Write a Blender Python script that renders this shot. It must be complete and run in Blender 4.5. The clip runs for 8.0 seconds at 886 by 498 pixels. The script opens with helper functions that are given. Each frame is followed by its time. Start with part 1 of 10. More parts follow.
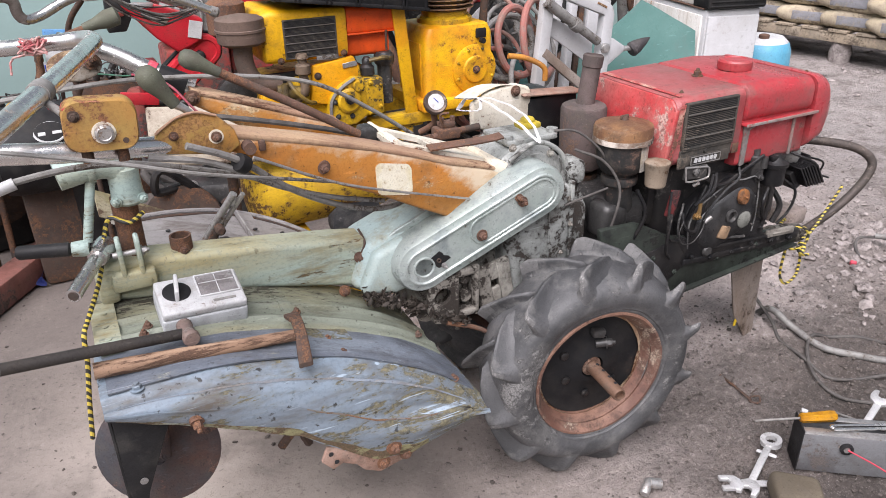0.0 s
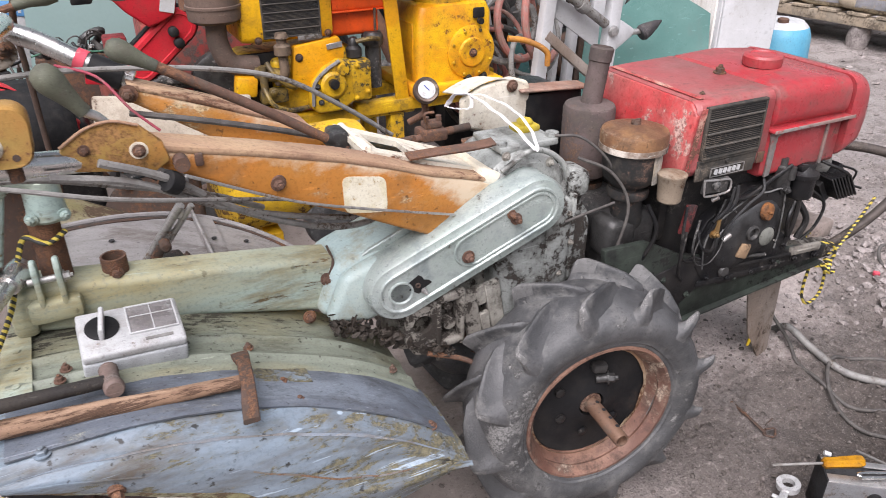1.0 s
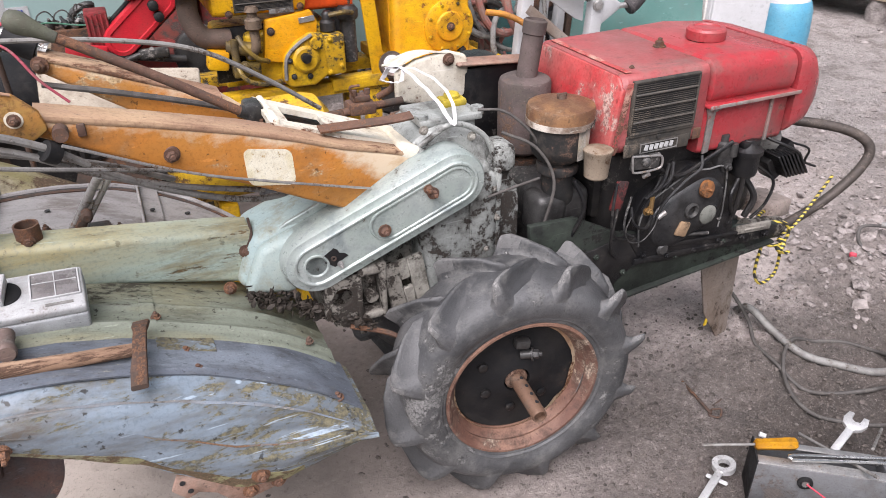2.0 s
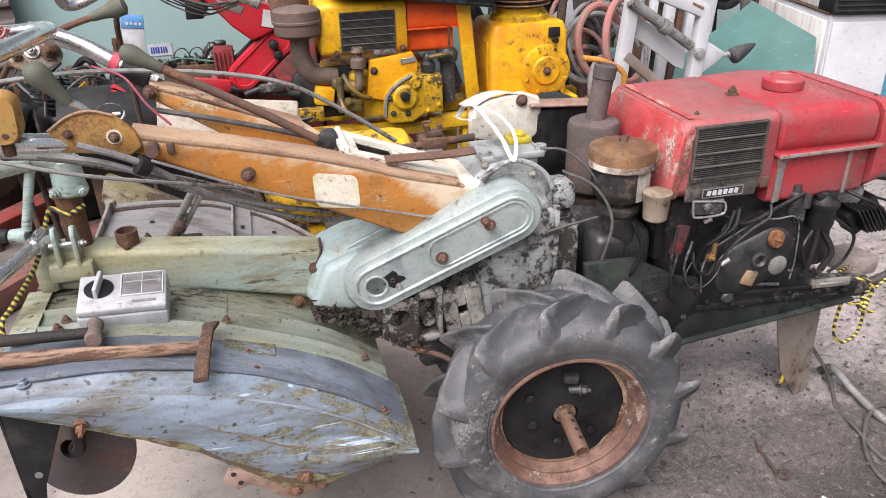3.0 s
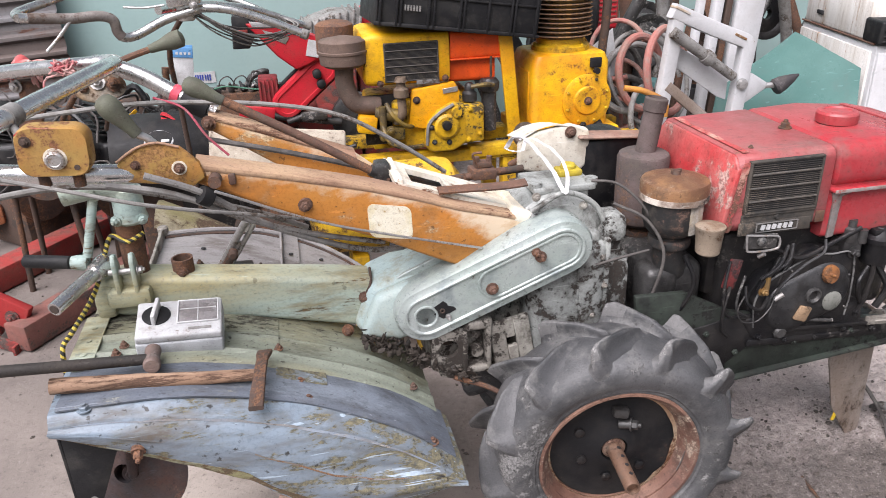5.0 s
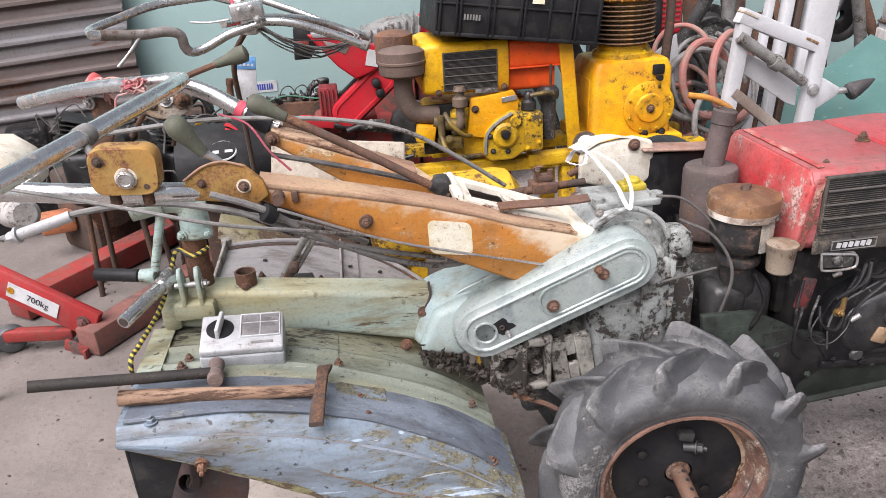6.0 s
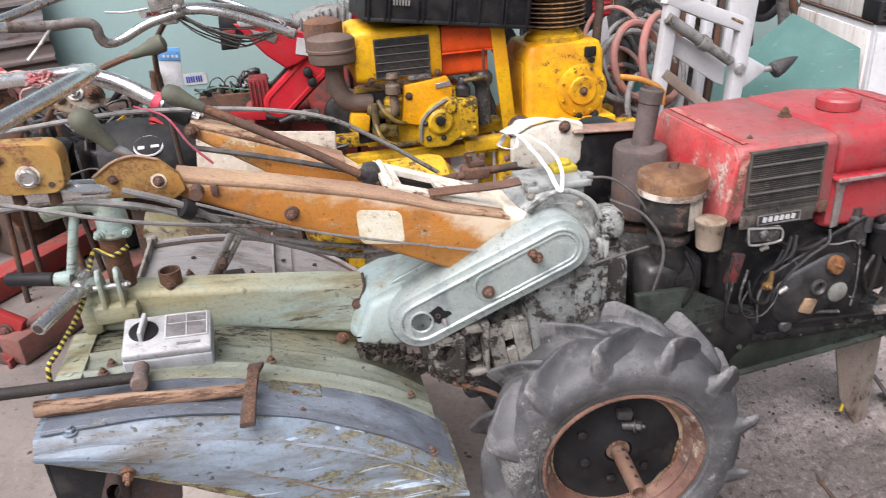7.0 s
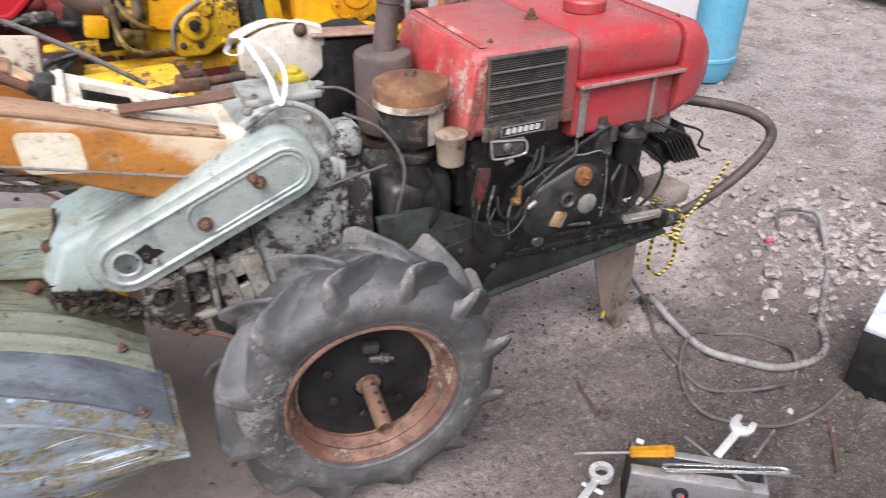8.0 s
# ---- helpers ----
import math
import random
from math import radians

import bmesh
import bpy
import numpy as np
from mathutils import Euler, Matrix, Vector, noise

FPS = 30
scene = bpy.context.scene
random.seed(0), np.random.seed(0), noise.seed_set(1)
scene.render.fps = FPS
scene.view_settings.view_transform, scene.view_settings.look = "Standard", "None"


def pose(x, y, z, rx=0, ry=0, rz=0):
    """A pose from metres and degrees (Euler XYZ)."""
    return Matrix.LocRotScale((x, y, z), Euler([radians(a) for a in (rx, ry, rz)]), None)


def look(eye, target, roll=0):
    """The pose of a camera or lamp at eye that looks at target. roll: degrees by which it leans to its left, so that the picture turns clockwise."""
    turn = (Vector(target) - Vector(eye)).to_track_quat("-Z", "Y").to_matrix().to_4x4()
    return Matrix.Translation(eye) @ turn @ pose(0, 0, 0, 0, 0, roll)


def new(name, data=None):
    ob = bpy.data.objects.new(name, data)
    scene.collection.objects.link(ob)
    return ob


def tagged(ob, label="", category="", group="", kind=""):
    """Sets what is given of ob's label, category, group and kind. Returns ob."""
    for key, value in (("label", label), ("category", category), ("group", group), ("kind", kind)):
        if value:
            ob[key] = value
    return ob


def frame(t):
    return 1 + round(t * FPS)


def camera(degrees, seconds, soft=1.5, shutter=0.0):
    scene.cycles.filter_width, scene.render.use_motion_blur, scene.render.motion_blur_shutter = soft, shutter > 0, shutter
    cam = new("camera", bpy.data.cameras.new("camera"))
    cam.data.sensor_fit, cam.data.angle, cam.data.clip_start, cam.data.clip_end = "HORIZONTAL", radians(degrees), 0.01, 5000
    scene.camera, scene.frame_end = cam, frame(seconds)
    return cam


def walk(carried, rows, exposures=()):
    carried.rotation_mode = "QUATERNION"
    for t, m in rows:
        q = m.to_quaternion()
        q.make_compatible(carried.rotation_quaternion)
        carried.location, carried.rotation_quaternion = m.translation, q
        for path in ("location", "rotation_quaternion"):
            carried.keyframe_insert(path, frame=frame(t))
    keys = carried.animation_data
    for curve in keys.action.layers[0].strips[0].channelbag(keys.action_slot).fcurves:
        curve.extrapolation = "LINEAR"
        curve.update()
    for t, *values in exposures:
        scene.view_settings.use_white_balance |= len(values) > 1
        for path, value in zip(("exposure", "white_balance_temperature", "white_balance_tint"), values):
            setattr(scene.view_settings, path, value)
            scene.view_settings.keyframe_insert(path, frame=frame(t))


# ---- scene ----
cam = camera(62.13, 8.0, soft=0.8, shutter=0.25)
PATH = [
    (0.0, (-1.0177, -1.1787, 1.3728), (-0.2106, 0.4203, 0.483), -1.2),
    (0.5, (-0.9794, -1.1081, 1.3662), (-0.1946, 0.495, 0.4639), -0.9),
    (1.0, (-0.873, -0.9794, 1.3607), (-0.0812, 0.5899, 0.4066), -0.1),
    (1.5, (-0.7756, -0.9677, 1.3542), (0.0431, 0.551, 0.3428), -0.8),
    (1.7, (-0.7324, -1.0074, 1.354), (0.0539, 0.5256, 0.3383), -0.7),
    (2.8, (-0.5778, -1.183, 1.3597), (-0.1206, 0.5305, 0.435), -1.5),
    (3.0, (-0.5825, -1.1907, 1.3625), (-0.1534, 0.542, 0.4603), -1.6),
    (3.5, (-0.5962, -1.1976, 1.3695), (-0.1768, 0.558, 0.5083), -1.8),
    (4.0, (-0.6056, -1.1839, 1.3718), (-0.1552, 0.5717, 0.5263), -1.9),
    (5.5, (-0.6342, -1.1731, 1.3854), (-0.3531, 0.6226, 0.551), -2.5),
    (6.0, (-0.6338, -1.1536, 1.3969), (-0.4145, 0.6542, 0.57), -3.4),
    (6.5, (-0.6285, -1.1265, 1.4036), (-0.3738, 0.6756, 0.5744), -3.7),
    (7.0, (-0.6003, -1.1356, 1.3826), (-0.2447, 0.6339, 0.5208), -3.8),
    (7.5, (-0.5137, -1.1588, 1.3459), (-0.0112, 0.5166, 0.3761), -3.9),
    (8.0, (-0.3703, -1.051, 1.3161), (0.3697, 0.4639, 0.2403), 0.5),
]
walk(cam, [(t, look(eye, target, roll)) for t, eye, target, roll in PATH], [(0.0, 0.93), (1.5, 0.94), (3.0, 1.04), (7.0, 1.05), (8.0, 1.04)])

# ---- light: bright overcast day, open yard ----
world = bpy.data.worlds.new("overcast_sky")
scene.world = world
world.use_nodes = True
wn, wl = world.node_tree.nodes, world.node_tree.links
sky = wn.new("ShaderNodeTexSky")
sky.sky_type, sky.sun_disc = "NISHITA", False
sky.sun_elevation, sky.sun_rotation = radians(56), radians(224)
sky.air_density, sky.dust_density, sky.ozone_density = 1.0, 3.0, 1.5
veil = wn.new("ShaderNodeHueSaturation")
veil.inputs["Saturation"].default_value = 0.45
wl.new(sky.outputs[0], veil.inputs["Color"])
wl.new(veil.outputs[0], wn["Background"].inputs[0])
wn["Background"].inputs[1].default_value = 0.056
sun_data = bpy.data.lights.new("sun", "SUN")
sun_data.energy, sun_data.angle, sun_data.color = 4.0, radians(60), (1.0, 0.942, 0.995)
sun = new("sun", sun_data)
SUN_FROM = Vector((math.sin(radians(224)) * math.cos(radians(56)), math.cos(radians(224)) * math.cos(radians(56)), math.sin(radians(56))))
sun.matrix_world = look(SUN_FROM * 20, (0, 0, 0))

# ---- geometry helpers: a shape is (vertices, faces) ----
def join(*shapes):
    vs, fs = [], []
    for v, f in shapes:
        n = len(vs)
        vs += [tuple(p) for p in v]
        fs += [tuple(i + n for i in q) for q in f]
    return vs, fs


def moved(shape, m):
    return [tuple(m @ Vector(p)) for p in shape[0]], shape[1]


def from_bm(bm):
    bm.verts.index_update()
    out = [tuple(v.co) for v in bm.verts], [tuple(v.index for v in f.verts) for f in bm.faces]
    bm.free()
    return out


def box(c, s, bevel=0.004, seg=2, turn=(0, 0, 0)):
    """A rounded box with its centre at c and sizes s."""
    bm = bmesh.new()
    bmesh.ops.create_cube(bm, size=1, matrix=Matrix.Diagonal((*s, 1)))
    if bevel > 0:
        bmesh.ops.bevel(bm, geom=list(bm.edges), offset=min(bevel, min(s) * 0.45), segments=seg, profile=0.5, affect="EDGES")
    return moved(from_bm(bm), pose(*c, *turn))


def prism(poly, axis, a, b, bevel=0.003, seg=2):
    """A polygon in the two other axes (in order x, y, z), drawn out along axis from a to b."""
    bm = bmesh.new()
    put = {"x": lambda u, v: (a, u, v), "y": lambda u, v: (u, a, v), "z": lambda u, v: (u, v, a)}[axis]
    face = bm.faces.new([bm.verts.new(put(u, v)) for u, v in poly])
    made = bmesh.ops.extrude_face_region(bm, geom=[face])
    d = Vector([(b - a) if k == axis else 0 for k in "xyz"])
    for v in made["geom"]:
        if isinstance(v, bmesh.types.BMVert):
            v.co += d
    bmesh.ops.recalc_face_normals(bm, faces=list(bm.faces))
    if bevel > 0:
        sharp = [e for e in bm.edges if len(e.link_faces) == 2 and e.calc_face_angle(0) > 0.6]
        bmesh.ops.bevel(bm, geom=sharp, offset=bevel, segments=seg, profile=0.5, affect="EDGES", clamp_overlap=True)
    return from_bm(bm)


def lathe(profile, seg=24, m=Matrix()):
    """A profile of (radius, height) turned about z, closed at both ends."""
    vs, fs = [], []
    for r, h in profile:
        vs += [(r * math.cos(2 * math.pi * i / seg), r * math.sin(2 * math.pi * i / seg), h) for i in range(seg)]
    for k in range(len(profile) - 1):
        for i in range(seg):
            j = (i + 1) % seg
            fs.append((k * seg + i, k * seg + j, (k + 1) * seg + j, (k + 1) * seg + i))
    fs.append(tuple(reversed(range(seg))))
    fs.append(tuple(range((len(profile) - 1) * seg, len(profile) * seg)))
    return moved((vs, fs), m)


def ring_lathe(profile, seg=24, m=Matrix()):
    """A closed profile turned about z into a ring."""
    vs, fs = lathe(profile, seg)
    k = (len(profile) - 1) * seg
    return moved((vs, fs[:-2] + [(k + i, k + (i + 1) % seg, (i + 1) % seg, i) for i in range(seg)]), m)


def curve(points, n=6):
    """A smooth line (Catmull-Rom) through the points."""
    p = [Vector(q) for q in points]
    if len(p) < 3:
        return p
    p = [2 * p[0] - p[1]] + p + [2 * p[-1] - p[-2]]
    out = []
    for i in range(1, len(p) - 2):
        for k in range(n):
            t = k / n
            out.append(0.5 * (2 * p[i] + (p[i + 1] - p[i - 1]) * t + (2 * p[i - 1] - 5 * p[i] + 4 * p[i + 1] - p[i + 2]) * t * t
                              + (3 * p[i] - p[i - 1] - 3 * p[i + 1] + p[i + 2]) * t ** 3))
    return out + [p[-2]]


def tube(points, r, seg=10, n=6, smooth=True):
    """A round bar along points; r is one radius or one for each end."""
    line = curve(points, n) if smooth else [Vector(q) for q in points]
    r0, r1 = r if isinstance(r, tuple) else (r, r)
    vs, fs, side = [], [], None
    for k, p in enumerate(line):
        d = (line[min(k + 1, len(line) - 1)] - line[max(k - 1, 0)]).normalized()
        if side is None:
            side = d.orthogonal().normalized()
        side = (side - d * side.dot(d)).normalized()
        up = d.cross(side)
        rad = r0 + (r1 - r0) * k / (len(line) - 1)
        vs += [tuple(p + (side * math.cos(a) + up * math.sin(a)) * rad) for a in [2 * math.pi * i / seg for i in range(seg)]]
    for k in range(len(line) - 1):
        for i in range(seg):
            j = (i + 1) % seg
            fs.append((k * seg + i, k * seg + j, (k + 1) * seg + j, (k + 1) * seg + i))
    fs += [tuple(reversed(range(seg))), tuple(range((len(line) - 1) * seg, len(line) * seg))]
    return vs, fs


def rod(a, b, r, seg=12):
    return tube([a, b], r, seg, smooth=False)


def along(a, b):
    """A pose at a whose z axis points to b."""
    d = Vector(b) - Vector(a)
    return Matrix.Translation(a) @ d.to_track_quat("Z", "Y").to_matrix().to_4x4()


def bolt(at, way, r=0.01, h=0.008):
    """A hexagon head on a washer."""
    r, h = r * 0.85, h * 0.9
    m = along(at, Vector(at) + Vector(way))
    return join(lathe([(r * 1.45, 0), (r * 1.45, h * 0.25)], 14, m),
                lathe([(r, h * 0.25), (r, h * 0.95), (r * 0.82, h * 1.1)], 6, m),
                lathe([(r * 0.5, h), (r * 0.5, h * 1.5), (r * 0.4, h * 1.6)], 8, m))


def sheet(fn, nu, nv, thick=0.002):
    """A bent sheet of metal: fn(u, v) for u and v from 0 to 1, with thickness along its normal."""
    top = [[Vector(fn(i / nu, j / nv)) for j in range(nv + 1)] for i in range(nu + 1)]
    vs, low = [], []
    for i in range(nu + 1):
        for j in range(nv + 1):
            du = top[min(i + 1, nu)][j] - top[max(i - 1, 0)][j]
            dv = top[i][min(j + 1, nv)] - top[i][max(j - 1, 0)]
            vs.append(tuple(top[i][j]))
            low.append(tuple(top[i][j] - du.cross(dv).normalized() * thick))
    n, w = len(vs), nv + 1
    fs = []
    for i in range(nu):
        for j in range(nv):
            q = (i * w + j, (i + 1) * w + j, (i + 1) * w + j + 1, i * w + j + 1)
            fs += [q, tuple(n + k for k in reversed(q))]
    rim = [i * w for i in range(nu + 1)] + [nu * w + j for j in range(1, w)] + [i * w + nv for i in range(nu - 1, -1, -1)] + [j for j in range(nv - 1, 0, -1)]
    for a, b in zip(rim, rim[1:] + rim[:1]):
        fs.append((b, a, n + a, n + b))
    return vs + low, fs


def loft(rings):
    """A skin over rings of equal count, closed at both ends."""
    seg, vs, fs = len(rings[0]), [], []
    for ring in rings:
        vs += [tuple(p) for p in ring]
    for k in range(len(rings) - 1):
        for i in range(seg):
            j = (i + 1) % seg
            fs.append((k * seg + i, k * seg + j, (k + 1) * seg + j, (k + 1) * seg + i))
    return vs, fs + [tuple(reversed(range(seg))), tuple(range((len(rings) - 1) * seg, len(rings) * seg))]


def ring_rect(c, right, up, w, h, r, k=4):
    """A rounded rectangle about c."""
    c, right, up, out = Vector(c), Vector(right), Vector(up), []
    r = min(r, w * 0.49, h * 0.49)
    for sx, sy, a0 in ((1, 1, 0), (-1, 1, 90), (-1, -1, 180), (1, -1, 270)):
        for i in range(k + 1):
            a = radians(a0 + 90 * i / k)
            out.append(c + right * (sx * (w / 2 - r) + r * math.cos(a)) + up * (sy * (h / 2 - r) + r * math.sin(a)))
    return out


def rough(shape, amount, scale=20, seed=0):
    """Small dents."""
    return [tuple(Vector(p) + noise.noise_vector(Vector(p) * scale + Vector((seed, seed, seed))) * amount) for p in shape[0]], shape[1]


def mesh_of(name, shape, mats, angle=38):
    me = bpy.data.meshes.new(name)
    me.from_pydata(shape[0], [], shape[1])
    me.validate()
    bm = bmesh.new()
    bm.from_mesh(me)
    bmesh.ops.recalc_face_normals(bm, faces=list(bm.faces))
    bm.to_mesh(me)
    bm.free()
    for m in mats if isinstance(mats, (list, tuple)) else [mats]:
        me.materials.append(m)
    me.polygons.foreach_set("use_smooth", [True] * len(me.polygons))
    me.set_sharp_from_angle(angle=radians(angle))
    return me


def thing(name, label, category, group="", at=None, kind=""):
    """The empty at the base of a thing."""
    ob = new(name)
    ob.empty_display_size = 0.1
    ob.matrix_world = at if at is not None else Matrix()
    return tagged(ob, label, category, group, kind)


def part(name, shape, material, parent, label="", angle=38):
    """One mesh under a thing or a part."""
    ob = new(name, mesh_of(name, shape, material, angle))
    ob.parent = parent
    return tagged(ob, label) if label else ob


def single(name, shape, material, label, category, group="", at=None, kind="", angle=38):
    """A thing that is one mesh."""
    ob = new(name, mesh_of(name, shape, material, angle))
    if at is not None:
        ob.matrix_world = at
    return tagged(ob, label, category, group, kind)


def again(ob, m):
    """Another part of the same mesh, under the same parent."""
    o = ob.copy()
    scene.collection.objects.link(o)
    o.matrix_basis = m
    return o

# ---- materials ----
def nodes_of(name):
    m = bpy.data.materials.new(name)
    m.use_nodes = True
    return m, m.node_tree.nodes, m.node_tree.links, m.node_tree.nodes["Principled BSDF"]


def noise_node(n, l, scale, detail=6, rough_=0.6, stretch=(1, 1, 1), shift=0.0):
    tc, mp, nz = n.new("ShaderNodeTexCoord"), n.new("ShaderNodeMapping"), n.new("ShaderNodeTexNoise")
    mp.inputs["Scale"].default_value = stretch
    mp.inputs["Location"].default_value = (shift, shift * 1.7, shift * 0.6)
    nz.inputs["Scale"].default_value, nz.inputs["Detail"].default_value, nz.inputs["Roughness"].default_value = scale, detail, rough_
    l.new(tc.outputs["Object"], mp.inputs[0])
    l.new(mp.outputs[0], nz.inputs["Vector"])
    return nz.outputs["Fac"]


def ramp(n, l, fac, a, b, lo=0.0, hi=1.0):
    r = n.new("ShaderNodeMapRange")
    r.inputs["From Min"].default_value, r.inputs["From Max"].default_value = a, b
    r.inputs["To Min"].default_value, r.inputs["To Max"].default_value = lo, hi
    l.new(fac, r.inputs["Value"])
    return r.outputs[0]


def mixed(n, l, fac, a, b):
    x = n.new("ShaderNodeMix")
    x.data_type = "RGBA"
    for s, v in ((x.inputs[0], fac), (x.inputs[6], a), (x.inputs[7], b)):
        if isinstance(v, (int, float)):
            s.default_value = v
        elif isinstance(v, tuple):
            s.default_value = (*v, 1)
        else:
            l.new(v, s)
    return x.outputs[2]


def worn(name, base, second=None, chip=(0.16, 0.08, 0.045), wear=0.35, patch=0.5, rough_=0.5, metal=0.0, scale=7.0, dirt=0.25,
         dirt_colour=(0.10, 0.085, 0.07), stretch=(1, 1, 1), chip_scale=None, bump=0.25, chip_metal=0.0, speck=0.5, scratch=0.35, spec=0.35, soft=0.0, mottle=0.45):
    """Old paint or metal: a base colour that drifts to a second one in patches, mottled with dirt, chipped to what lies below
    with stained rims, specked and scratched."""
    m, n, l, b = nodes_of(name)
    big = noise_node(n, l, scale * 0.7, 5, 0.62, stretch, 3.1)
    mid = noise_node(n, l, scale * 1.9, 8, 0.7, stretch, 7.7)
    fine = noise_node(n, l, (chip_scale or scale * 5.5), 9, 0.74, stretch, 1.3)
    grain = noise_node(n, l, scale * 30, 4, 0.65, (1, 1, 1), 5.5)
    col = mixed(n, l, ramp(n, l, big, 0.60 - patch * 0.22 - soft, 0.66 - patch * 0.14 + soft), base, second or tuple(c * 0.78 for c in base))
    col = mixed(n, l, ramp(n, l, mid, 0.50, 0.68, 0.0, min(1, dirt * 1.9)), col, dirt_colour)
    col = mixed(n, l, ramp(n, l, mid, 0.46, 0.30, 0.0, 0.28), col, tuple(min(0.85, c * 1.25 + min(0.05, c * 0.5)) for c in base))
    both = n.new("ShaderNodeMath")
    both.operation = "MULTIPLY_ADD"
    l.new(fine, both.inputs[0])
    both.inputs[1].default_value = 0.52
    heap = n.new("ShaderNodeMath")
    heap.operation = "MULTIPLY_ADD"
    l.new(noise_node(n, l, scale * 0.45, 3, 0.55, stretch, 21.0), heap.inputs[0])
    heap.inputs[1].default_value = 0.42
    l.new(ramp(n, l, mid, 0, 1, -0.06, 0.12), heap.inputs[2])
    l.new(heap.outputs[0], both.inputs[2])
    edge = 0.632 - wear * 0.25
    mask = ramp(n, l, both.outputs[0], edge, edge + 0.02)
    rust = mixed(n, l, ramp(n, l, grain, 0.38, 0.62), chip, tuple(c * 0.45 for c in chip))
    col = mixed(n, l, ramp(n, l, both.outputs[0], edge - 0.05, edge, 0.0, 0.45), col, tuple((c + d) / 2 * 0.8 for c, d in zip(chip, base)))
    col = mixed(n, l, mask, col, rust)
    spots = noise_node(n, l, scale * 13, 3, 0.6, (1, 1, 1), 11.3)
    col = mixed(n, l, ramp(n, l, spots, 0.63, 0.69, 0.0, speck), col, tuple(c * 0.28 for c in dirt_colour))
    lines = noise_node(n, l, scale * 2.2, 3, 0.5, (stretch[0] * 0.6, 9, 9), 14.0)
    col = mixed(n, l, ramp(n, l, lines, 0.66, 0.70, 0.0, scratch), col, tuple(min(0.8, c * 1.5 + min(0.06, c)) for c in base))
    col = mixed(n, l, ramp(n, l, grain, 0.5, 0.70, 0.0, mottle), col, tuple(c * 0.45 for c in base))
    b.inputs["Specular IOR Level"].default_value = spec
    l.new(col, b.inputs["Base Color"])
    l.new(mixed(n, l, mask, mixed(n, l, ramp(n, l, mid, 0.38, 0.62), (rough_,) * 3, (min(1, rough_ + 0.25),) * 3), (0.85,) * 3), b.inputs["Roughness"])
    if metal or chip_metal:
        l.new(mixed(n, l, mask, (metal,) * 3, (chip_metal,) * 3), b.inputs["Metallic"])
    bp = n.new("ShaderNodeBump")
    bp.inputs["Strength"].default_value, bp.inputs["Distance"].default_value = min(1.0, bump * 1.8), 0.003
    h = n.new("ShaderNodeMath")
    h.operation = "MULTIPLY_ADD"
    l.new(grain, h.inputs[0])
    h.inputs[1].default_value = 0.4
    l.new(ramp(n, l, mask, 0, 1, 0.6, 0.0), h.inputs[2])
    l.new(h.outputs[0], bp.inputs["Height"])
    l.new(bp.outputs[0], b.inputs["Normal"])
    return m


RUST = worn("rusted_steel", (0.125, 0.07, 0.05), (0.085, 0.05, 0.038), (0.21, 0.105, 0.06), 0.45, 0.6, 0.75, 0.1, 18, 0.4)
RUST_DARK = worn("dark_rusted_steel", (0.075, 0.05, 0.04), (0.05, 0.04, 0.035), (0.16, 0.08, 0.045), 0.4, 0.5, 0.75, 0.2, 14, 0.3)
RUBBER = worn("dusty_rubber", (0.038, 0.039, 0.041), (0.098, 0.098, 0.101), (0.21, 0.207, 0.203), 0.32, 0.55, 0.42, 0, 8, 0.6, (0.13, 0.128, 0.124), chip_scale=26, bump=0.5, speck=0.7, spec=0.5, scratch=0.7, soft=0.09)
RUBBER_LUG = worn("worn_rubber", (0.034, 0.035, 0.037), (0.082, 0.082, 0.085), (0.20, 0.197, 0.193), 0.26, 0.55, 0.42, 0, 9, 0.55, (0.12, 0.118, 0.114), bump=0.5, speck=0.6, spec=0.5, soft=0.10)
RUBBER_LIT = worn("pale_lit_scuffed_rubber", (0.125, 0.123, 0.122), (0.08, 0.08, 0.08), (0.27, 0.265, 0.26), 0.25, 0.5, 0.6, 0, 14, 0.4, (0.07, 0.069, 0.069), bump=0.3, speck=0.4, spec=0.3, soft=0.08)
BLACK = worn("black_plastic", (0.012, 0.012, 0.013), (0.02, 0.02, 0.02), (0.05, 0.05, 0.05), 0.1, 0.4, 0.45, 0, 10, 0.25, (0.05, 0.045, 0.04), spec=0.2)
RIM_RED = worn("rusty_red_rim", (0.12, 0.060, 0.044), (0.22, 0.125, 0.09), (0.40, 0.31, 0.24), 0.30, 0.55, 0.5, 0.0, 7, 0.95, (0.045, 0.027, 0.022), bump=0.4, soft=0.04)
DISC_BLACK = worn("blackened_wheel_disc", (0.010, 0.010, 0.011), (0.018, 0.017, 0.017), (0.07, 0.045, 0.035), 0.15, 0.5, 0.55, 0.0, 12, 0.2, (0.04, 0.035, 0.03), spec=0.2)
HOOD_RED = worn("faded_red_paint", (0.29, 0.048, 0.052), (0.26, 0.105, 0.10), (0.20, 0.10, 0.075), 0.18, 0.7, 0.40, 0.0, 4, 0.55, (0.20, 0.11, 0.10), bump=0.08, speck=0.4, scratch=0.2, soft=0.08)
HOOD_SIDE = worn("scuffed_red_paint", (0.40, 0.022, 0.028), (0.42, 0.15, 0.135), (0.46, 0.30, 0.26), 0.22, 0.6, 0.32, 0.0, 5, 0.65, (0.22, 0.045, 0.04), chip_scale=16, bump=0.1, speck=0.45, soft=0.12)
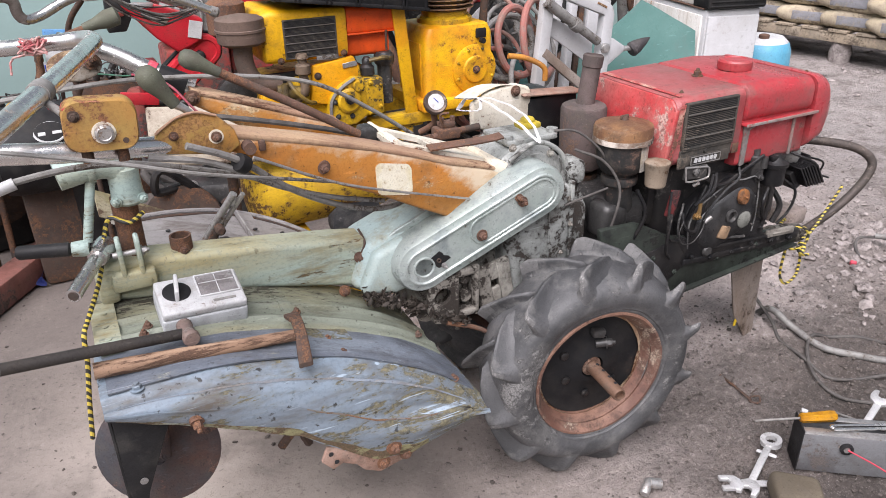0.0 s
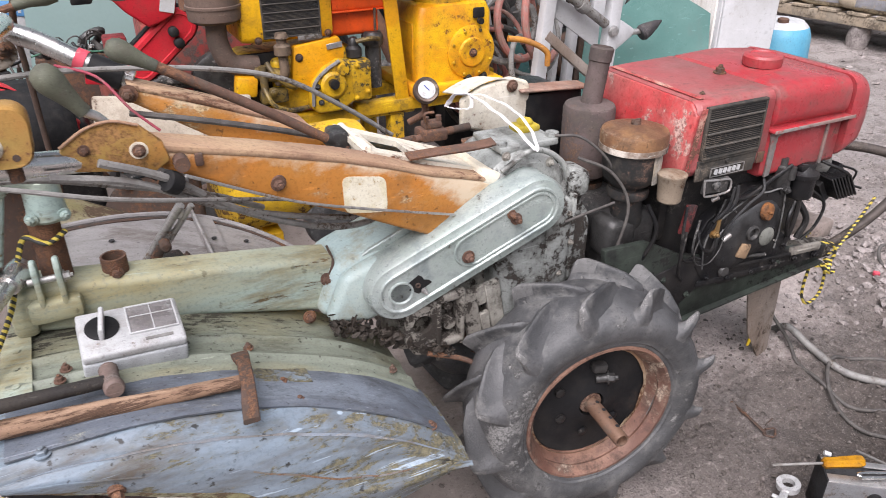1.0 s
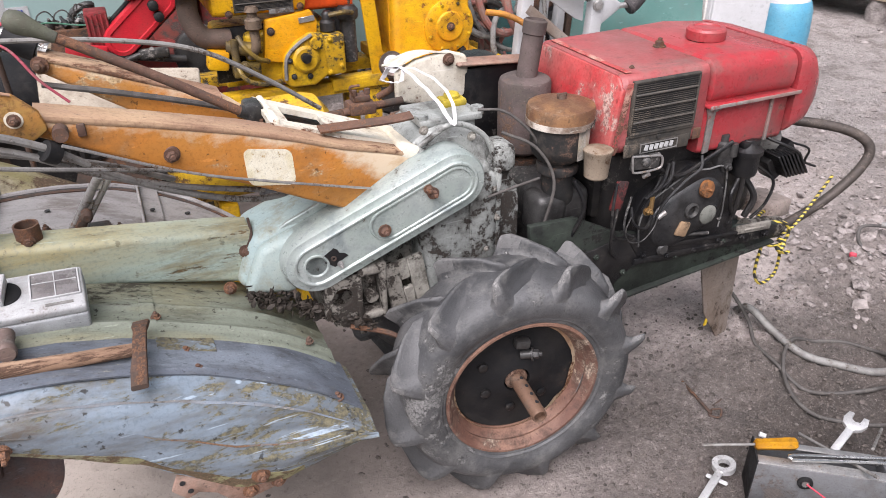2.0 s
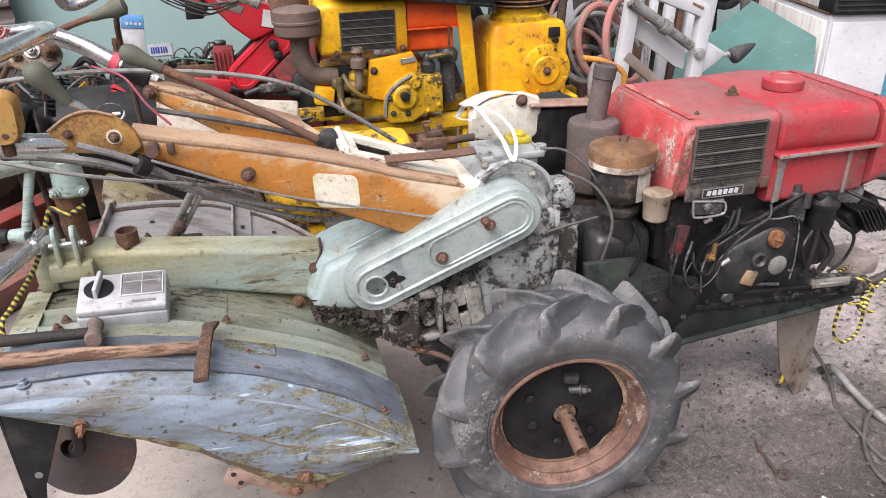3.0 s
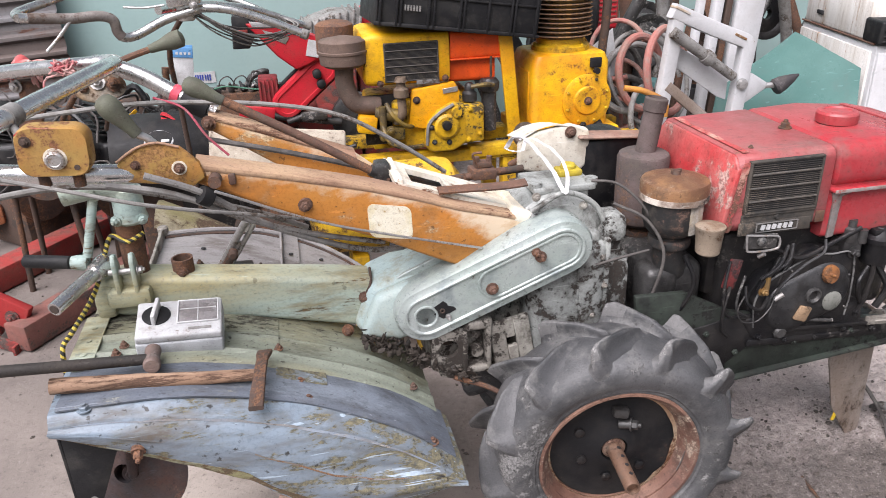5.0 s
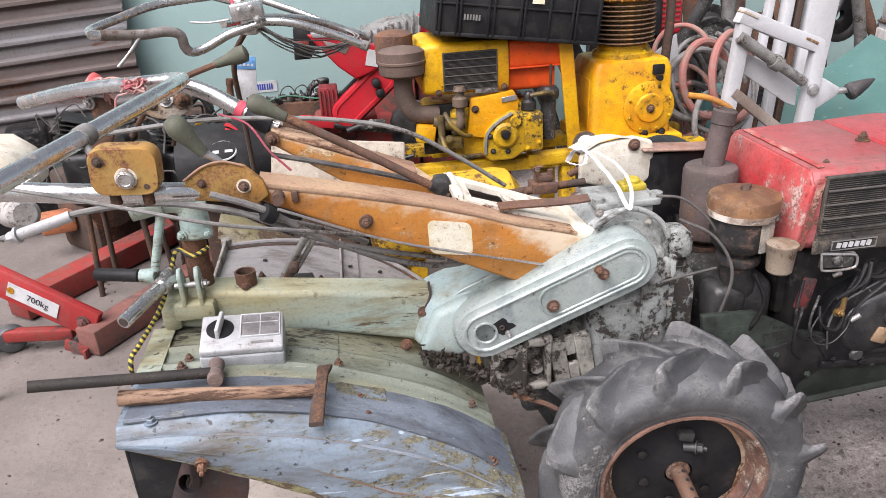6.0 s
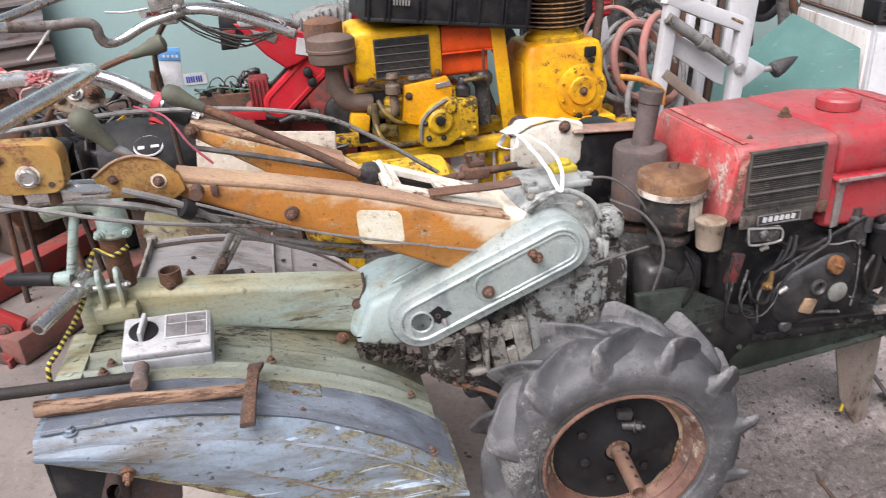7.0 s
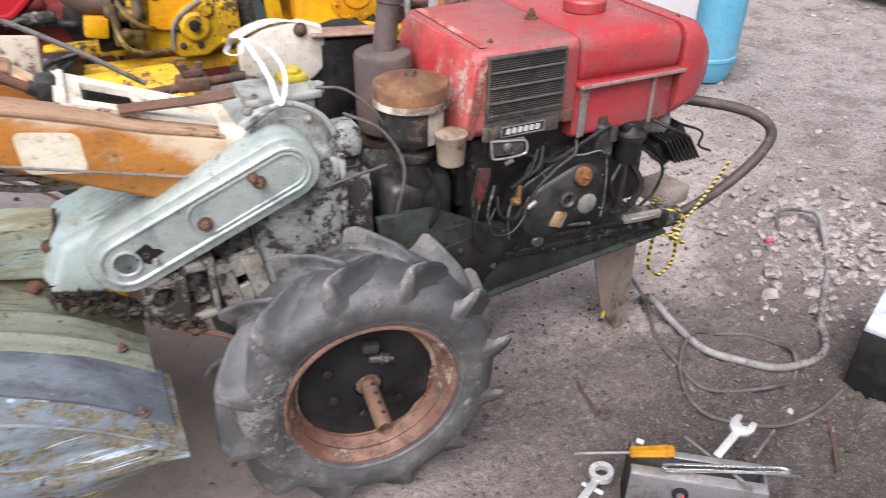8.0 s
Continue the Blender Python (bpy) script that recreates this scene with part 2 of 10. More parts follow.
TANK_RED = worn("red_tank_paint", (0.33, 0.030, 0.038), (0.31, 0.065, 0.068), (0.26, 0.13, 0.11), 0.2, 0.6, 0.22, 0.0, 5, 0.5, (0.20, 0.08, 0.075), bump=0.06, speck=0.4, soft=0.07)
GREY_STRIP = worn("bare_grey_metal", (0.25, 0.23, 0.22), (0.3, 0.2, 0.18), (0.35, 0.08, 0.07), 0.3, 0.5, 0.5, 0.2, 12, 0.3)
GRILLE = worn("dusty_black_grille", (0.034, 0.033, 0.031), (0.065, 0.058, 0.05), (0.15, 0.125, 0.10), 0.28, 0.6, 0.55, 0.0, 14, 0.5, (0.10, 0.085, 0.07), spec=0.2)
ENGINE = worn("oily_black_engine", (0.007, 0.007, 0.008), (0.016, 0.015, 0.015), (0.11, 0.10, 0.09), 0.20, 0.55, 0.28, 0.1, 11, 0.35, (0.03, 0.026, 0.023), bump=0.4, spec=0.4)
ENGINE_GREY = worn("oily_grey_casting", (0.05, 0.049, 0.048), (0.02, 0.019, 0.019), (0.30, 0.28, 0.26), 0.26, 0.55, 0.3, 0.2, 12, 0.5, (0.016, 0.014, 0.013), bump=0.35, spec=0.5)
RAIL = worn("oily_dark_green_frame_paint", (0.042, 0.053, 0.043), (0.010, 0.011, 0.010), (0.012, 0.011, 0.010), 0.30, 0.7, 0.34, 0.0, 8, 0.7, (0.007, 0.007, 0.007), spec=0.35, soft=0.12, scratch=0.25)
CAST_GREY = worn("grey_green_casting", (0.26, 0.272, 0.26), (0.36, 0.375, 0.355), (0.045, 0.036, 0.03), 0.36, 0.6, 0.38, 0.1, 7, 0.95, (0.05, 0.044, 0.038), bump=0.4, speck=0.6, soft=0.05)
CAST_DIRTY = worn("greasy_cast_iron", (0.22, 0.205, 0.18), (0.31, 0.30, 0.265), (0.035, 0.028, 0.023), 0.38, 0.6, 0.5, 0.1, 9, 0.6, (0.045, 0.034, 0.028))
STAND_PLATE = worn("brown_weathered_plate", (0.19, 0.145, 0.115), (0.27, 0.23, 0.20), (0.10, 0.07, 0.05), 0.25, 0.5, 0.6, 0.1, 7, 0.4, (0.30, 0.26, 0.235), (1, 1, 0.4), soft=0.08)
JOINT_PAINT = worn("pale_blue_green_paint", (0.30, 0.385, 0.385), (0.36, 0.40, 0.36), (0.13, 0.10, 0.06), 0.16, 0.5, 0.4, 0.0, 7, 0.45, (0.24, 0.22, 0.14), speck=0.4, soft=0.10, mottle=0.25)
RUST_PINK = worn("pinkish_flaking_rust", (0.22, 0.12, 0.085), (0.30, 0.21, 0.17), (0.12, 0.06, 0.04), 0.3, 0.55, 0.7, 0.0, 12, 0.4, soft=0.05)
COVER = worn("pale_green_chain_cover", (0.285, 0.335, 0.312), (0.38, 0.405, 0.40), (0.17, 0.155, 0.135), 0.20, 0.5, 0.24, 0.25, 7, 0.5, (0.17, 0.20, 0.205), (1, 1, 1), chip_metal=0.3, speck=0.35, soft=0.10, mottle=0.25)
TUBE_GREEN = worn("pale_green_weathered_paint", (0.30, 0.385, 0.358), (0.345, 0.31, 0.175), (0.14, 0.10, 0.05), 0.18, 0.52, 0.38, 0.0, 4.5, 0.75, (0.185, 0.145, 0.065), (0.4, 1, 2.0), speck=0.5, scratch=0.3, soft=0.09, chip_scale=45)
COVER_GREEN = worn("mossy_grey_green_sheet", (0.185, 0.205, 0.165), (0.205, 0.185, 0.105), (0.055, 0.05, 0.036), 0.20, 0.5, 0.36, 0.0, 7, 0.6, (0.085, 0.082, 0.055), (0.3, 1.3, 1), chip_scale=60, speck=0.9, scratch=0.45, soft=0.06)
COVER_BLUE = worn("weathered_blue_grey_sheet", (0.185, 0.235, 0.285), (0.115, 0.128, 0.145), (0.165, 0.15, 0.098), 0.50, 0.5, 0.28, 0.0, 4.5, 0.85, (0.08, 0.068, 0.056), (0.4, 1.2, 1.6), chip_scale=36, speck=0.9, scratch=0.9, soft=0.05)
CREASE = worn("scraped_bare_crease", (0.19, 0.225, 0.27), (0.14, 0.13, 0.12), (0.40, 0.37, 0.33), 0.34, 0.5, 0.45, 0.0, 11, 0.45, (0.13, 0.105, 0.08), (0.3, 1, 1), speck=0.5)
OLIVE_EDGE = worn("olive_stained_edge", (0.23, 0.22, 0.115), (0.20, 0.22, 0.20), (0.13, 0.09, 0.055), 0.42, 0.6, 0.5, 0.0, 9, 0.45, (0.12, 0.10, 0.06), (0.4, 1, 1))
CREASE_DARK = worn("dark_brown_crease", (0.15, 0.135, 0.12), (0.18, 0.19, 0.20), (0.22, 0.13, 0.08), 0.4, 0.5, 0.6, 0.0, 11, 0.4, stretch=(0.4, 1, 1))
HOOD_EDGE = worn("bare_beige_and_rust_edge", (0.37, 0.055, 0.055), (0.42, 0.26, 0.205), (0.17, 0.085, 0.06), 0.36, 0.6, 0.65, 0.0, 14, 0.4, (0.42, 0.10, 0.09))
ORANGE_TOP = worn("rusty_cream_edge_paint", (0.29, 0.175, 0.115), (0.44, 0.31, 0.19), (0.17, 0.085, 0.05), 0.34, 0.5, 0.5, 0.0, 6, 0.6, (0.20, 0.115, 0.075), (0.4, 1, 1), speck=0.4, soft=0.05)
CREAM = worn("cream_paint", (0.62, 0.585, 0.50), (0.55, 0.49, 0.38), (0.20, 0.09, 0.05), 0.15, 0.5, 0.4, 0.0, 9, 0.3, (0.28, 0.22, 0.16), soft=0.06, mottle=0.2)
TOOL_STEEL = worn("polished_tool_steel", (0.68, 0.68, 0.68), (0.55, 0.55, 0.55), (0.25, 0.2, 0.16), 0.12, 0.5, 0.3, 0.6, 20, 0.2, bump=0.05)
LABEL_WHITE = worn("old_white_label", (0.72, 0.68, 0.55), (0.66, 0.60, 0.42), (0.5, 0.36, 0.16), 0.25, 0.5, 0.5, 0.0, 20, 0.15, (0.5, 0.42, 0.28), bump=0.05)
YELLOW = worn("yellow_engine_paint", (0.64, 0.35, 0.008), (0.60, 0.27, 0.006), (0.20, 0.09, 0.02), 0.24, 0.5, 0.32, 0.0, 6, 0.35, (0.24, 0.13, 0.02), speck=0.4)
YELLOW_GREASY = worn("greasy_yellow_paint", (0.60, 0.37, 0.012), (0.46, 0.26, 0.012), (0.06, 0.048, 0.03), 0.24, 0.6, 0.34, 0.0, 7, 0.6, (0.07, 0.052, 0.022), speck=0.35)
ORANGE_RED = worn("orange_red_paint", (0.72, 0.085, 0.012), None, (0.3, 0.1, 0.05), 0.12, 0.5, 0.35, 0.0, 8, 0.12, (0.4, 0.06, 0.02), bump=0.06)
RED = worn("bright_red_paint", (0.48, 0.018, 0.03), (0.42, 0.02, 0.03), (0.2, 0.09, 0.07), 0.2, 0.5, 0.35, 0.0, 8, 0.2, (0.25, 0.06, 0.05), bump=0.08)
RED_DULL = worn("dull_red_jack_paint", (0.25, 0.034, 0.03), (0.20, 0.06, 0.046), (0.11, 0.085, 0.075), 0.36, 0.55, 0.45, 0.0, 6, 0.45, (0.12, 0.07, 0.058))
CHROME = worn("pitted_chrome", (0.64, 0.635, 0.625), (0.48, 0.47, 0.46), (0.20, 0.14, 0.11), 0.16, 0.5, 0.17, 0.95, 13, 0.3, (0.30, 0.27, 0.25), bump=0.06, speck=0.35, soft=0.05, mottle=0.2)
CHROME_BRIGHT = worn("worn_bright_chrome", (0.74, 0.735, 0.73), (0.60, 0.595, 0.59), (0.28, 0.23, 0.19), 0.08, 0.5, 0.12, 0.95, 9, 0.2, (0.42, 0.40, 0.38), bump=0.03, speck=0.25, soft=0.05, mottle=0.15)
STEEL = worn("bare_steel", (0.50, 0.49, 0.48), (0.4, 0.39, 0.38), (0.22, 0.15, 0.1), 0.2, 0.5, 0.35, 0.85, 20, 0.25, bump=0.1)
WHITE = worn("off_white_sheet_metal", (0.47, 0.475, 0.485), (0.42, 0.42, 0.425), (0.27, 0.19, 0.14), 0.06, 0.55, 0.42, 0.0, 3.5, 0.16, (0.33, 0.31, 0.29), bump=0.05, speck=0.2, scratch=0.1, soft=0.06, mottle=0.15)
WHITE_PLASTIC = worn("white_plastic", (0.48, 0.485, 0.49), (0.42, 0.425, 0.43), (0.33, 0.30, 0.27), 0.15, 0.5, 0.38, 0.0, 12, 0.3, (0.3, 0.28, 0.26), bump=0.04, speck=0.3, scratch=0.1)
SMOKE = worn("smoky_clear_window", (0.20, 0.19, 0.19), (0.14, 0.13, 0.13), (0.4, 0.4, 0.4), 0.2, 0.5, 0.10, 0.0, 35, 0.3, bump=0.02)
TEAL_SHEET = worn("green_plastic_sheet", (0.088, 0.185, 0.168), (0.125, 0.235, 0.215), (0.3, 0.42, 0.40), 0.03, 0.5, 0.25, 0.0, 4, 0.3, (0.13, 0.18, 0.17), bump=0.04, speck=0.05, scratch=0.6, soft=0.08, mottle=0.1)
SKY_BLUE = worn("sky_blue_plastic", (0.085, 0.30, 0.44), (0.11, 0.33, 0.46), (0.3, 0.4, 0.42), 0.1, 0.5, 0.35, 0.0, 6, 0.15, (0.15, 0.26, 0.32), bump=0.05)
WALL_TEAL = worn("pale_teal_wall_paint", (0.29, 0.415, 0.40), (0.315, 0.43, 0.41), (0.25, 0.33, 0.31), 0.04, 0.5, 0.6, 0.0, 1.6, 0.12, (0.25, 0.34, 0.325), bump=0.05, speck=0.0, scratch=0.0, soft=0.15, mottle=0.06)
TIN = worn("rusty_corrugated_iron", (0.095, 0.075, 0.068), (0.15, 0.15, 0.155), (0.12, 0.055, 0.036), 0.30, 0.6, 0.5, 0.25, 2.2, 0.45, (0.065, 0.046, 0.038), (0.3, 1, 1.8), speck=0.25, scratch=0.3, soft=0.04, mottle=0.3)
WOOD = worn("old_brown_wood", (0.25, 0.155, 0.10), (0.35, 0.24, 0.165), (0.11, 0.062, 0.04), 0.40, 0.6, 0.6, 0.0, 18, 0.4, (0.10, 0.062, 0.045), (0.12, 1, 1))
PALLET = worn("grey_pallet_wood", (0.33, 0.27, 0.20), (0.26, 0.22, 0.17), (0.15, 0.12, 0.09), 0.4, 0.6, 0.8, 0.0, 12, 0.35, (0.15, 0.13, 0.1), (0.2, 1, 1))
CABLE = worn("dusty_black_cable", (0.055, 0.05, 0.047), (0.09, 0.083, 0.078), (0.16, 0.15, 0.135), 0.2, 0.5, 0.6, 0.0, 20, 0.35, (0.12, 0.11, 0.1), bump=0.1)
CABLE_GREY = worn("grey_cable_sheath", (0.20, 0.195, 0.185), (0.15, 0.145, 0.14), (0.09, 0.07, 0.055), 0.3, 0.5, 0.42, 0.0, 20, 0.35, (0.1, 0.085, 0.07), bump=0.1)
KNOB = worn("faded_green_rubber", (0.088, 0.092, 0.066), (0.065, 0.068, 0.053), (0.15, 0.15, 0.115), 0.2, 0.5, 0.6, 0.0, 18, 0.3, bump=0.1)
HOSE_RED = worn("dusty_red_hose", (0.30, 0.12, 0.10), (0.26, 0.15, 0.12), (0.3, 0.25, 0.22), 0.2, 0.5, 0.6, 0.0, 14, 0.4, (0.25, 0.2, 0.18))
BLUE_RAG = worn("blue_plastic_scrap", (0.02, 0.03, 0.14), None, (0.3, 0.35, 0.5), 0.2, 0.5, 0.35, 0.0, 20, 0.2)
PINK = worn("red_string", (0.5, 0.06, 0.09), None, (0.6, 0.3, 0.3), 0.2, 0.5, 0.6, 0.0, 20, 0.1)
AMBER = worn("amber_plastic_handle", (0.36, 0.17, 0.008), (0.24, 0.10, 0.006), (0.10, 0.05, 0.01), 0.3, 0.5, 0.22, 0.0, 20, 0.4, (0.12, 0.06, 0.01), bump=0.03)
WHITE_CORD = worn("white_nylon_strap", (0.72, 0.70, 0.71), None, (0.5, 0.47, 0.45), 0.15, 0.5, 0.55, 0.0, 20, 0.15, bump=0.1)
STONE = worn("pale_stone", (0.31, 0.275, 0.262), (0.22, 0.193, 0.183), (0.15, 0.13, 0.122), 0.3, 0.6, 0.85, 0.0, 30, 0.45, (0.13, 0.11, 0.10), bump=0.4)
INK = worn("black_ink", (0.02, 0.02, 0.022), None, (0.05, 0.05, 0.05), 0.05, 0.5, 0.5, 0.0, 20, 0.1, bump=0.02)
INK_BLUE = worn("blue_ink", (0.03, 0.05, 0.30), None, (0.1, 0.1, 0.4), 0.05, 0.5, 0.5, 0.0, 20, 0.1, bump=0.02)
SACK = worn("beige_sack", (0.45, 0.38, 0.27), (0.38, 0.32, 0.24), (0.25, 0.2, 0.15), 0.3, 0.6, 0.8, 0.0, 10, 0.3, (0.2, 0.17, 0.13))


def rope_material():
    """Yellow and black strands, wound."""
    m, n, l, b = nodes_of("yellow_black_rope")
    tc, wv = n.new("ShaderNodeTexCoord"), n.new("ShaderNodeTexWave")
    wv.wave_type, wv.bands_direction = "BANDS", "DIAGONAL"
    wv.inputs["Scale"].default_value, wv.inputs["Distortion"].default_value = 34, 2.5
    l.new(tc.outputs["Object"], wv.inputs["Vector"])
    l.new(mixed(n, l, ramp(n, l, wv.outputs["Fac"], 0.45, 0.6), (0.025, 0.025, 0.022), (0.50, 0.39, 0.06)), b.inputs["Base Color"])
    b.inputs["Roughness"].default_value = 0.6
    return m


ROPE = rope_material()


def dirt_ground():
    """Trampled grey earth, darker and oily in places, smoother and browner towards the wall, with light and shade
    painted in.
    """
    m, n, l, b = nodes_of("trampled_grey_earth")
    big = noise_node(n, l, 1.1, 4, 0.6, (1, 1, 1), 2.0)
    mid = noise_node(n, l, 6, 8, 0.7, (1, 1, 1), 9.0)
    fine = noise_node(n, l, 55, 8, 0.75, (1, 1, 1), 4.0)
    grit = noise_node(n, l, 220, 3, 0.6, (1, 1, 1), 6.0)
    # smooth packed floor on the tractor's rear side, loose earth in front, oil and painted wheel shade where the tools
    # lie
    tc, sp = n.new("ShaderNodeTexCoord"), n.new("ShaderNodeSeparateXYZ")
    l.new(tc.outputs["Object"], sp.inputs[0])
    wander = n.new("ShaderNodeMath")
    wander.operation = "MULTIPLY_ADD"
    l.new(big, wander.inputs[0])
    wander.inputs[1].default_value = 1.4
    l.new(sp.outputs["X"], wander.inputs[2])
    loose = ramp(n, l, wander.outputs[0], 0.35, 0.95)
    oil, dist = n.new("ShaderNodeMapping"), n.new("ShaderNodeVectorMath")
    oil.inputs["Location"].default_value, oil.inputs["Scale"].default_value = (-0.74, 0.46, 0), (0.80, 1.05, 0)
    l.new(tc.outputs["Object"], oil.inputs[0])
    dist.operation = "LENGTH"
    l.new(oil.outputs[0], dist.inputs[0])
    spread = n.new("ShaderNodeMath")
    spread.operation = "MULTIPLY_ADD"
    l.new(mid, spread.inputs[0])
    spread.inputs[1].default_value = 0.9
    l.new(dist.outputs["Value"], spread.inputs[2])
    soaked = ramp(n, l, spread.outputs[0], 1.28, 0.80, 0, 0.88)
    earth = mixed(n, l, ramp(n, l, big, 0.42, 0.60), (0.36, 0.312, 0.293), (0.23, 0.197, 0.18))
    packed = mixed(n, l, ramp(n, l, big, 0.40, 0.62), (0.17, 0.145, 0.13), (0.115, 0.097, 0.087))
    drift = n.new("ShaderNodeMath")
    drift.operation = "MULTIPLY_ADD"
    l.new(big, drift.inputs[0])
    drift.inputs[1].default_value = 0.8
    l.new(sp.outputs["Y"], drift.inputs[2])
    # pale patch on the rear floor: light from the left opening, painted in
    lit_floor = n.new("ShaderNodeMath")
    lit_floor.operation = "MULTIPLY"
    l.new(ramp(n, l, drift.outputs[0], 1.75, 0.75, 0, 0.85), lit_floor.inputs[0])
    l.new(ramp(n, l, wander.outputs[0], -0.72, -0.30, 0.08, 0.9), lit_floor.inputs[1])
    # patch held back between tiller and wheel, so their shade is in the colour
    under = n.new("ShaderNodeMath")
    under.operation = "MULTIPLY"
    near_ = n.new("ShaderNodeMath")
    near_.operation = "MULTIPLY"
    l.new(lit_floor.outputs[0], near_.inputs[0])
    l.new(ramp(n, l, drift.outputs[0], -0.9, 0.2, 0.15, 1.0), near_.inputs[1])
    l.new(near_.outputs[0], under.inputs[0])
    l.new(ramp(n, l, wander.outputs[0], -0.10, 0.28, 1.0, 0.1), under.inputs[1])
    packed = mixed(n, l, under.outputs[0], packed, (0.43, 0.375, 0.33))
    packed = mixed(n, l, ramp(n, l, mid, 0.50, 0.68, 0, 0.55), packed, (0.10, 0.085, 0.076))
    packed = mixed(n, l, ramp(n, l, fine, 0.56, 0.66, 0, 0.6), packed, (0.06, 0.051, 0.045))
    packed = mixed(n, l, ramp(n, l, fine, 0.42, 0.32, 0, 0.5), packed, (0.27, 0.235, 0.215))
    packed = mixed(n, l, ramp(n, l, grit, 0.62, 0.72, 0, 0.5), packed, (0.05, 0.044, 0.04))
    dry = mixed(n, l, ramp(n, l, mid, 0.40, 0.60), (0.34, 0.305, 0.29), (0.25, 0.22, 0.208))
    # paler dry dust beyond the tractor's far wheel line, painting in the light there
    dusty = n.new("ShaderNodeMath")
    dusty.operation = "MULTIPLY_ADD"
    l.new(mid, dusty.inputs[0])
    dusty.inputs[1].default_value = 0.55
    inland = n.new("ShaderNodeMath")
    inland.operation = "ADD"
    l.new(sp.outputs["Y"], inland.inputs[0])
    l.new(ramp(n, l, sp.outputs["X"], 1.15, 1.6, 0.0, -0.55), inland.inputs[1])
    l.new(inland.outputs[0], dusty.inputs[2])
    earth = mixed(n, l, ramp(n, l, wander.outputs[0], 2.3, 3.6), earth, dry)
    # paleness falls off farther back: roof shade put into the colour
    reach = n.new("ShaderNodeMath")
    reach.operation = "MULTIPLY"
    l.new(ramp(n, l, dusty.outputs[0], 0.38, 0.60, 0, 0.85), reach.inputs[0])
    l.new(ramp(n, l, sp.outputs["Y"], 0.7, 1.3, 1.0, 0.12), reach.inputs[1])
    end = n.new("ShaderNodeMath")
    end.operation = "MULTIPLY"
    l.new(reach.outputs[0], end.inputs[0])
    l.new(ramp(n, l, wander.outputs[0], 2.0, 3.2, 1.0, 0.0), end.inputs[1])
    lit_dust = end.outputs[0]
    col = mixed(n, l, soaked, earth, (0.058, 0.047, 0.040))
    col = mixed(n, l, ramp(n, l, mid, 0.50, 0.62, 0, 0.45), col, (0.10, 0.078, 0.066))
    col = mixed(n, l, ramp(n, l, mid, 0.44, 0.30, 0, 0.5), col, (0.30, 0.265, 0.25))
    col = mixed(n, l, ramp(n, l, fine, 0.55, 0.63, 0, 0.7), col, (0.05, 0.043, 0.039))
    pale = n.new("ShaderNodeMath")
    pale.operation = "MULTIPLY"
    l.new(ramp(n, l, fine, 0.45, 0.34, 0, 0.8), pale.inputs[0])
    l.new(ramp(n, l, soaked, 0, 0.8, 1.0, 0.35), pale.inputs[1])
    col = mixed(n, l, pale.outputs[0], col, (0.47, 0.415, 0.39))
    col = mixed(n, l, ramp(n, l, grit, 0.60, 0.70, 0, 0.6), col, (0.05, 0.044, 0.04))
    col = mixed(n, l, ramp(n, l, grit, 0.40, 0.31, 0, 0.55), col, (0.50, 0.445, 0.42))
    col = mixed(n, l, lit_dust, col, mixed(n, l, ramp(n, l, fine, 0.40, 0.60), (0.70, 0.615, 0.58), (0.48, 0.405, 0.375)))
    col = mixed(n, l, ramp(n, l, grit, 0.62, 0.72, 0, 0.35), col, (0.07, 0.06, 0.055))
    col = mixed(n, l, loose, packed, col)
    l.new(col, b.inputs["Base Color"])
    b.inputs["Roughness"].default_value = 0.92
    bp = n.new("ShaderNodeBump")
    l.new(ramp(n, l, loose, 0, 1, 0.25, 1.0), bp.inputs["Strength"])
    bp.inputs["Distance"].default_value = 0.045
    h = n.new("ShaderNodeMath")
    h.operation = "MULTIPLY_ADD"
    l.new(fine, h.inputs[0])
    h.inputs[1].default_value = 0.5
    l.new(mid, h.inputs[2])
    l.new(h.outputs[0], bp.inputs["Height"])
    l.new(bp.outputs[0], b.inputs["Normal"])
    return m


EARTH = dirt_ground()

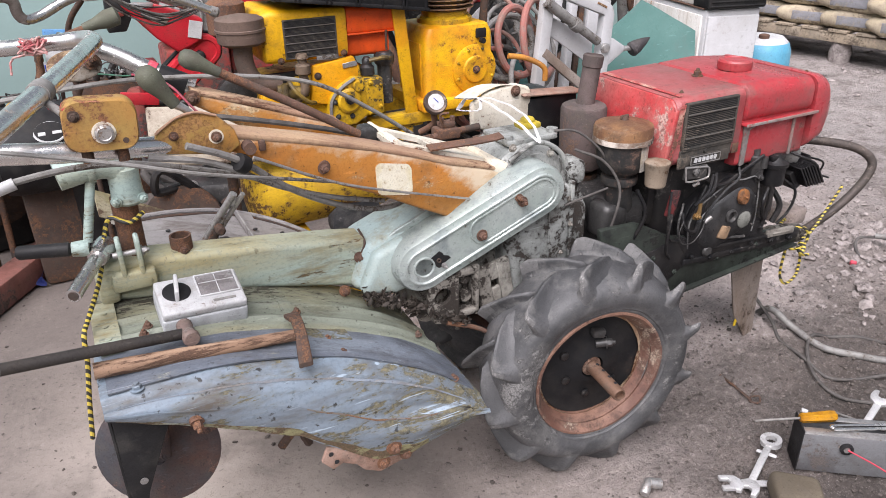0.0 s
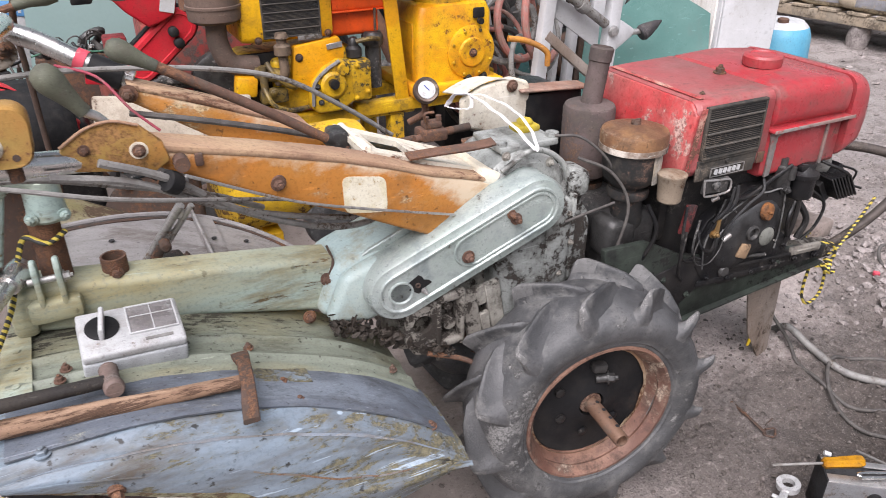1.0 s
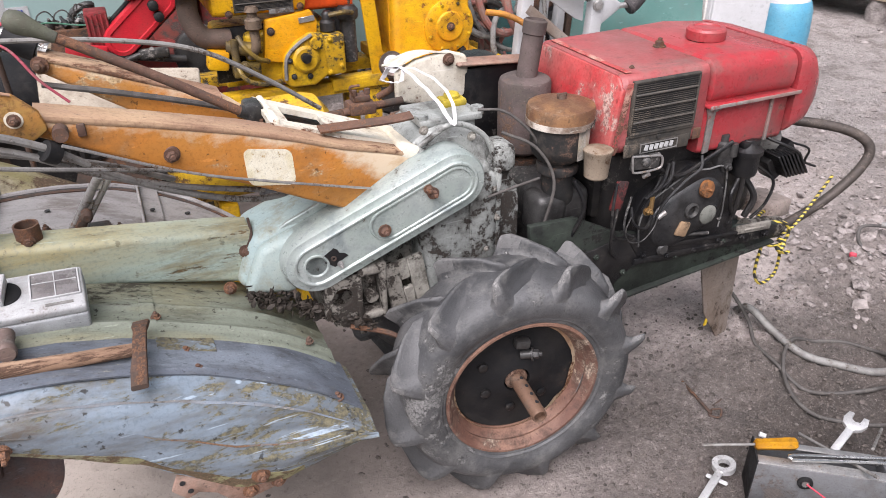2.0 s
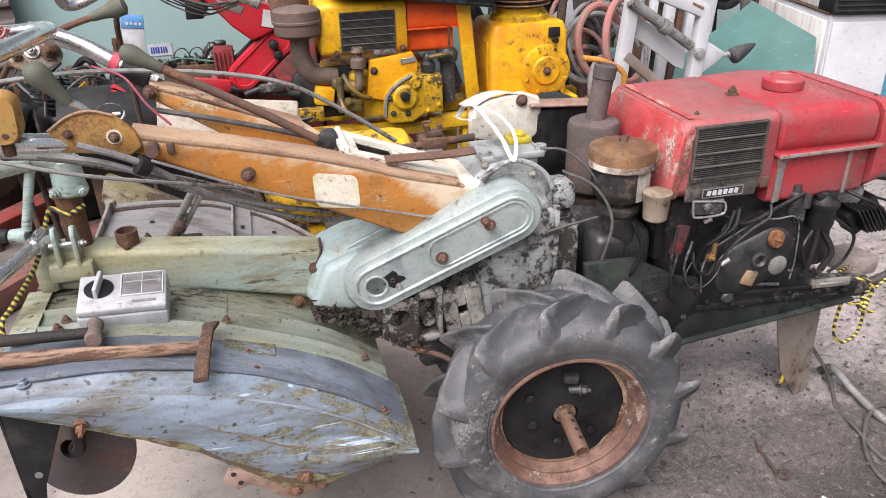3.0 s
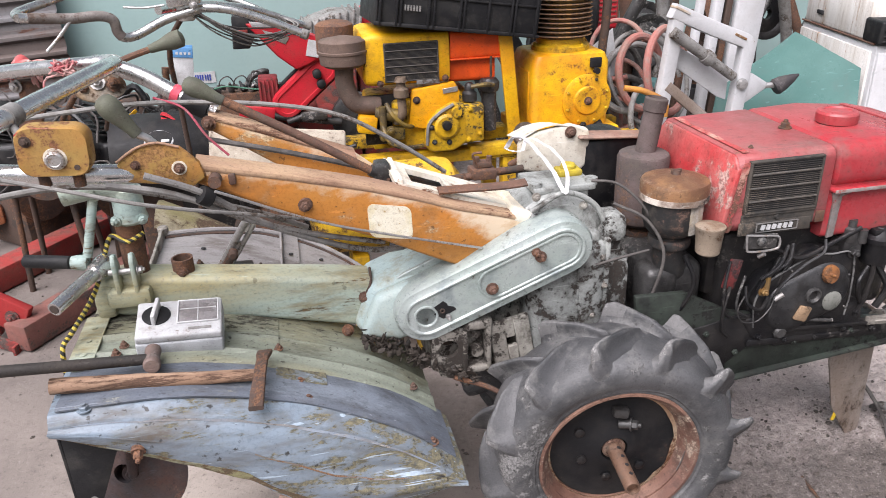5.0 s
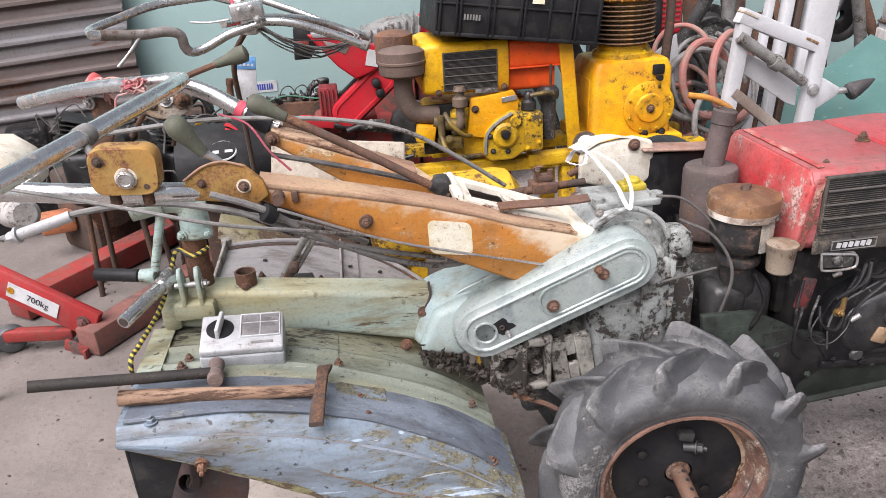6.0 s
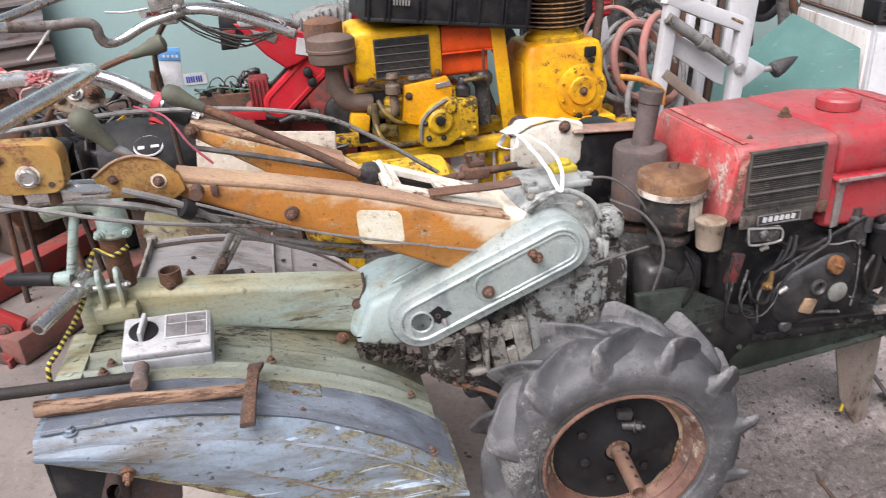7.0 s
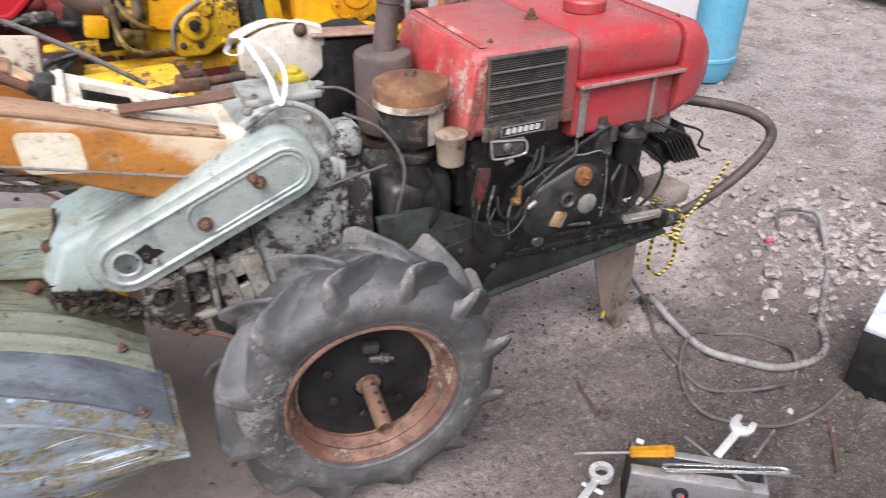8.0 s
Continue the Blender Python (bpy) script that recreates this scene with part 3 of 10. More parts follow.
# ---- the setting ----
def build_ground():
    xs = np.concatenate([[-90, -40, -18, -9, -5.5, -4, -3.2], np.arange(-2.8, 0.2, 0.05), np.arange(0.2, 2.2, 0.014), np.arange(2.2, 6.2, 0.06), [6.6, 8, 11, 18, 40, 90]])
    ys = np.concatenate([[-90, -40, -18, -9, -5, -3, -2], np.arange(-1.2, 1.0, 0.016), np.arange(1.0, 4.6, 0.06), [5, 7, 11, 18, 40, 90]])

    def height(x, y):
        near = min(1, max(0, (x + 0.5) / 0.9)) * min(1, max(0, (y + 1.6) / 0.5)) * min(1, max(0, (5.5 - x) / 1.5)) * min(1, max(0, (4.5 - y) / 1.0))
        p, fine = Vector((x, y, 0)), 1.0 if x < 2.2 and -1.2 < y < 1.0 else 0.2
        h = 0.010 * noise.noise(p * 2.3) + 0.008 * noise.noise(p * 7) * (0.25 + near) + near * (0.021 * noise.noise(p * 9) + fine * (0.016 * abs(noise.noise(p * 21)) + 0.012 * noise.noise(p * 36) + 0.009 * noise.noise(p * 64)))
        h += near * 0.03 * math.exp(-((x - 0.86) ** 2 + (y - 0.22) ** 2) / 0.035)
        h += near * 0.035 * math.exp(-((x - 1.75) ** 2 / 0.25 + (y - 0.35) ** 2 / 0.12))
        return h
    vs = [(float(x), float(y), height(x, y)) for x in xs for y in ys]
    w = len(ys)
    fs = [(i * w + j, (i + 1) * w + j, (i + 1) * w + j + 1, i * w + j + 1) for i in range(len(xs) - 1) for j in range(w - 1)]
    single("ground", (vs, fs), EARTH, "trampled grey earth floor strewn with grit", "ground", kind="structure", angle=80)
    return height


ground_z = build_ground()

WALL_Y = 3.3
single("wall_north", box((-1.0, WALL_Y + 0.06, 1.5), (9.0, 0.12, 3.0), 0.01), WALL_TEAL, "pale teal painted wall behind the machines", "wall", kind="structure")


def corrugated(name, c, w, h, pitch, turn, label):
    """A sheet with waves that run along its length."""
    n = int(h / pitch * 16)
    fn = lambda u, v: ((u - 0.5) * w, 0.013 * max(-1, min(1, 2.6 * math.sin(v * h / pitch * 2 * math.pi) + 1.1)), (v - 0.5) * h)
    return single(name, rough(sheet(fn, 14, n, 0.0015), 0.004, 3), TIN, label, "metal sheet", at=pose(*c, *turn))


corrugated("corrugated_sheet", (-2.62, 3.15, 0.90), 1.75, 1.15, 0.096, (-8, -4, 0), "rusty brown corrugated iron sheet leaning on the teal wall")

# ---- the walking tractor (two-wheel tractor with rotary tiller) ----
tractor = thing("walking_tractor", "old red and pale green walking tractor with rusty orange handle arms", "tractor")
CENTRE = 0.265


A0, B0, HW = Vector((-0.398, 0.602)), Vector((-0.108, 0.735)), 0.064


def stadium(w, n=14, a=A0, b=B0):
    d = (b - a).normalized()
    up = Vector((-d.y, d.x))
    out = []
    for i in range(n + 1):
        t = -math.pi / 2 + math.pi * i / n
        out.append(b + d * w * math.cos(t) + up * w * math.sin(t))
    for i in range(n + 1):
        t = math.pi / 2 + math.pi * i / n
        out.append(a + d * w * math.cos(t) + up * w * math.sin(t))
    return [(p.x, p.y) for p in out]


def tread_lug(side):
    """One bar of the tread, from the middle of the tyre over its square shoulder and down the side wall as a fin."""
    rings = []
    for s, ru, rt in ((-0.08, 0.264, 0.272), (0.0, 0.264, 0.283), (0.3, 0.262, 0.293), (0.7, 0.256, 0.300), (0.95, 0.248, 0.302), (1.06, 0.241, 0.298), (1.14, 0.235, 0.288), (1.20, 0.230, 0.274), (1.25, 0.226, 0.258), (1.285, 0.222, 0.238)):
        a = radians(-21) * min(s, 1.05)
        y, h = side * 0.071 * s, rt - ru
        ring = []
        for f, k in ((-0.15, -0.046), (-0.15, 0.060), (0.06, 0.046), (0.20, 0.031), (0.45, 0.019), (0.78, 0.0125), (0.96, 0.009), (1.0, 0.005), (1.0, -0.005), (0.96, -0.008), (0.78, -0.010), (0.45, -0.013), (0.20, -0.020), (0.05, -0.033)):
            r = ru + f * h
            t = a + k * (0.75 + 0.25 * min(1.0, h / 0.05)) / r
            ring.append((r * math.sin(t), y, r * math.cos(t)))
        rings.append(ring)
    return rough(loft(rings), 0.0035, 22)


def torn_edge(seg=72):
    """The ragged rusted lip between the wheel disc and the rim, wider at one side."""
    vs, fs = [], []
    for i in range(seg):
        a = 2 * math.pi * i / seg
        w = 0.004 + 0.016 * max(0.0, math.cos(a - 0.35)) ** 2 * (0.7 + 0.6 * noise.noise(Vector((math.cos(a) * 4, math.sin(a) * 4, 7))))
        for r, h in ((0.152, -0.026), (0.147 - w, -0.036), (0.145 - w, -0.039), (0.150, -0.032)):
            vs.append((r * math.cos(a), h, -r * math.sin(a)))
    for i in range(seg):
        j = (i + 1) % seg
        for k in range(4):
            m = (k + 1) % 4
            fs.append((4 * i + k, 4 * j + k, 4 * j + m, 4 * i + m))
    return vs, fs


def build_wheel(at, lean, out):
    """Tyre with lugs, deep rim and the axle stub; out is the side of the rim's open face (-1: towards -y)."""
    place = Matrix.Translation(at) @ Euler((radians(lean), 0, radians(-6))).to_matrix().to_4x4() @ Matrix.Diagonal((1, -out, 1, 1)).to_3x3().to_4x4()
    turn = Euler((radians(-90), 0, 0)).to_matrix().to_4x4()
    half = [(0.160, 0.062), (0.168, 0.074), (0.174, 0.078), (0.178, 0.081), (0.182, 0.081), (0.186, 0.085), (0.190, 0.085), (0.196, 0.089), (0.210, 0.093), (0.226, 0.094), (0.240, 0.089), (0.250, 0.079), (0.258, 0.062), (0.264, 0.040), (0.267, 0.018), (0.268, 0)]
    prof = [(r, -h) for r, h in half] + [(r, h) for r, h in reversed(half[:-1])] + [(0.156, 0.056), (0.156, -0.056)]
    tyre = part("tyre", rough(ring_lathe(prof, 96, turn), 0.003, 14), RUBBER, tractor, "dusty black rubber tyre with chevron lugs")
    tyre.matrix_basis = place
    for side in (-1, 1):
        lug = part("tread_lug", tread_lug(side), [RUBBER_LUG, RUBBER_LIT], tyre, angle=60)
        # crown and one flank paler: light from the left painted on scuffed rubber
        for p in lug.data.polygons:
            if 42 <= p.index < 98 and p.index % 14 in (7, 8, 9, 10):
                p.material_index = 1
        for i in range(12):
            m = pose(0, 0, 0, 0, 30 * (i + (0.5 if side > 0 else 0)) + 8, 0)
            if i == 0:
                lug.matrix_basis = m
            else:
                again(lug, m)
    rim_prof = [(0.182, -0.076), (0.188, -0.082), (0.194, -0.082), (0.196, -0.077), (0.192, -0.070), (0.186, -0.064), (0.178, -0.03), (0.172, 0.0), (0.178, 0.05), (0.195, 0.074),
                (0.188, 0.076), (0.172, 0.05), (0.158, 0.01), (0.157, -0.02), (0.166, -0.05), (0.174, -0.058), (0.172, -0.064), (0.178, -0.070)]
    rim = part("rim", rough(ring_lathe([(r * 0.895, h) for r, h in rim_prof], 64, turn), 0.002, 18), RIM_RED, tractor, "rusty red steel wheel rim")
    rim.matrix_basis = place
    part("torn_lip", torn_edge(), RIM_PALE, rim, "ragged rusty lip of the rim")
    part("wheel_disc", lathe([(0.145, -0.026), (0.140, -0.032), (0.110, -0.030), (0.092, -0.034), (0.055, -0.036), (0.046, -0.042), (0.03, -0.044), (0.03, -0.004), (0.145, -0.014)], 48, turn), DISC_BLACK, rim, "blackened wheel disc")
    shaft = join(lathe([(0.0165, 0.0), (0.0165, 0.148), (0.0150, 0.152), (0.0125, 0.152), (0.0125, 0.140)], 20, pose(0, -0.012, 0, 90)),
                 lathe([(0.026, 0), (0.026, 0.010), (0.022, 0.013)], 20, pose(0, -0.030, 0, 90)))
    holes = join(*[lathe([(0.0042, 0), (0.0042, 0.0025)], 10, pose(0.0, y, 0.0150)) for y in (-0.058, -0.084, -0.110, -0.136)])
    axle = part("axle_shaft", rough(shaft, 0.0008, 60), SHAFT, rim, "rusty drilled axle stub")
    axle.rotation_euler = (0, radians(14), 0)
    part("pin_hole", holes, INK, rim).rotation_euler = (0, radians(14), 0)
    part("hub_nut", join(bolt((0.030, -0.046, 0.066), (0.85, -0.5, 0.15), 0.012, 0.016), rod((0.008, -0.036, 0.062), (0.032, -0.046, 0.066), 0.010)), ENGINE_GREY, rim, "bare steel hub nut")
    part("hub_clamp", rough(box((0.006, -0.044, 0.100), (0.034, 0.022, 0.022), 0.006, 2, (0, 10, 0)), 0.002, 40), ENGINE_GREY, rim)
    for a_, r_ in ((148, 0.092), (200, 0.075), (262, 0.080), (318, 0.085)):
        a = radians(a_)
        part("wheel_stud", lathe([(0.011, 0), (0.011, 0.008), (0.008, 0.010)], 12, pose(r_ * math.cos(a), -0.032, r_ * math.sin(a), 90)), ENGINE, rim)
    return rim


STEEL_OILY = worn("oily_bright_steel", (0.24, 0.24, 0.235), (0.10, 0.10, 0.10), (0.03, 0.03, 0.03), 0.3, 0.6, 0.3, 0.5, 20, 0.4)
SHAFT = worn("rusty_bare_shaft", (0.15, 0.088, 0.060), (0.23, 0.15, 0.11), (0.09, 0.045, 0.03), 0.35, 0.5, 0.45, 0.3, 14, 0.5)
RIM_PALE = worn("flaking_rust_and_cream_paint", (0.42, 0.33, 0.23), (0.28, 0.14, 0.07), (0.16, 0.07, 0.035), 0.35, 0.55, 0.6, 0.0, 12, 0.4, soft=0.05)
build_wheel((-0.020, 0.030, 0.302), 1, -1)
build_wheel((0.030, 2 * CENTRE - 0.030, 0.300), 1, 1)
part("axle_housing", join(lathe([(0.05, 0), (0.05, 0.12), (0.065, 0.13), (0.065, 0.22), (0.05, 0.24), (0.05, 0.34)], 20, pose(0.0, 0.10, 0.29, -90))), CAST_DIRTY, tractor, "greasy cast axle housing")


def hood_ring(x, cy, cz, w, h, r, shear=0.0):
    ring = ring_rect((x, cy, cz), (0, 1, 0), (0, 0, 1), w, h, r, 5)
    return [p + Vector((shear * (p.z - 0.90), 0, 0)) for p in ring]


# hood over the radiator
LEAN = 0.17
hood = part("hood", loft([hood_ring(0.260, 0.25, 0.822, 0.318, 0.15, 0.03, LEAN), hood_ring(0.252, 0.25, 0.822, 0.332, 0.162, 0.03, LEAN), hood_ring(0.260, 0.25, 0.822, 0.343, 0.169, 0.026, LEAN),
                          hood_ring(0.33, 0.25, 0.822, 0.345, 0.171, 0.022), hood_ring(0.464, 0.25, 0.823, 0.345, 0.173, 0.022), hood_ring(0.468, 0.25, 0.823, 0.339, 0.167, 0.022)]),
            HOOD_RED, tractor, "faded red sheet-metal engine hood")
part("hood_rear_panel", moved(prism([(0.081, 0.745), (0.419, 0.745), (0.419, 0.88), (0.395, 0.902), (0.105, 0.902), (0.081, 0.88)], "x", -0.004, 0.016, 0.004), Matrix.Translation((0.2515, 0, 0)) @ Matrix(((1, 0, LEAN, -LEAN * 0.9), (0, 1, 0, 0), (0, 0, 1, 0), (0, 0, 0, 1)))), HOOD_SIDE, hood, "scuffed red rear panel")
def worn_edge(u, v):
    """Along the rear corner of the hood: up the near side, then across the top."""
    z = 0.745 + 0.150 * u
    e = 0.256 + LEAN * (z - 0.90)
    return (e - 0.002 + (0.010 + 0.006 * noise.noise(Vector((u * 7, 1, 0)))) * v + 0.006 * u * v, 0.0763 - 0.0004 * math.sin(u * 20), z)


part("hood_edge", join(sheet(worn_edge, 24, 3, 0.002), sheet(lambda u, v: (0.263 + (0.014 + 0.006 * noise.noise(Vector((u * 6, 4, 0)))) * v, 0.10 + 0.29 * u, 0.9084), 20, 2, 0.0015)), HOOD_EDGE, hood, "bare beige and rusty edge of the hood")
part("hood_bolt", bolt((0.450, 0.231, 0.909), (0, 0, 1), 0.012, 0.014), RUST_DARK, hood)
part("hood_bolt", bolt((0.300, 0.13, 0.908), (0, 0, 1), 0.005, 0.004), RUST, hood)


def build_grille(parent, x0, x1, z0, z1, y, mat, bars=4):
    fr = 0.006
    frame_ = join(box(((x0 + x1) / 2, y, z1 - fr / 2), (x1 - x0, 0.012, fr)), box(((x0 + x1) / 2, y, z0 + fr / 2), (x1 - x0, 0.012, fr)),
                  box((x0 + fr / 2, y, (z0 + z1) / 2), (fr, 0.0118, z1 - z0)), box((x1 - fr / 2, y, (z0 + z1) / 2), (fr, 0.0118, z1 - z0)))
    g = part("grille", frame_, mat, parent, "dusty black radiator grille")
    part("backing", box(((x0 + x1) / 2, y - 0.001, (z0 + z1) / 2), (x1 - x0 - 0.004, 0.003, z1 - z0 - 0.004), 0), INK, g)
    n = int((z1 - z0) / 0.0042)
    part("mesh", join(*[box(((x0 + x1) / 2, y - 0.003, z0 + (i + 0.5) * (z1 - z0) / n), (x1 - x0 - 0.01, 0.0025, 0.0012), 0) for i in range(1, n - 1)]), GRILLE, g)
    slat = part("slat", box((0, 0, 0), (x1 - x0 - 2 * fr, 0.006, 0.0036), 0.001), SLAT, g)
    for i in range(bars):
        m = Matrix.Translation(((x0 + x1) / 2, y - 0.0045, z0 + (i + 1) * (z1 - z0) / (bars + 1)))
        if i == 0:
            slat.matrix_basis = m
        else:
            again(slat, m)
    return g


SLAT = worn("dusty_grey_slat", (0.07, 0.065, 0.06), (0.11, 0.10, 0.09), (0.2, 0.17, 0.14), 0.3, 0.5, 0.5, 0.0, 16, 0.4)
build_grille(hood, 0.266, 0.436, 0.781, 0.898, 0.075, GRILLE, 3)
part("grille_apron", join(box((0.350, 0.0765, 0.763), (0.172, 0.006, 0.034), 0.003), box((0.351, 0.0735, 0.779), (0.170, 0.006, 0.006), 0.002), lathe([(0.006, 0), (0.005, 0.004)], 12, pose(0.346, 0.0735, 0.770, 90))), GRILLE, hood, "dusty rusted apron below the grille")
plate = part("name_plate", join(box((0.345, 0.071, 0.751), (0.10, 0.006, 0.022), 0.002), box((0.345, 0.0745, 0.748), (0.17, 0.006, 0.03), 0.003)), GRILLE, hood, "black name plate with a worn pale border")
part("plate_border", join(box((0.345, 0.0665, 0.7608), (0.098, 0.002, 0.0018), 0), box((0.345, 0.0665, 0.7412), (0.098, 0.002, 0.0018), 0), box((0.297, 0.0665, 0.751), (0.0018, 0.002, 0.018), 0), box((0.393, 0.0665, 0.751), (0.0018, 0.002, 0.018), 0)), STEEL, plate)
for i in range(6):
    part("plate_bar", box((0.3125 + 0.013 * i, 0.0668, 0.751), (0.0085, 0.002, 0.0115), 0, 1, (0, 12, 0)), WHITE_PLASTIC, plate)
part("hood_patch", box((0.453, 0.077, 0.757), (0.022, 0.004, 0.026), 0.002), RUST, hood)

# fuel tank and its end cap
tank = part("fuel_tank", join(
    loft([hood_ring(0.473, 0.25, 0.862, 0.335, 0.088, 0.028), hood_ring(0.479, 0.25, 0.862, 0.352, 0.100, 0.034), hood_ring(0.6, 0.25, 0.864, 0.356, 0.104, 0.036), hood_ring(0.714, 0.25, 0.857, 0.350, 0.096, 0.034), hood_ring(0.722, 0.25, 0.856, 0.334, 0.084, 0.028)]),
    loft([hood_ring(0.474, 0.25, 0.765, 0.322, 0.13, 0.012), hood_ring(0.48, 0.25, 0.765, 0.33, 0.136, 0.014), hood_ring(0.716, 0.25, 0.762, 0.33, 0.130, 0.014), hood_ring(0.722, 0.25, 0.762, 0.322, 0.122, 0.012)])),
    TANK_RED, tractor, "red fuel tank with a round filler cap")
part("tank_seam", prism([(0.470, 0.066), (0.728, 0.066), (0.728, 0.434), (0.470, 0.434)], "z", 0.810, 0.816, 0.002), TANK_RED, tank)
part("tank_strip", join(box((0.602, 0.0642, 0.8135), (0.262, 0.003, 0.008), 0.001), prism([(0.478, 0.806), (0.535, 0.806), (0.503, 0.795), (0.500, 0.703), (0.484, 0.700), (0.484, 0.785)], "y", 0.0795, 0.085, 0.001), box((0.668, 0.083, 0.752), (0.008, 0.006, 0.1), 0.001)), GREY_STRIP, tank, "bare grey metal strips")
cap = lathe([(0.034, 0), (0.034, 0.006)] + [(0.044, 0.006), (0.045, 0.012), (0.045, 0.026), (0.041, 0.031), (0.03, 0.033), (0.028, 0.030)], 36, pose(0.575, 0.225, 0.910))
part("filler_cap", cap, TANK_RED, tank, "round red filler cap")
part("hood_end_cap", loft([hood_ring(0.727, 0.25, 0.806, 0.352, 0.196, 0.034), hood_ring(0.733, 0.25, 0.806, 0.356, 0.20, 0.036), hood_ring(0.79, 0.25, 0.803, 0.338, 0.184, 0.05), hood_ring(0.825, 0.25, 0.797, 0.30, 0.15, 0.06), hood_ring(0.842, 0.25, 0.79, 0.24, 0.10, 0.045)]),
     TANK_RED, tractor, "rounded red end cap of the engine hood")
part("cap_bolt", bolt((0.755, 0.14, 0.899), (0, 0, 1), 0.006, 0.005), RUST_DARK, tank)

# engine
engine = part("engine_block", join(box((0.47, 0.27, 0.60), (0.42, 0.30, 0.25), 0.02, 3), box((0.66, 0.26, 0.58), (0.12, 0.26, 0.2), 0.02), box((0.30, 0.27, 0.64), (0.12, 0.26, 0.17), 0.02)), ENGINE, tractor, "oily black single-cylinder diesel engine block")
cover = [(0.352, 0.495), (0.342, 0.567), (0.367, 0.613), (0.473, 0.668), (0.578, 0.660), (0.592, 0.557), (0.588, 0.480), (0.469, 0.462)]
gear_case = part("gear_case_cover", join(prism(cover, "y", 0.074, 0.125, 0.007, 3), prism([(0.469 + (x_ - 0.469) * 1.05, 0.558 + (z_ - 0.558) * 1.07) for x_, z_ in cover], "y", 0.090, 0.125, 0.004, 2), 
                                              tube([(0.40, 0.085, 0.665), (0.37, 0.080, 0.60), (0.385, 0.08, 0.53), (0.42, 0.085, 0.48)], 0.006), tube([(0.43, 0.08, 0.67), (0.40, 0.077, 0.61), (0.41, 0.078, 0.54)], 0.005)), ENGINE, engine, "oily cover of the timing gears")
OILY = worn("oily_dark_grey_casting", (0.026, 0.026, 0.027), (0.055, 0.055, 0.056), (0.20, 0.195, 0.185), 0.28, 0.5, 0.26, 0.35, 9, 0.45, (0.02, 0.018, 0.016))
gear_case.location.x = -0.017
part("cover_dome", loft([[(x, y, z) for x, z in stadium(w, 12, Vector((0.44, 0.545)), Vector((0.515, 0.575)))] for w, y in ((0.070, 0.080), (0.066, 0.072), (0.058, 0.066), (0.03, 0.064))]), OILY, gear_case, "greasy domed cover")
# thin bright bar in place of the highlight on the flange edge
part("cover_edge_highlight", tube([(0.352, 0.0745, 0.50), (0.346, 0.0745, 0.565), (0.37, 0.0745, 0.610), (0.42, 0.0745, 0.640), (0.473, 0.0745, 0.664), (0.52, 0.0725, 0.663), (0.574, 0.0725, 0.655), (0.588, 0.0725, 0.557), (0.584, 0.0725, 0.50)], 0.0022, 8), STEEL_OILY, gear_case)
part("shaft_recess", ring_lathe([(0.010, 0), (0.019, 0), (0.019, 0.006), (0.015, 0.008), (0.010, 0.003)], 22, pose(0.482, 0.064, 0.570, 90)), ENGINE_GREY, gear_case)
part("sight_glass", lathe([(0.024, 0), (0.024, 0.006), (0.018, 0.010)], 22, pose(0.535, 0.068, 0.548, 90)), worn("oily_glass", (0.13, 0.135, 0.12), (0.2, 0.2, 0.18), (0.3, 0.3, 0.28), 0.2, 0.5, 0.12), gear_case, "oily round sight glass")
part("chrome_wire", tube([(0.30, 0.05, 0.60), (0.285, 0.045, 0.57), (0.30, 0.045, 0.54), (0.335, 0.045, 0.535), (0.365, 0.048, 0.56), (0.375, 0.05, 0.59)], 0.0016, 6), ENGINE_GREY, gear_case)
part("cover_plate", box((0.446, 0.079, 0.632), (0.078, 0.008, 0.020), 0.003, 2, (0, -27, 0)), ENGINE_GREY, gear_case)
part("rusty_lug", rough(box((0.462, 0.06, 0.528), (0.032, 0.010, 0.036), 0.006, 2, (0, 20, 0)), 0.004, 30), worn("tan_oily_metal", (0.30, 0.2, 0.12), None, (0.12, 0.08, 0.05), 0.4, 0.5, 0.6), gear_case)
part("oil_cap", join(lathe([(0.021, 0), (0.022, 0.004), (0.020, 0.011), (0.012, 0.013)], 20, pose(0.515, 0.066, 0.618, 80, 0, 10)), box((0.515, 0.052, 0.62), (0.022, 0.006, 0.007), 0.002, 1, (0, 25, 0))), worn("rusty_orange_cap", (0.30, 0.12, 0.03), (0.22, 0.085, 0.03), (0.12, 0.06, 0.03), 0.3, 0.5, 0.6), gear_case, "rusty orange oil cap")
for i in range(8):
    a, b = cover[i], cover[(i + 1) % 8]
    part("cover_bolt", bolt((0.475 + (a[0] + b[0] - 0.95) * 0.455, 0.081, 0.558 + (a[1] + b[1] - 1.116) * 0.455), (0, -1, 0), 0.006, 0.007), ENGINE_GREY if i % 3 else ENGINE, gear_case)
part("fuel_filter", join(lathe([(0.030, 0), (0.032, 0.01), (0.032, 0.05), (0.037, 0.052), (0.037, 0.062), (0.02, 0.072), (0.012, 0.085)], 22, pose(0.625, 0.085, 0.625)), box((0.625, 0.085, 0.70), (0.05, 0.03, 0.016), 0.004)), ENGINE, engine, "black fuel filter bowl")
part("injection_pump", join(box((0.555, 0.10, 0.665), (0.05, 0.05, 0.05), 0.008), lathe([(0.016, 0), (0.016, 0.03), (0.01, 0.034), (0.01, 0.05)], 14, pose(0.548, 0.085, 0.685)), lathe([(0.012, 0), (0.011, 0.03)], 12, pose(0.575, 0.08, 0.68)), bolt((0.556, 0.074, 0.66), (0, -1, 0), 0.012, 0.012)), ENGINE_GREY, engine, "greasy injection pump")
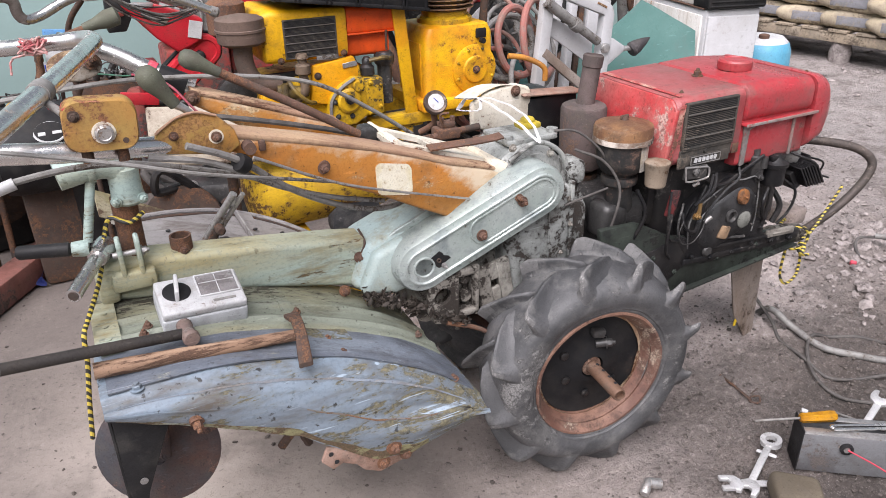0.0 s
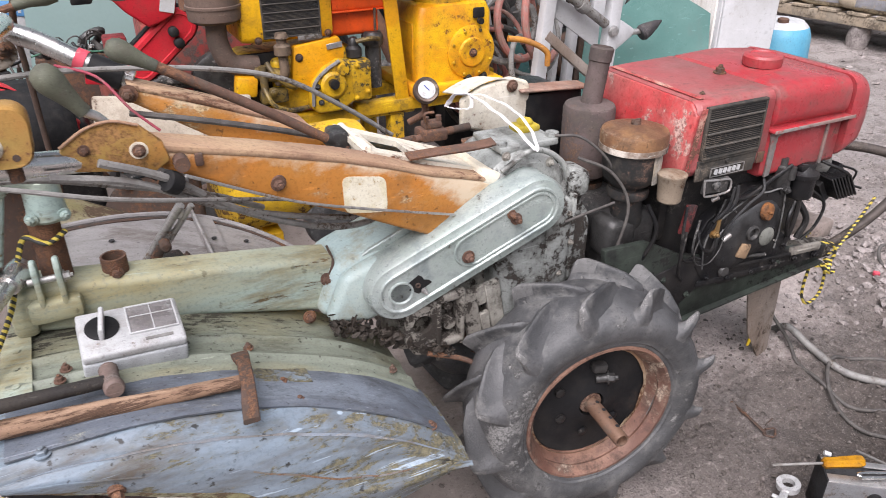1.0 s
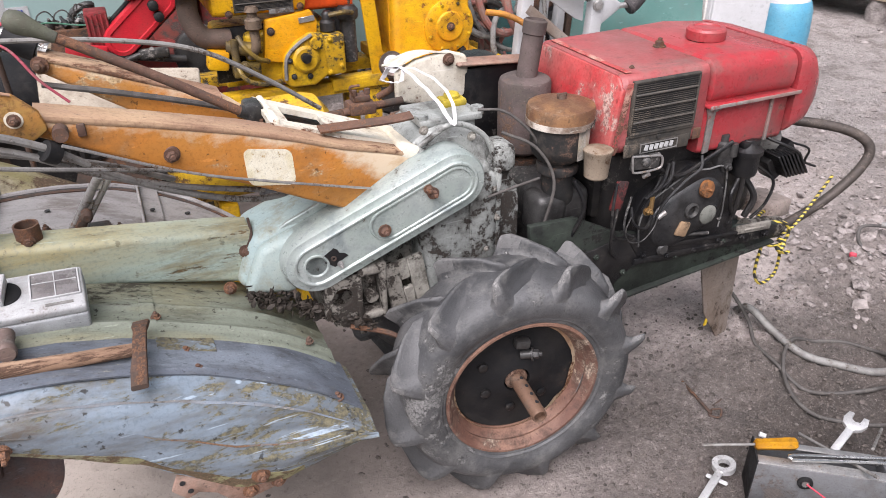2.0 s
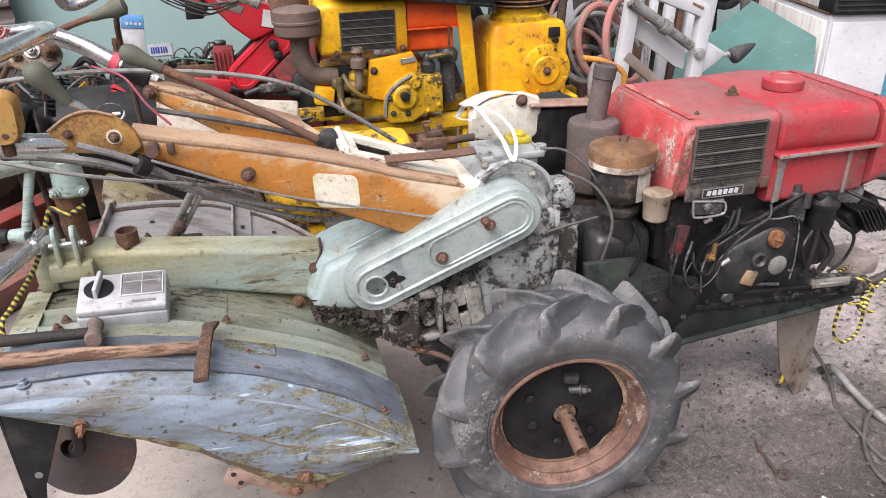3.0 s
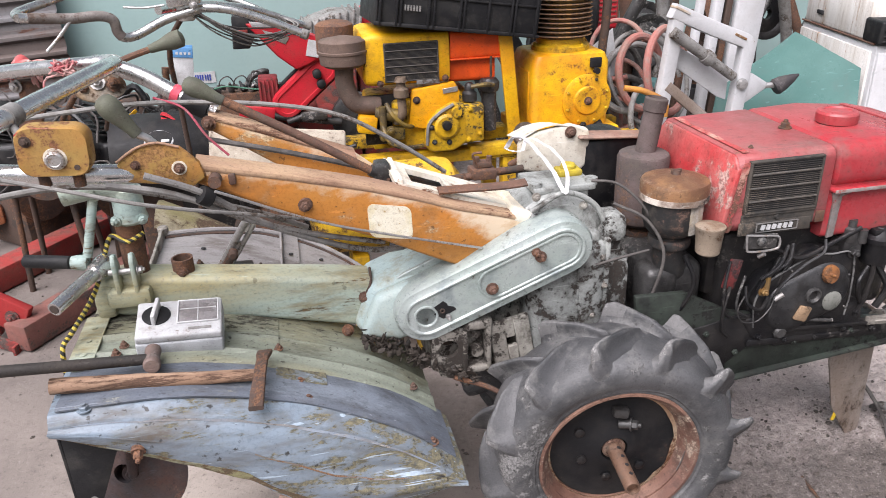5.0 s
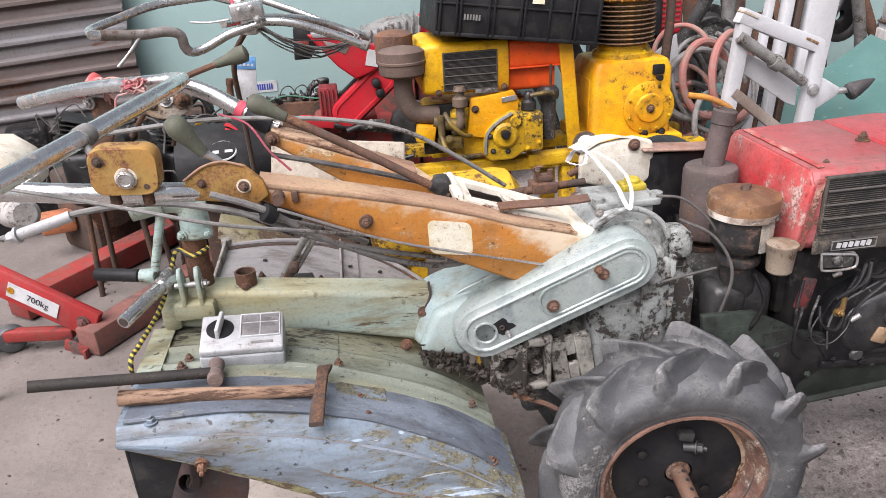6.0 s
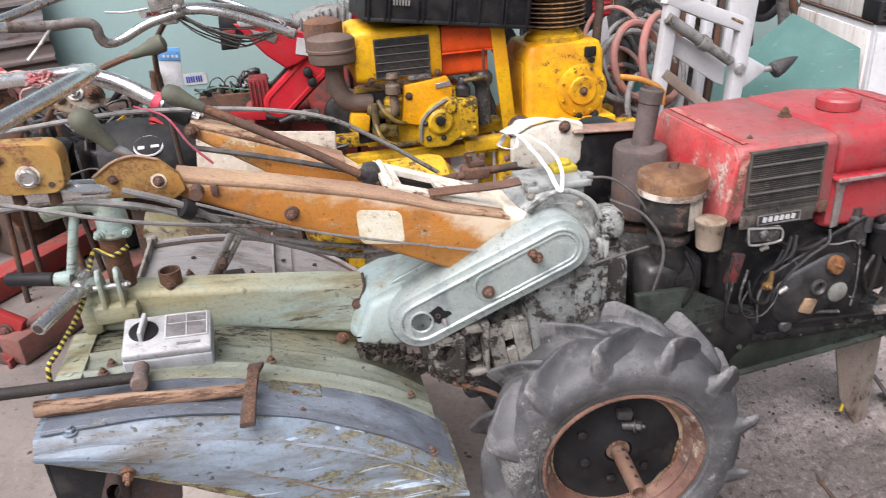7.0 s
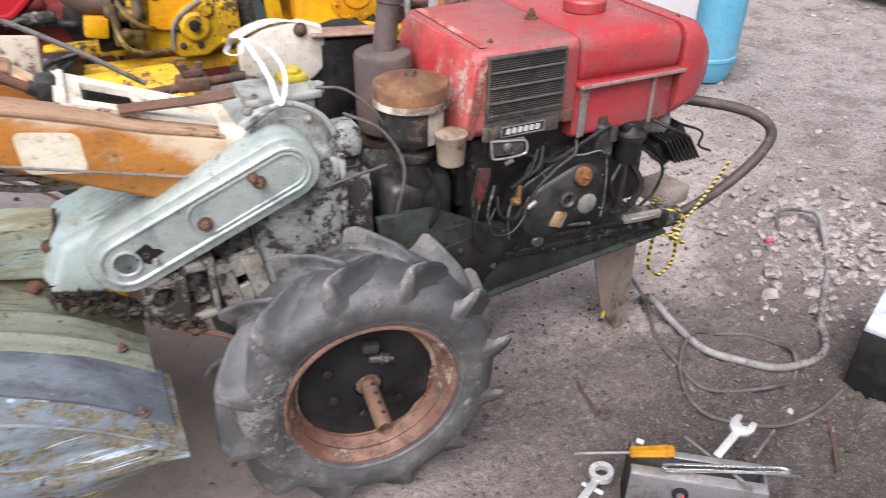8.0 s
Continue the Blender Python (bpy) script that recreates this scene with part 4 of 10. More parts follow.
finned = part("finned_box", box((0.765, 0.12, 0.625), (0.085, 0.05, 0.065), 0.004, 2, (0, -35, 0)), ENGINE, engine, "finned black cooling box")
for i in range(7):
    part("fin", box((0.735 + 0.011 * i, 0.10, 0.625), (0.005, 0.07, 0.075), 0.001, 1, (0, -35, 0)), ENGINE, finned)
part("starter_cylinder", lathe([(0.03, 0), (0.036, 0.006), (0.036, 0.10), (0.03, 0.106)], 20, along((0.66, 0.16, 0.69), (0.79, 0.13, 0.665))), CABLE_GREY, engine, "grey cylinder")
for pts, r in ((((0.36, 0.085, 0.69), (0.42, 0.07, 0.665), (0.50, 0.075, 0.69), (0.56, 0.07, 0.72)), 0.005), (((0.60, 0.07, 0.62), (0.57, 0.055, 0.59), (0.60, 0.07, 0.53), (0.64, 0.09, 0.50)), 0.005),
               (((0.30, 0.075, 0.61), (0.30, 0.06, 0.575), (0.335, 0.06, 0.555), (0.36, 0.075, 0.575)), 0.004), (((0.25, 0.07, 0.68), (0.235, 0.055, 0.62), (0.25, 0.06, 0.555), (0.31, 0.07, 0.53)), 0.0035),
               (((0.69, 0.09, 0.70), (0.73, 0.06, 0.68), (0.78, 0.07, 0.65), (0.80, 0.1, 0.60)), 0.004), (((0.80, 0.12, 0.66), (0.85, 0.10, 0.64), (0.86, 0.11, 0.60), (0.89, 0.10, 0.585)), 0.003)):
    part("engine_pipe", tube(pts, r, 8), ENGINE, engine)
part("brass_fitting", join(bolt((0.335, 0.062, 0.60), (0, -1, 0), 0.010, 0.012), lathe([(0.006, 0), (0.006, 0.03)], 8, pose(0.34, 0.058, 0.605))), worn("dull_brass", (0.32, 0.2, 0.08), None, (0.1, 0.08, 0.05), 0.3, 0.5, 0.4, 0.8), engine, "dull brass fitting")
part("steel_nipple", rod((0.362, 0.055, 0.578), (0.378, 0.05, 0.592), 0.0055), STEEL, engine)
part("cylinder_head", join(box((0.17, 0.24, 0.565), (0.13, 0.22, 0.18), 0.03, 3), box((0.13, 0.163, 0.60), (0.08, 0.08, 0.10), 0.02, 3), lathe([(0.03, 0), (0.032, 0.012), (0.024, 0.02)], 16, pose(0.15, 0.125, 0.535, 90)), lathe([(0.018, 0), (0.014, 0.014)], 12, pose(0.12, 0.125, 0.58, 90))), ENGINE_GREY, engine, "greasy dark cylinder head")
part("red_bracket", join(box((0.262, 0.075, 0.645), (0.03, 0.01, 0.07), 0.004, 2, (0, 12, 0))), worn("dark_red_paint", (0.16, 0.03, 0.03), None, (0.05, 0.03, 0.03), 0.3, 0.5, 0.5), engine, "dark red bracket")
latch_tray = part("latch_tray", join(tube([(0.266, 0.050, 0.745), (0.300, 0.049, 0.741), (0.336, 0.050, 0.736), (0.345, 0.050, 0.728), (0.346, 0.050, 0.712), (0.338, 0.050, 0.706), (0.305, 0.049, 0.705), (0.276, 0.050, 0.707), (0.270, 0.050, 0.715), (0.266, 0.050, 0.745)], 0.0026, 8, 4), rod((0.305, 0.056, 0.690), (0.312, 0.046, 0.700), 0.005)), STEEL, engine, "bright rim of the small latch tray")
part("tray_pan", box((0.306, 0.057, 0.725), (0.074, 0.008, 0.034), 0.003, 2, (0, 5, 0)), ENGINE_GREY, latch_tray, "oily grey pan")
part("tray_knob", lathe([(0.010, 0), (0.010, 0.006), (0.005, 0.009)], 14, pose(0.302, 0.052, 0.728, 90)), STEEL_OILY, latch_tray)

# exhaust and intake
muffler = part("muffler", lathe([(0.04, 0), (0.056, 0.012), (0.060, 0.03), (0.060, 0.166), (0.057, 0.174), (0.050, 0.178), (0.026, 0.180)], 28, pose(0.163, 0.328, 0.676)), worn("brown_grey_rusted_metal", (0.11, 0.083, 0.078), (0.075, 0.06, 0.056), (0.18, 0.11, 0.075), 0.3, 0.5, 0.8, 0.1, 12, 0.3), tractor, "brown-grey rusted muffler")
vs, fs = lathe([(0.024, 0), (0.0235, 0.02), (0.0235, 0.095), (0.0260, 0.097), (0.0265, 0.124), (0.022, 0.128), (0.0215, 0.03)], 20, pose(0.166, 0.328, 0.852, 0, 8, 0))
part("exhaust_pipe", (vs, fs), muffler.data.materials[0], muffler)
part("muffler_neck", join(tube([(0.163, 0.335, 0.695), (0.16, 0.33, 0.64), (0.17, 0.30, 0.60), (0.20, 0.29, 0.58)], 0.03, 14), lathe([(0.05, 0), (0.05, 0.012)], 18, pose(0.162, 0.332, 0.655))), RUST_DARK, muffler)
air = part("air_cleaner", join(lathe([(0.045, -0.012), (0.056, 0.0), (0.062, 0.02), (0.062, 0.07), (0.060, 0.078)], 30, pose(0.147, 0.150, 0.742)), tube([(0.147, 0.15, 0.745), (0.147, 0.15, 0.69), (0.155, 0.155, 0.65), (0.18, 0.17, 0.61)], 0.034, 16), lathe([(0.044, 0), (0.046, 0.01), (0.044, 0.02)], 20, pose(0.147, 0.15, 0.70))), worn("black_enamel", (0.018, 0.018, 0.018), (0.032, 0.032, 0.032), (0.14, 0.09, 0.07), 0.28, 0.5, 0.5, 0.0, 12, 0.3), tractor, "black oil-bath air cleaner")
part("lid", lathe([(0.067, 0.0), (0.0715, 0.004), (0.0715, 0.030), (0.069, 0.036), (0.05, 0.042), (0.02, 0.046), (0.012, 0.047)], 34, pose(0.147, 0.150, 0.812)), worn("rusty_brown_lid", (0.20, 0.105, 0.05), (0.12, 0.06, 0.035), (0.34, 0.27, 0.20), 0.26, 0.6, 0.36, 0.0, 9, 0.5, (0.085, 0.05, 0.03)), air, "rusty brown lid")
part("paint_band", ring_lathe([(0.066, 0.0), (0.0723, -0.001), (0.0725, 0.012), (0.066, 0.012)], 34, pose(0.147, 0.150, 0.810)), worn("ragged_white_band", (0.55, 0.50, 0.44), (0.16, 0.11, 0.08), (0.05, 0.045, 0.04), 0.5, 0.6, 0.6, 0.0, 14, 0.4), air, "ragged white paint band")
part("wing_nut", join(lathe([(0.010, 0), (0.008, 0.01)], 10, pose(0.147, 0.15, 0.858)), box((0.147, 0.15, 0.866), (0.024, 0.006, 0.01), 0.003)), RUST, air)
sticker = []
for i in range(8):
    a = radians(-84 + 44 * i / 7)
    sticker.append((0.147 + 0.0635 * math.cos(a), 0.15 + 0.0635 * math.sin(a)))
part("sticker", loft([[(x, y, 0.742) for x, y in sticker] + [(x * 0.985 + 0.147 * 0.015, y * 0.985 + 0.15 * 0.015, 0.742) for x, y in reversed(sticker)], [(x, y, 0.800) for x, y in sticker] + [(x * 0.985 + 0.147 * 0.015, y * 0.985 + 0.15 * 0.015, 0.808) for x, y in reversed(sticker)]]), worn("torn_dirty_sticker", (0.42, 0.40, 0.36), (0.34, 0.28, 0.20), (0.10, 0.08, 0.06), 0.34, 0.5, 0.5, 0.0, 16, 0.4), air, "torn dirty white sticker")
vs, fs = lathe([(0.021, 0), (0.025, 0.004), (0.029, 0.055), (0.031, 0.058), (0.031, 0.063), (0.022, 0.066), (0.008, 0.067)], 22, pose(0.193, 0.072, 0.705))
part("dust_cup", (vs, fs), worn("yellowed_clear_plastic", (0.25, 0.20, 0.15), (0.17, 0.115, 0.075), (0.14, 0.08, 0.045), 0.42, 0.5, 0.5, 0.0, 16, 0.3), air, "yellowed dusty cup")

# frame rails, front stub, stand and bumper bar
rail_poly = [(0.045, 0.615), (0.06, 0.50), (0.16, 0.362), (0.20, 0.358), (0.70, 0.403), (0.78, 0.412), (0.785, 0.455), (0.62, 0.480), (0.42, 0.515), (0.28, 0.545), (0.16, 0.61)]
part("frame_rail", join(prism(rail_poly, "y", 0.082, 0.098, 0.004), prism([(0.16, 0.353), (0.77, 0.406), (0.77, 0.413), (0.16, 0.361)], "y", 0.068, 0.44, 0.002), *[bolt((x, 0.081, z), (0, -1, 0), 0.009, 0.008) for x, z in ((0.30, 0.44), (0.45, 0.445), (0.60, 0.45), (0.22, 0.50))]), RAIL, tractor, "dark green oily steel frame rail")
part("frame_rail", prism(rail_poly, "y", 0.43, 0.446, 0.004), RAIL, tractor)
# added plate that gives the rail its black upper part
dark_plate = part("rail_dark_plate", join(prism([(0.095, 0.505), (0.15, 0.44), (0.215, 0.372), (0.265, 0.376), (0.285, 0.415), (0.34, 0.452), (0.44, 0.437), (0.56, 0.432), (0.66, 0.425), (0.775, 0.424), (0.782, 0.452), (0.62, 0.479), (0.42, 0.513), (0.30, 0.538), (0.22, 0.520)], "y", 0.0775, 0.086, 0.004, 2),
                                    prism([(0.40, 0.480), (0.64, 0.462), (0.645, 0.470), (0.405, 0.492)], "y", 0.070, 0.082, 0.002)), ENGINE, tractor, "black oily plate added over the upper frame rail")
for x, z in ((0.20, 0.452), (0.255, 0.405), (0.655, 0.450), (0.735, 0.440)):
    part("rail_plate_bolt", bolt((x, 0.0775, z), (0, -1, 0), 0.010, 0.009), ENGINE, dark_plate)
part("front_stub", join(lathe([(0.030, 0), (0.030, 0.13), (0.024, 0.135)], 18, along((0.72, 0.125, 0.428), (0.86, 0.14, 0.400))), box((0.69, 0.075, 0.468), (0.11, 0.012, 0.022), 0.004, 2, (0, 4, 0)), box((0.69, 0.074, 0.468), (0.07, 0.014, 0.006), 0.002, 1, (0, 4, 0))), CAST_DIRTY, tractor, "greasy grey front hitch stub")
part("hitch_block", box((0.86, 0.20, 0.44), (0.10, 0.10, 0.05), 0.01, 2, (0, 6, 12)), worn("pale_dusty_casting", (0.34, 0.28, 0.25), (0.3, 0.25, 0.22), (0.15, 0.1, 0.08), 0.25, 0.5, 0.7), tractor, "pale dusty hitch block")
part("parking_stand", join(prism([(0.655, 0.41), (0.800, 0.41), (0.806, 0.26), (0.816, 0.04), (0.806, -0.005), (0.790, 0.0), (0.715, 0.12), (0.676, 0.27)], "y", 0.196, 0.203, 0.002), prism([(0.20, 0.40), (0.255, 0.40), (0.235, 0.06), (0.20, 0.02)], "x", 0.798, 0.804, 0.002)), STAND_PLATE, tractor, "brown weathered steel parking stand with a dusty foot")
part("bumper_bar", tube([(0.84, 0.14, 0.40), (0.90, 0.13, 0.415), (0.99, 0.11, 0.475), (1.065, 0.10, 0.545), (1.085, 0.105, 0.60), (1.04, 0.145, 0.64), (0.95, 0.22, 0.655), (0.89, 0.27, 0.65), (0.86, 0.29, 0.60), (0.85, 0.29, 0.52)], 0.0130, 14), worn("dark_bare_pipe", (0.065, 0.055, 0.05), (0.10, 0.082, 0.072), (0.17, 0.14, 0.12), 0.3, 0.5, 0.5, 0.4, 14, 0.3), tractor, "dark bent pipe bumper bar")

# gearbox
gearbox = part("gearbox", join(box((-0.085, 0.27, 0.60), (0.17, 0.24, 0.30), 0.03, 3), lathe([(0.09, 0), (0.11, 0.02), (0.115, 0.08), (0.11, 0.16), (0.09, 0.18)], 30, pose(-0.095, 0.36, 0.715, 90)), box((-0.03, 0.192, 0.615), (0.072, 0.10, 0.22), 0.02, 3), box((0.03, 0.27, 0.56), (0.09, 0.2, 0.2), 0.02)), CAST_GREY, tractor, "grey-green cast gearbox with greasy patches")
part("casting_fill", join(box((0.018, 0.215, 0.62), (0.07, 0.07, 0.25), 0.012), box((0.03, 0.20, 0.74), (0.05, 0.08, 0.06), 0.015)), CAST_GREY, gearbox)
crank = part("crankcase", join(prism([(0.30, 0.525), (0.335, 0.470), (0.40, 0.437), (0.50, 0.434), (0.585, 0.448), (0.622, 0.480), (0.615, 0.525), (0.50, 0.53)], "y", 0.0745, 0.13, 0.008, 3), prism([(0.325, 0.452), (0.61, 0.436), (0.625, 0.450), (0.33, 0.468)], "y", 0.0715, 0.10, 0.003)), ENGINE, engine, "black oil-soaked crankcase foot")
for x, z in ((0.352, 0.474), (0.42, 0.456), (0.50, 0.452), (0.575, 0.462), (0.600, 0.503)):
    part("crankcase_bolt", bolt((x, 0.0745, z), (0, -1, 0), 0.008, 0.007), ENGINE, crank)
part("oil_drain", join(lathe([(0.016, 0), (0.017, 0.004), (0.012, 0.009)], 8, pose(0.405, 0.0745, 0.478, 90)), rod((0.455, 0.071, 0.505), (0.535, 0.069, 0.492), 0.0045)), ENGINE_GREY, crank)
for pts, r in ((((0.150, 0.120, 0.52), (0.155, 0.085, 0.57), (0.17, 0.07, 0.64), (0.15, 0.085, 0.70)), 0.005), (((0.255, 0.065, 0.62), (0.24, 0.055, 0.57), (0.245, 0.06, 0.52), (0.27, 0.07, 0.49)), 0.004), (((0.285, 0.06, 0.645), (0.268, 0.052, 0.60), (0.272, 0.052, 0.565), (0.30, 0.055, 0.545)), 0.0028),
               (((0.40, 0.075, 0.70), (0.385, 0.062, 0.665), (0.345, 0.06, 0.64), (0.325, 0.065, 0.60)), 0.005), (((0.385, 0.07, 0.70), (0.362, 0.058, 0.66), (0.322, 0.058, 0.632)), 0.004), (((0.48, 0.075, 0.70), (0.47, 0.062, 0.675), (0.425, 0.06, 0.65), (0.372, 0.06, 0.60), (0.362, 0.065, 0.53)), 0.0032),
               (((0.60, 0.075, 0.69), (0.612, 0.068, 0.62), (0.608, 0.068, 0.55), (0.60, 0.075, 0.49)), 0.006), (((0.66, 0.11, 0.60), (0.68, 0.085, 0.55), (0.66, 0.085, 0.50)), 0.008), (((0.70, 0.12, 0.62), (0.74, 0.09, 0.58), (0.73, 0.09, 0.52), (0.70, 0.10, 0.48)), 0.004)):
    part("engine_hose", tube(pts, r, 8), OILY if r < 0.004 else ENGINE, engine)
part("sump", box((0.47, 0.22, 0.455), (0.30, 0.22, 0.07), 0.015), ENGINE, engine, "oily black sump")
part("gearbox_top_flange", join(box((-0.075, 0.265, 0.828), (0.14, 0.12, 0.014), 0.005), box((-0.075, 0.265, 0.812), (0.12, 0.10, 0.03), 0.01), lathe([(0.014, 0), (0.014, 0.016)], 12, pose(-0.01, 0.225, 0.828)), lathe([(0.014, 0), (0.014, 0.016)], 12, pose(-0.135, 0.225, 0.828))), CAST_GREY, gearbox)
part("filler_plug", join(box((-0.04, 0.285, 0.841), (0.055, 0.045, 0.016), 0.006), lathe([(0.018, 0), (0.018, 0.008), (0.014, 0.012)], 8, pose(-0.04, 0.285, 0.847))), worn("dirty_yellow_paint", (0.40, 0.31, 0.03), None, (0.12, 0.10, 0.05), 0.5, 0.5, 0.5), gearbox, "dirty yellow filler plug")
for x, z in ((-0.045, 0.80), (-0.01, 0.69), (-0.025, 0.55), (-0.15, 0.83), (0.0, 0.62)):
    part("gearbox_bolt", bolt((x, 0.148 if z < 0.75 else 0.178, z), (0, -1, 0), 0.008, 0.009), CAST_DIRTY, gearbox)
part("casting_rib", join(box((0.005, 0.155, 0.63), (0.012, 0.02, 0.2), 0.004), box((-0.06, 0.15, 0.60), (0.006, 0.012, 0.16), 0.003), tube([(-0.16, 0.175, 0.80), (-0.09, 0.172, 0.835), (-0.02, 0.175, 0.80), (0.015, 0.175, 0.73)], 0.006)), CAST_GREY, gearbox)
part("cream_guard", join(prism([(-0.10, 0.795), (-0.10, 0.86), (-0.05, 0.885), (0.03, 0.897), (0.078, 0.882), (0.085, 0.86), (0.078, 0.79), (0.05, 0.765), (-0.02, 0.77)], "y", 0.455, 0.475, 0.008, 3), sheet(lambda u, v: (-0.10 + 0.178 * u, 0.455 + 0.10 * v, 0.868 + 0.026 * math.sin(u * math.pi) + 0.006 - 0.02 * v), 8, 4, 0.003)), CREAM, tractor, "chipped cream sheet-metal guard")
part("guard_bolt", bolt((0.03, 0.452, 0.878), (0, -1, 0), 0.012, 0.01), RUST, tractor)
part("dark_belt_case", join(box((0.15, 0.47, 0.72), (0.18, 0.03, 0.26), 0.02, 2), lathe([(0.10, 0), (0.13, 0.008), (0.13, 0.10), (0.10, 0.11)], 30, pose(0.16, 0.50, 0.72, -90))), ENGINE, tractor, "dark rusty belt case")
part("case_lip", box((0.15, 0.47, 0.856), (0.20, 0.06, 0.008), 0.003, 1, (0, 4, 0)), RUST_PINK, tractor)
part("belt_guard_plate", prism([(-0.03, 0.655), (0.045, 0.70), (0.075, 0.66), (0.07, 0.61), (0.0, 0.56), (-0.02, 0.60)], "y", 0.19, 0.20, 0.003), CAST_GREY, gearbox)

# chain cover
def slant(shape):
    """The case stands a little skew to the frame."""
    return [(x, y + 0.1 * (-0.10 - x) - 0.0, z) for x, y, z in shape[0]], shape[1]


def cover_loft():
    rings = []
    for w, y in ((HW - 0.002, 0.185), (HW, 0.18), (HW, 0.125), (HW - 0.005, 0.116), (HW - 0.018, 0.1135), (HW - 0.021, 0.110), (HW - 0.024, 0.110), (HW - 0.027, 0.1135), (HW - 0.038, 0.1135)):
        rings.append([(x, y, z) for x, z in stadium(w)])
    return slant(loft(rings))


chain = part("chain_cover", cover_loft(), COVER, tractor, "pale green pressed-steel chain cover")
part("cover_rib", slant(join(loft([[(x, y, z) for x, z in stadium(w, 14, A0.lerp(B0, 0.50), B0)] for w, y in ((0.036, 0.1145), (0.034, 0.1105), (0.031, 0.1105), (0.029, 0.1143))]))), COVER, chain)
part("cover_rib", slant(lathe([(0.026, 0), (0.025, 0.004), (0.022, 0.004), (0.020, 0.0)], 26, pose(A0.x, 0.1135, A0.y, 90))), COVER, chain)
part("cover_flange", slant(loft([[(x, y, z) for x, z in stadium(w)] for w, y in ((HW + 0.010, 0.197), (HW + 0.012, 0.194), (HW + 0.012, 0.188), (HW + 0.010, 0.186))])), COVER, chain)
for x, z, r, mt in ((-0.158, 0.722, 0.010, RUST), (-0.168, 0.733, 0.008, RUST), (-0.259, 0.657, 0.011, RUST), (-0.352, 0.600, 0.005, STEEL)):
    part("cover_bolt", bolt((x, 0.112 + 0.1 * (-0.10 - x), z), (0, -1, 0), r, 0.013), mt, chain)
part("oil_stain", slant(rough(prism([(-0.362 + 0.021 * math.cos(k) * (1 + 0.2 * math.sin(5 * k + 1) + 0.15 * math.cos(3 * k)), 0.615 + 0.017 * math.sin(k) * (1 + 0.25 * math.cos(4 * k))) for k in [2 * math.pi * i / 16 for i in range(16)]], "y", 0.1125, 0.1136, 0), 0.0004, 60)), DISC_BLACK, chain)

part("stain_hole", slant(join(ring_lathe([(0.003, 0), (0.0055, 0), (0.0055, 0.003), (0.003, 0.003)], 14, pose(-0.364, 0.1122, 0.614, 90)))), RUST_DARK, chain)

# drive tube to the tiller
tube_pts = [(-1.045, 0.288, 0.681, 0.076), (-1.0, 0.288, 0.679, 0.090), (-0.75, 0.290, 0.6405, 0.099), (-0.56, 0.288, 0.605, 0.119), (-0.50, 0.280, 0.595, 0.124)]
drive = part("drive_tube", loft([ring_rect((x, y, z), (0, 1, 0), (0, 0, 1), 0.080, h, 0.015, 5) for x, y, z, h in tube_pts]), TUBE_GREEN, tractor, "pale green weathered drive tube housing")
part("tube_joint", join(prism([(-0.545, 0.545), (-0.505, 0.645), (-0.40, 0.682), (-0.335, 0.69), (-0.33, 0.63), (-0.36, 0.53), (-0.46, 0.52)], "y", 0.215, 0.36, 0.02, 3)), JOINT_PAINT, drive, "pale blue-green casting of the joint")
part("tube_joint_face", prism([(-0.535, 0.545), (-0.495, 0.636), (-0.42, 0.664), (-0.36, 0.645), (-0.37, 0.545), (-0.45, 0.525)], "y", 0.185, 0.225, 0.015, 3), JOINT_PAINT, drive)
for p in ((-0.515, 0.240, 0.615), (-0.558, 0.238, 0.540)):
    part("joint_bolt", bolt(p, (0, -1, 0.2), 0.011, 0.011), RUST, drive)
part("tube_stub", join(lathe([(0.020, 0), (0.022, 0.004), (0.022, 0.05), (0.018, 0.05), (0.018, 0.02)], 18, pose(-0.882, 0.290, 0.686)), bolt((-0.882, 0.268, 0.712), (0, -1, 0), 0.010, 0.01)), RUST, drive, "rusty open pipe stub")
part("tube_seam", tube([(-0.50, 0.25, 0.555), (-0.515, 0.238, 0.61), (-0.500, 0.240, 0.648), (-0.495, 0.29, 0.660)], 0.003, 6), RUST_DARK, drive)

# clevis, upright pipe and adjusting handle at the tail
LUG_ = [(0.226, 0.69), (0.262, 0.69), (0.262, 0.755), (0.250, 0.778), (0.236, 0.782), (0.224, 0.765)]
part("tail_bracket", join(prism(LUG_, "x", -1.006, -0.996, 0.004), box((-0.985, 0.27, 0.685), (0.085, 0.09, 0.04), 0.010), box((-1.035, 0.275, 0.675), (0.04, 0.08, 0.07), 0.012)), TUBE_GREEN, drive, "pale green clevis bracket")
part("tail_lug", prism(LUG_, "x", -0.972, -0.962, 0.004), TUBE_GREEN, drive, "pale green clevis plate")
part("clevis_bolt", join(bolt((-0.961, 0.24, 0.742), (1, 0, 0), 0.009, 0.010), rod((-1.015, 0.24, 0.742), (-0.952, 0.24, 0.742), 0.006)), STEEL, drive)
part("upright_pipe", lathe([(0.0245, 0), (0.0245, 0.15)], 20, pose(-0.972, 0.292, 0.69)), RUST, tractor, "rusty upright pipe")
